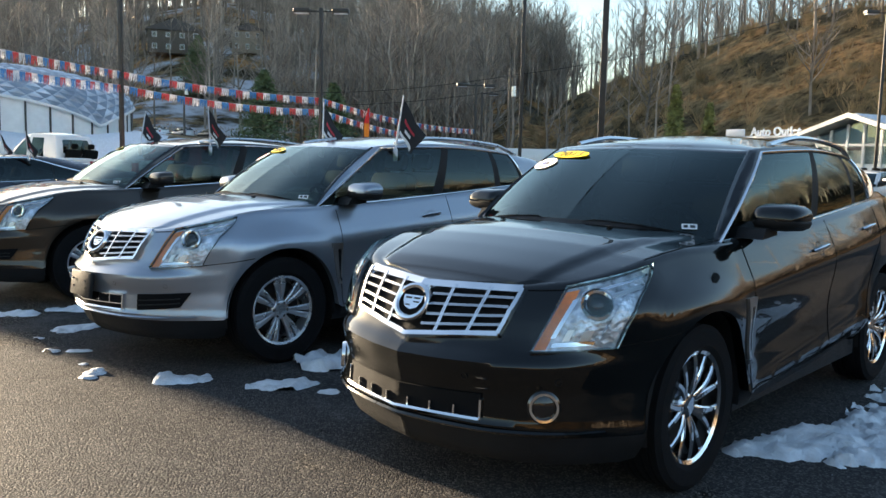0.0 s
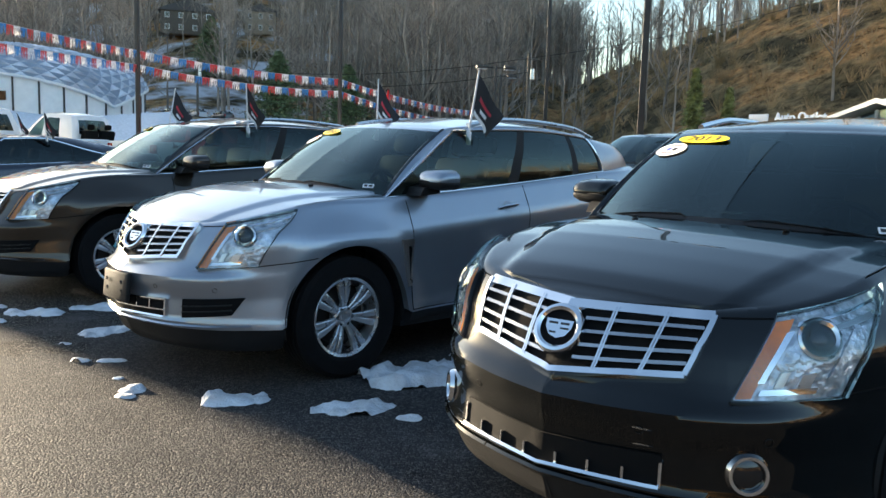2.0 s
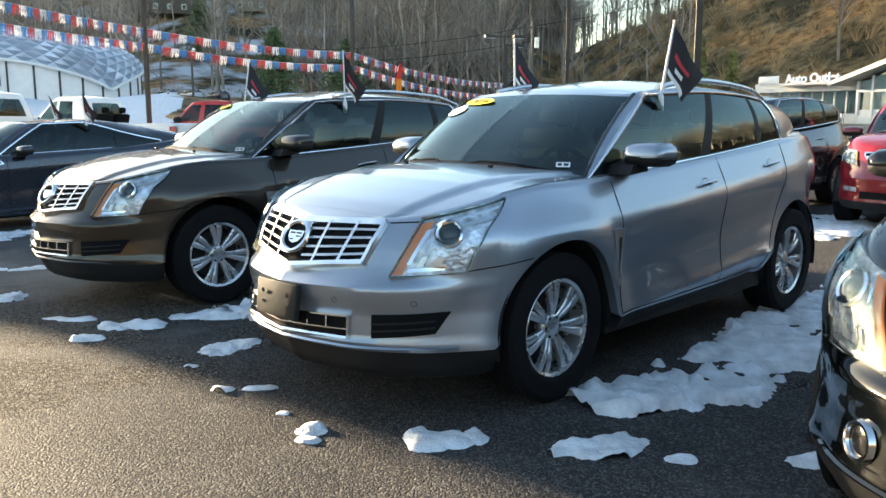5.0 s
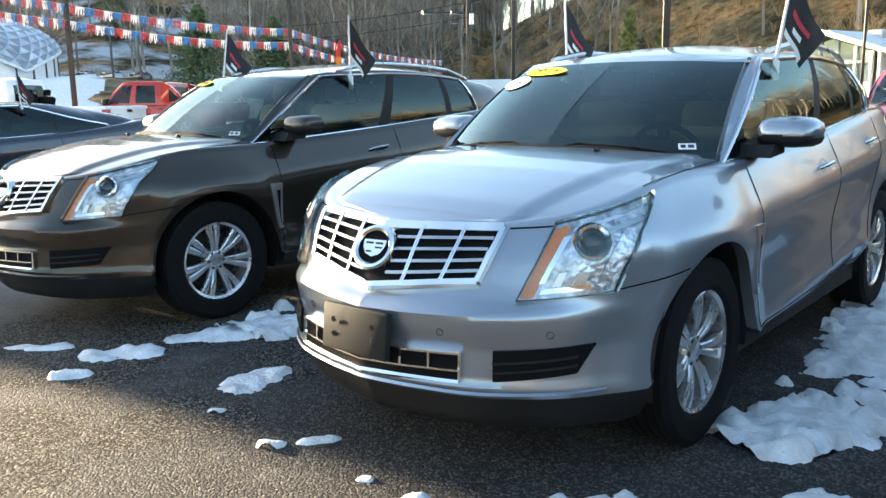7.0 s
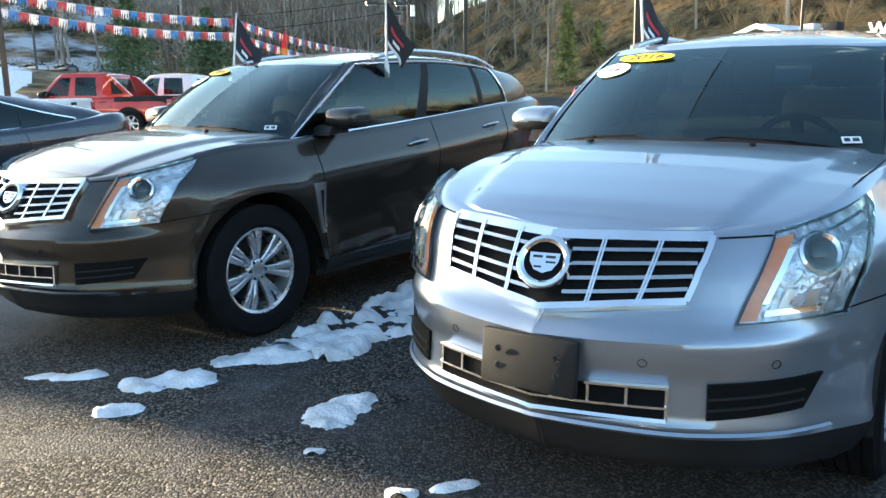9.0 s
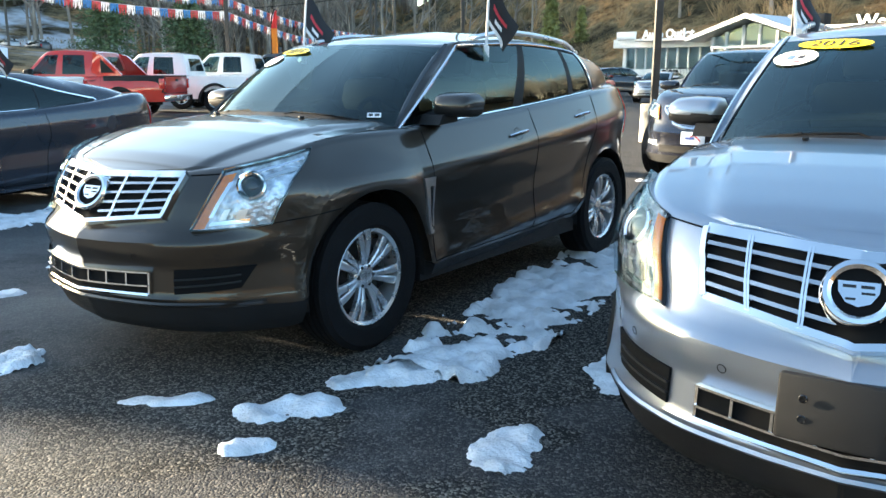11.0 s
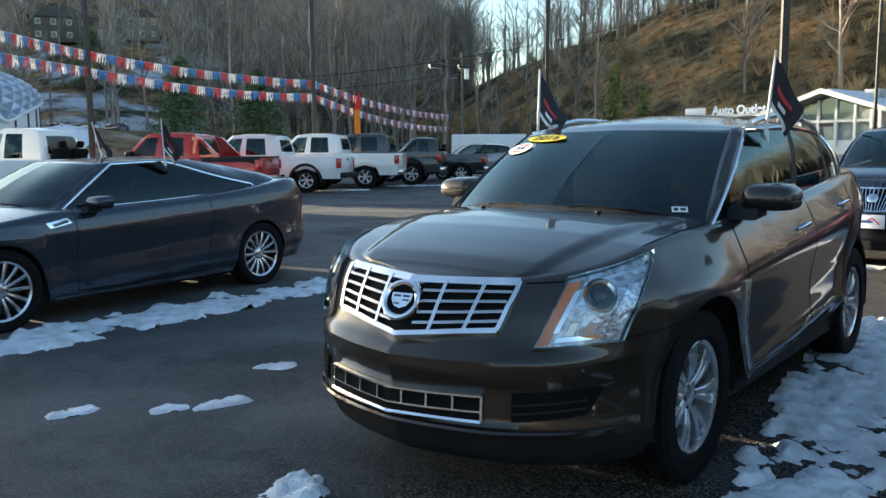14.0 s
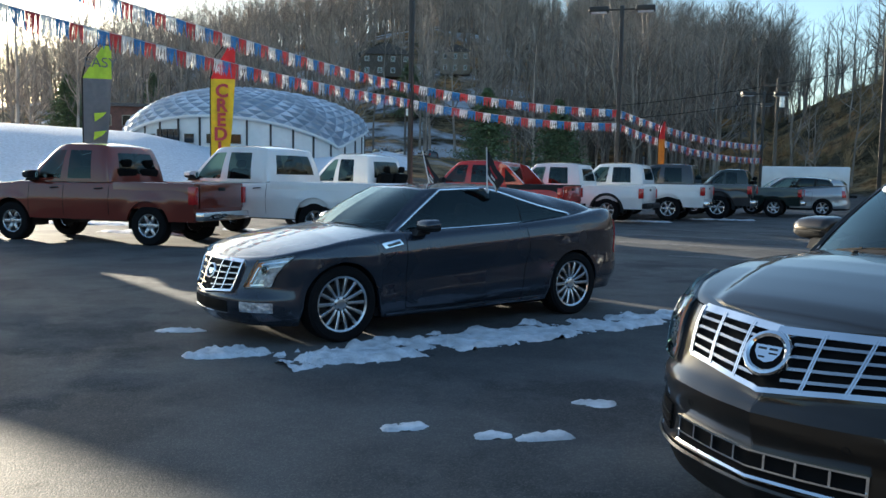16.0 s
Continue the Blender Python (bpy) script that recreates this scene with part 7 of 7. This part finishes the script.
    part("sign_bar", Geo().box((-14.2, 1.7, 4.1), (2.3, 0.14, 0.72), bevel=0.03).moved(m), STICKER, o, "plain bar sign element")
    words("We Fi", 1.45, STICKER, o, up @ Matrix.Translation((10.2, 4.35, -0.25)), "sign_letters", 0.06, bold=0.035)
    part("sign_bar", Geo().box((14.4, 0.25, 4.1), (4.4, 0.1, 0.6), bevel=0.03).moved(m), STICKER, o, "plain bar sign element")
    part("banner", Geo().box((11.4, 0.82, 1.75), (9.6, 0.03, 1.9)).moved(m), STICKER, o, "white warranty banner")
    words("2 YEAR / 24", 1.0, STICKER_RED, o, up @ Matrix.Translation((11.6, 1.95, -0.78)), "banner_letters", 0.01)
    part("banner_print", Geo().box((12.4, 0.79, 1.15), (6.5, 0.02, 0.34)).moved(m), STICKER_RED, o)
    part("banner_mark", Geo().lathe([(0, 0), (0.75, 0)], 24, m @ Matrix.Translation((7.6, 0.78, 1.8)) @ Euler((radians(90), 0, 0)).to_matrix().to_4x4()), STICKER_BLUE, o)
    part("door_sign", Geo().box((-0.05, -0.14, 2.45), (1.2, 0.03, 0.3)).moved(m), INK, o)
    for k in range(24):
        part("railing_baluster", Geo().box((-7.4 + k * 0.15, -1.2, 0.5), (0.03, 0.03, 0.9)).moved(m), PLASTIC, o)
    part("railing_rail", Geo().box((-5.7, -1.2, 0.97), (3.7, 0.05, 0.05)).moved(m), PLASTIC, o)


DAYGLASS = glass("clear_shop_glass", (0.8, 0.84, 0.84))
ROOFWHITE = mat("pale_roof_sheet", (0.62, 0.60, 0.57), rough=0.6, var=0.12)
office()


def dome_hall():
    """A broad shallow dome hall with a faceted snow-dusted roof over white arcaded walls."""
    cx, cy = polar(41.2, 76)
    z = 3.2
    d = thing("dome_hall", "white arcaded hall under a faceted snow-covered dome", "building")
    R, H, step = 10.5, 5.6, 25
    corner = math.atan2(CY - cy, CX - cx) + radians(43)
    rim = lambda a: 0.4 + 2.2 * abs(math.sin(1.5 * (a - corner))) ** 0.8
    roof, sheet, rows = Geo(), Geo(), []
    for i in range(14):
        t = i / 13
        row = []
        for k in range(step * 2):
            a = 2 * math.pi * (k + 0.5 * (i % 2)) / (step * 2)
            r = R * math.cos(t * math.pi / 2 * 0.985)
            row.append((cx + r * math.cos(a), cy + r * math.sin(a), z + rim(a) + (H - rim(a)) * math.sin(t * math.pi / 2)))
        rows.append(row)
    for i in range(13):
        for k in range(step * 2):
            p, q = rows[i][k], rows[i][(k + 1) % (step * 2)]
            o = rows[i + 1][k if i % 2 == 0 else (k + 1) % (step * 2)]
            c = (Vector(p) + Vector(q) + Vector(o)) / 3
            out = Vector((c.x - cx, c.y - cy, 5)).normalized() * 0.13
            roof.poly([p, q, c + out]).poly([q, o, c + out]).poly([o, p, c + out])
            p2, q2 = rows[i + 1][k if i % 2 == 0 else (k + 1) % (step * 2)], rows[i + 1][(k - 1) % (step * 2) if i % 2 == 0 else k]
            b = rows[i][k]
            c = (Vector(p2) + Vector(q2) + Vector(b)) / 3 - out * 0.5
            sheet.poly([b, p2, c]).poly([p2, q2, c]).poly([q2, b, c])
    part("bare_roof", sheet, DOMESHEET, d, "bare blue-grey roof sheets", angle=20)
    part("dome_roof", roof, DOME, d, "faceted dome roof dusted with snow", angle=20)
    ring = [2 * math.pi * k / 108 for k in range(108)]
    wall = Geo().grid([[(cx + R * 0.975 * math.cos(a), cy + R * 0.975 * math.sin(a), zz) for a, zz in zip(ring, hs)] for hs in ([z - 3.0] * 108, [z + rim(a) + 0.1 for a in ring])], ring=True)
    part("wall", wall, WHITEWALL, d)
    edge = [Vector((cx + R * 1.0 * math.cos(a), cy + R * 1.0 * math.sin(a), z + rim(a))) for a in ring]
    part("roof_edge", Geo().tube(edge + edge[:1], 0.13, 6, False), WHITEWALL, d)
    for k in range(36):
        a = 2 * math.pi * k / 36
        c, s = math.cos(a), math.sin(a)
        m = Matrix.Translation((cx + R * 0.978 * c, cy + R * 0.978 * s, z)) @ Euler((0, 0, a)).to_matrix().to_4x4()
        part("wall_rib", Geo().box((0, 0, rim(a) / 2 - 1.0), (0.10, 0.14, rim(a) + 2.0)).moved(m), POLE, d)
        if k in (23, 25, 26, 28, 29, 30):
            part("window", Geo().box((0.02, 0.95, 0.9), (0.06, 0.8, 0.7)).moved(m), GLOSSBLACK, d)
        if k == 27:
            for dy in (-0.9, -0.3, 0.3, 0.9):
                part("door", Geo().box((0.05, 0.9 + dy, 0.6), (0.08, 0.5, 2.0)).moved(m), GLOSSBLACK, d)
    return d


DOME = mat("snowy_dome_sheet", (0.62, 0.66, 0.72), rough=0.6, var=0.3, scale=0.5, second=(0.30, 0.33, 0.38))
DOMESHEET = mat("blue_grey_roof_sheet", (0.26, 0.31, 0.38), rough=0.5, var=0.25, scale=0.6)
dome_hall()


def far_house(x, y, w, dp, h, mm, label, roof_mm, turn=0.0, storeys=2, cols=4):
    z = height(x, y) - 0.5
    m = Matrix.Translation((x, y, z)) @ Euler((0, 0, turn)).to_matrix().to_4x4()
    o = thing("house", label, "house", "houses on the hill")
    part("wall", Geo().box((0, 0, h / 2), (w, dp, h), bevel=0.03).moved(m), mm, o)
    part("roof", Geo().prism([(-w / 2 - 0.5, h), (0, h + w * 0.22), (w / 2 + 0.5, h), (w / 2 + 0.5, h - 0.15), (-w / 2 - 0.5, h - 0.15)], 1, -dp / 2 - 0.4, dp / 2 + 0.4).moved(m), roof_mm, o)
    for i in range(storeys):
        for k in range(cols):
            wx = -w / 2 + w * (k + 0.5) / cols
            win = part("window", Geo().box((wx, -dp / 2 - 0.03, (i + 0.55) * h / storeys), (w / cols * 0.36, 0.08, h / storeys * 0.46)).moved(m), WHITEWALL, o)
            part("pane", Geo().box((wx, -dp / 2 - 0.08, (i + 0.55) * h / storeys), (w / cols * 0.26, 0.03, h / storeys * 0.36)).moved(m), GLOSSBLACK, win)
    return o


BRICKWALL = mat("dark_red_brick", (0.16, 0.075, 0.055), rough=0.85, var=0.3, scale=2, bump=0.2, bscale=30)
SIDING = mat("tan_siding", (0.34, 0.28, 0.21), rough=0.8, var=0.15)
SHINGLE = mat("grey_shingle", (0.11, 0.10, 0.095), rough=0.9, var=0.3, bump=0.3, bscale=20)
x, y = polar(43.2, 104)
o = thing("brick_block", "long dark brick two-storey block behind snow", "building")
z = height(x, y)
m = Matrix.Translation((x, y, z)) @ Euler((0, 0, radians(38))).to_matrix().to_4x4()
part("wall", Geo().box((0, 0, 2.6), (26, 9, 6.2), bevel=0.03).moved(m), BRICKWALL, o)
part("roof", Geo().box((0, 0, 5.85), (27, 10, 0.35), bevel=0.05).moved(m), SHINGLE, o)
for i in range(2):
    for k in range(11):
        win = part("window", Geo().box((-11.5 + 2.3 * k, -4.52, 1.4 + 2.7 * i), (1.2, 0.1, 1.3)).moved(m), SIDING, o)
        part("pane", Geo().box((-11.5 + 2.3 * k, -4.58, 1.4 + 2.7 * i), (1.0, 0.04, 1.1)).moved(m), GLOSSBLACK, win)
far_house(*polar(26.9, 182), 6.5, 6, 4.8, SIDING, "tan house on the wooded slope", SHINGLE, radians(26), cols=3)
far_house(*polar(31.6, 182), 11.0, 8, 4.8, TIMBER, "large brown timber house on the wooded slope", SHINGLE, radians(30))


def trailer(x, y, turn):
    t = thing("box_trailer", "plain white enclosed box trailer", "trailer")
    m = Matrix.Translation((x, y, height(x, y))) @ Euler((0, 0, turn)).to_matrix().to_4x4()
    part("body", Geo().box((0, 0, 1.65), (6.0, 2.2, 2.1), bevel=0.10).moved(m), WHITE, t)
    for a in (-0.45, 0.45):
        for s in (1, -1):
            part("wheel", Geo().lathe([(0, 0.1), (0.2, 0.1), (0.24, 0.12), (0.36, 0.1), (0.36, -0.1), (0, -0.1)], 20, m @ Matrix.Translation((a * 1.9, s * 1.12, 0.36)) @ Euler((radians(90), 0, 0)).to_matrix().to_4x4()), RUBBER, t)
    part("chassis", Geo().box((0, 0, 0.55), (7.2, 1.0, 0.2)).moved(m), PLASTIC, t)
    part("hitch", Geo().box((-4.3, 0, 0.55), (1.4, 0.12, 0.12)).moved(m), PLASTIC, t)
    part("jack", Geo().tube([m @ Vector((-4.7, 0, 0)), m @ Vector((-4.7, 0, 0.9))], 0.04, 8), PLASTIC, t)


trailer(-9.3, 72.0, radians(8))


STRIPE = mat("worn_line_paint", (0.20, 0.20, 0.195), rough=0.85, var=0.5, scale=9, second=(0.07, 0.07, 0.07))
for k, (x, y, ln) in enumerate(((-10.2, 24.4, 4.6), (-9.0, 27.4, 4.6), (-7.6, 30.4, 4.6), (-7.0, 33.6, 4.6), (-6.4, 21.6, 4.2), (-3.6, 26.5, 4.5))):
    thing("bay_line", "worn white painted parking bay line", "road marking", "bay lines", geo=Geo().box((x, y, 0.003), (ln, 0.11, 0.004), Euler((0, 0, radians(2))).to_matrix().to_4x4()), material=STRIPE)


# ---- the parked vehicles ----
def stand(x, y, rear_angle):
    """Pose of a vehicle whose front axle centre is at x, y and whose tail points along rear_angle degrees."""
    return pose(x, y, 0, 0, 0, rear_angle + 180)


def by_left_wheel(wx, wy, rear_angle, track=0.90):
    a = radians(rear_angle)
    return stand(wx - math.sin(a) * track, wy + math.cos(a) * track, rear_angle)


PEN = "black pennant with red and white print on a white staff"
m = by_left_wheel(-1.311, 7.056, 59.6)
car, sh, cb = crossover(SILVER, m, "silver luxury crossover with empty plate bracket, parked", "2016", bracket=True)
roof_flag(m, cb, 3.20, -0.03, PEN)
roof_flag(m, cb, -3.62, -0.05, PEN)
m = by_left_wheel(-4.093, 8.631, 58.3)
car, sh, cb = crossover(BROWN, m, "bronze-brown luxury crossover, parked nose out", "2016")
roof_flag(m, cb, 3.42, 0.05, PEN)
roof_flag(m, cb, -3.14, -0.10, PEN)
m = by_left_wheel(1.439, 5.562, 61.6)
crossover(BLACK, m, "glossy black luxury crossover with chrome wheels", "2013", sporty=True)
m = by_left_wheel(-9.126, 11.091, 64.3, 0.88)
car, sh, cb = coupe(GREY, m, "dark grey two-door luxury coupe beside snow")
roof_flag(m, cb, 4.25, 0.06, PEN)
roof_flag(m, cb, -4.55, 0.08, PEN)
suv("suv", NAVY, stand(-0.43, 15.99, 56), "dark blue family SUV with chrome waterfall grille", "cars in the second row", nose="waterfall")
suv("suv", CRIMSON, stand(2.45, 15.1, 64), "crimson red family SUV with broad grille", "cars in the second row")
BACK = "cars by the sales building"
suv("hatchback", PALE, stand(4.3, 46.0, 60), "pale silver hatchback by the sales building", BACK, 4.4, 0.88, 1.5, 2.65, front_over=0.9)
suv("hatchback", RED, stand(2.4, 51.0, 240), "red hatchback seen from behind", BACK, 4.4, 0.88, 1.5, 2.65, front_over=0.9)
suv("suv", CHARCOAL, stand(5.8, 57.5, 200), "charcoal SUV by the sales building", BACK)
suv("hatchback", WHITE, stand(6.3, 27.0, 60), "white hatchback in the back row", BACK, 4.5, 0.9, 1.5, 2.7, front_over=0.9)
suv("suv", GREEN, stand(9.2, 30.5, 60), "dark SUV in the back row", BACK)


for az, d, mm, label in ((32.6, 107, WHITE, "white car on the hillside road"), (31.0, 110, PALE, "pale silver car on the hillside road"), (29.3, 113, CHARCOAL, "dark car on the hillside road")):
    x, y = polar(az, d)
    suv("hatchback", mm, pose(x, y, height(x, y) + 0.12, 0, 0, 150), label, "cars on the hillside road", 4.4, 0.88, 1.5, 2.65, front_over=0.9)


def truck_by_wheel(wx, wy, toward, wheelbase, half, size=1.05):
    """Pose from the left rear wheel; toward: the heading in degrees."""
    a = radians(toward)
    f, l = Vector((math.cos(a), math.sin(a), 0)), Vector((-math.sin(a), math.cos(a), 0))
    p = Vector((wx, wy, 0)) + f * wheelbase * size - l * (half - 0.05)
    return pose(p.x, p.y, 0, 0, 0, toward) @ Matrix.Diagonal((size, size, size, 1))


T = 180.0
pickup(MAROON, truck_by_wheel(-17.8, 17.0, 191, 3.2, 0.92), "russet crew-cab pickup with chrome rear bumper", 5.2, 0.92, 3.2, (-0.2, -2.35), rad=0.38, lamp_h=0.34)
pickup(WHITE, truck_by_wheel(-15.6, 19.6, T, 3.65, 1.0, 1.08), "white crew-cab pickup with red tail lamps", 6.05, 1.0, 3.65, (-0.1, -2.45), rad=0.41, lamp_h=0.34)
pickup(WHITE, truck_by_wheel(-15.05, 23.2, T, 3.65, 1.0), "white pickup with an open bed", 5.85, 1.0, 3.65, (-0.25, -2.2), rad=0.41)
pickup(RED, truck_by_wheel(-14.9, 29.6, T, 3.3, 1.0), "red sport pickup with black sloping sail panels", 5.6, 1.0, 3.3, cover=True, sail=True, rad=0.41)
pickup(WHITE, truck_by_wheel(-13.0, 32.8, T, 3.65, 1.0), "white crew-cab pickup with black fender flares", 5.8, 1.0, 3.65, rad=0.41, lamp_h=0.32, flared=True, bumper=PLASTIC)
pickup(WHITE, truck_by_wheel(-11.6, 36.0, T, 3.65, 1.0), "white full-size pickup on large wheels", 5.85, 1.0, 3.65, rad=0.44, lift=0.06)
pickup(CHARCOAL, truck_by_wheel(-10.3, 39.0, T, 3.65, 1.0), "charcoal pickup raised on big tyres", 5.8, 1.0, 3.65, rad=0.46, lift=0.1, flared=True)
pickup(GREEN, truck_by_wheel(-8.6, 43.0, T, 3.2, 0.92), "dark green compact pickup", 5.2, 0.92, 3.2, (-0.2, -2.2), rad=0.39)
suv("suv", PALE, stand(-9.8, 46.6, 0), "pale silver SUV parked by the trucks", "pickups parked in a row")


def shed(x, y):
    """Unseen shed shape with a tall slab, added past the rows to shade them."""
    t = thing("shade_block", "plain pale storage shed with a tall sign cabinet", "shed")
    m = Matrix.Translation((x, y, height(x, y))) @ Euler((0, 0, radians(66))).to_matrix().to_4x4()
    part("wall", Geo().prism([(-2.2, -0.3), (-0.1, -0.3), (-0.1, 4.2), (-2.2, 3.1)], 1, -1.5, 1.5).moved(m), WHITEWALL, t)
    part("roof", Geo().prism([(-2.4, 3.05), (-0.1, 4.25), (-0.1, 4.40), (-2.4, 3.20)], 1, -1.7, 1.7).moved(m), SHINGLE, t)
    part("door", Geo().box((-1.1, -1.52, 1.1), (1.2, 0.05, 2.2)).moved(m), POLE, t)
    part("shade_slab", Geo().box((0.45, 0, 3.6), (1.25, 0.6, 7.8), bevel=0.04).moved(m), WHITEWALL, t)


# shade caster, set out of view on the sun side of the rows
shed(-29.9, 18.9)
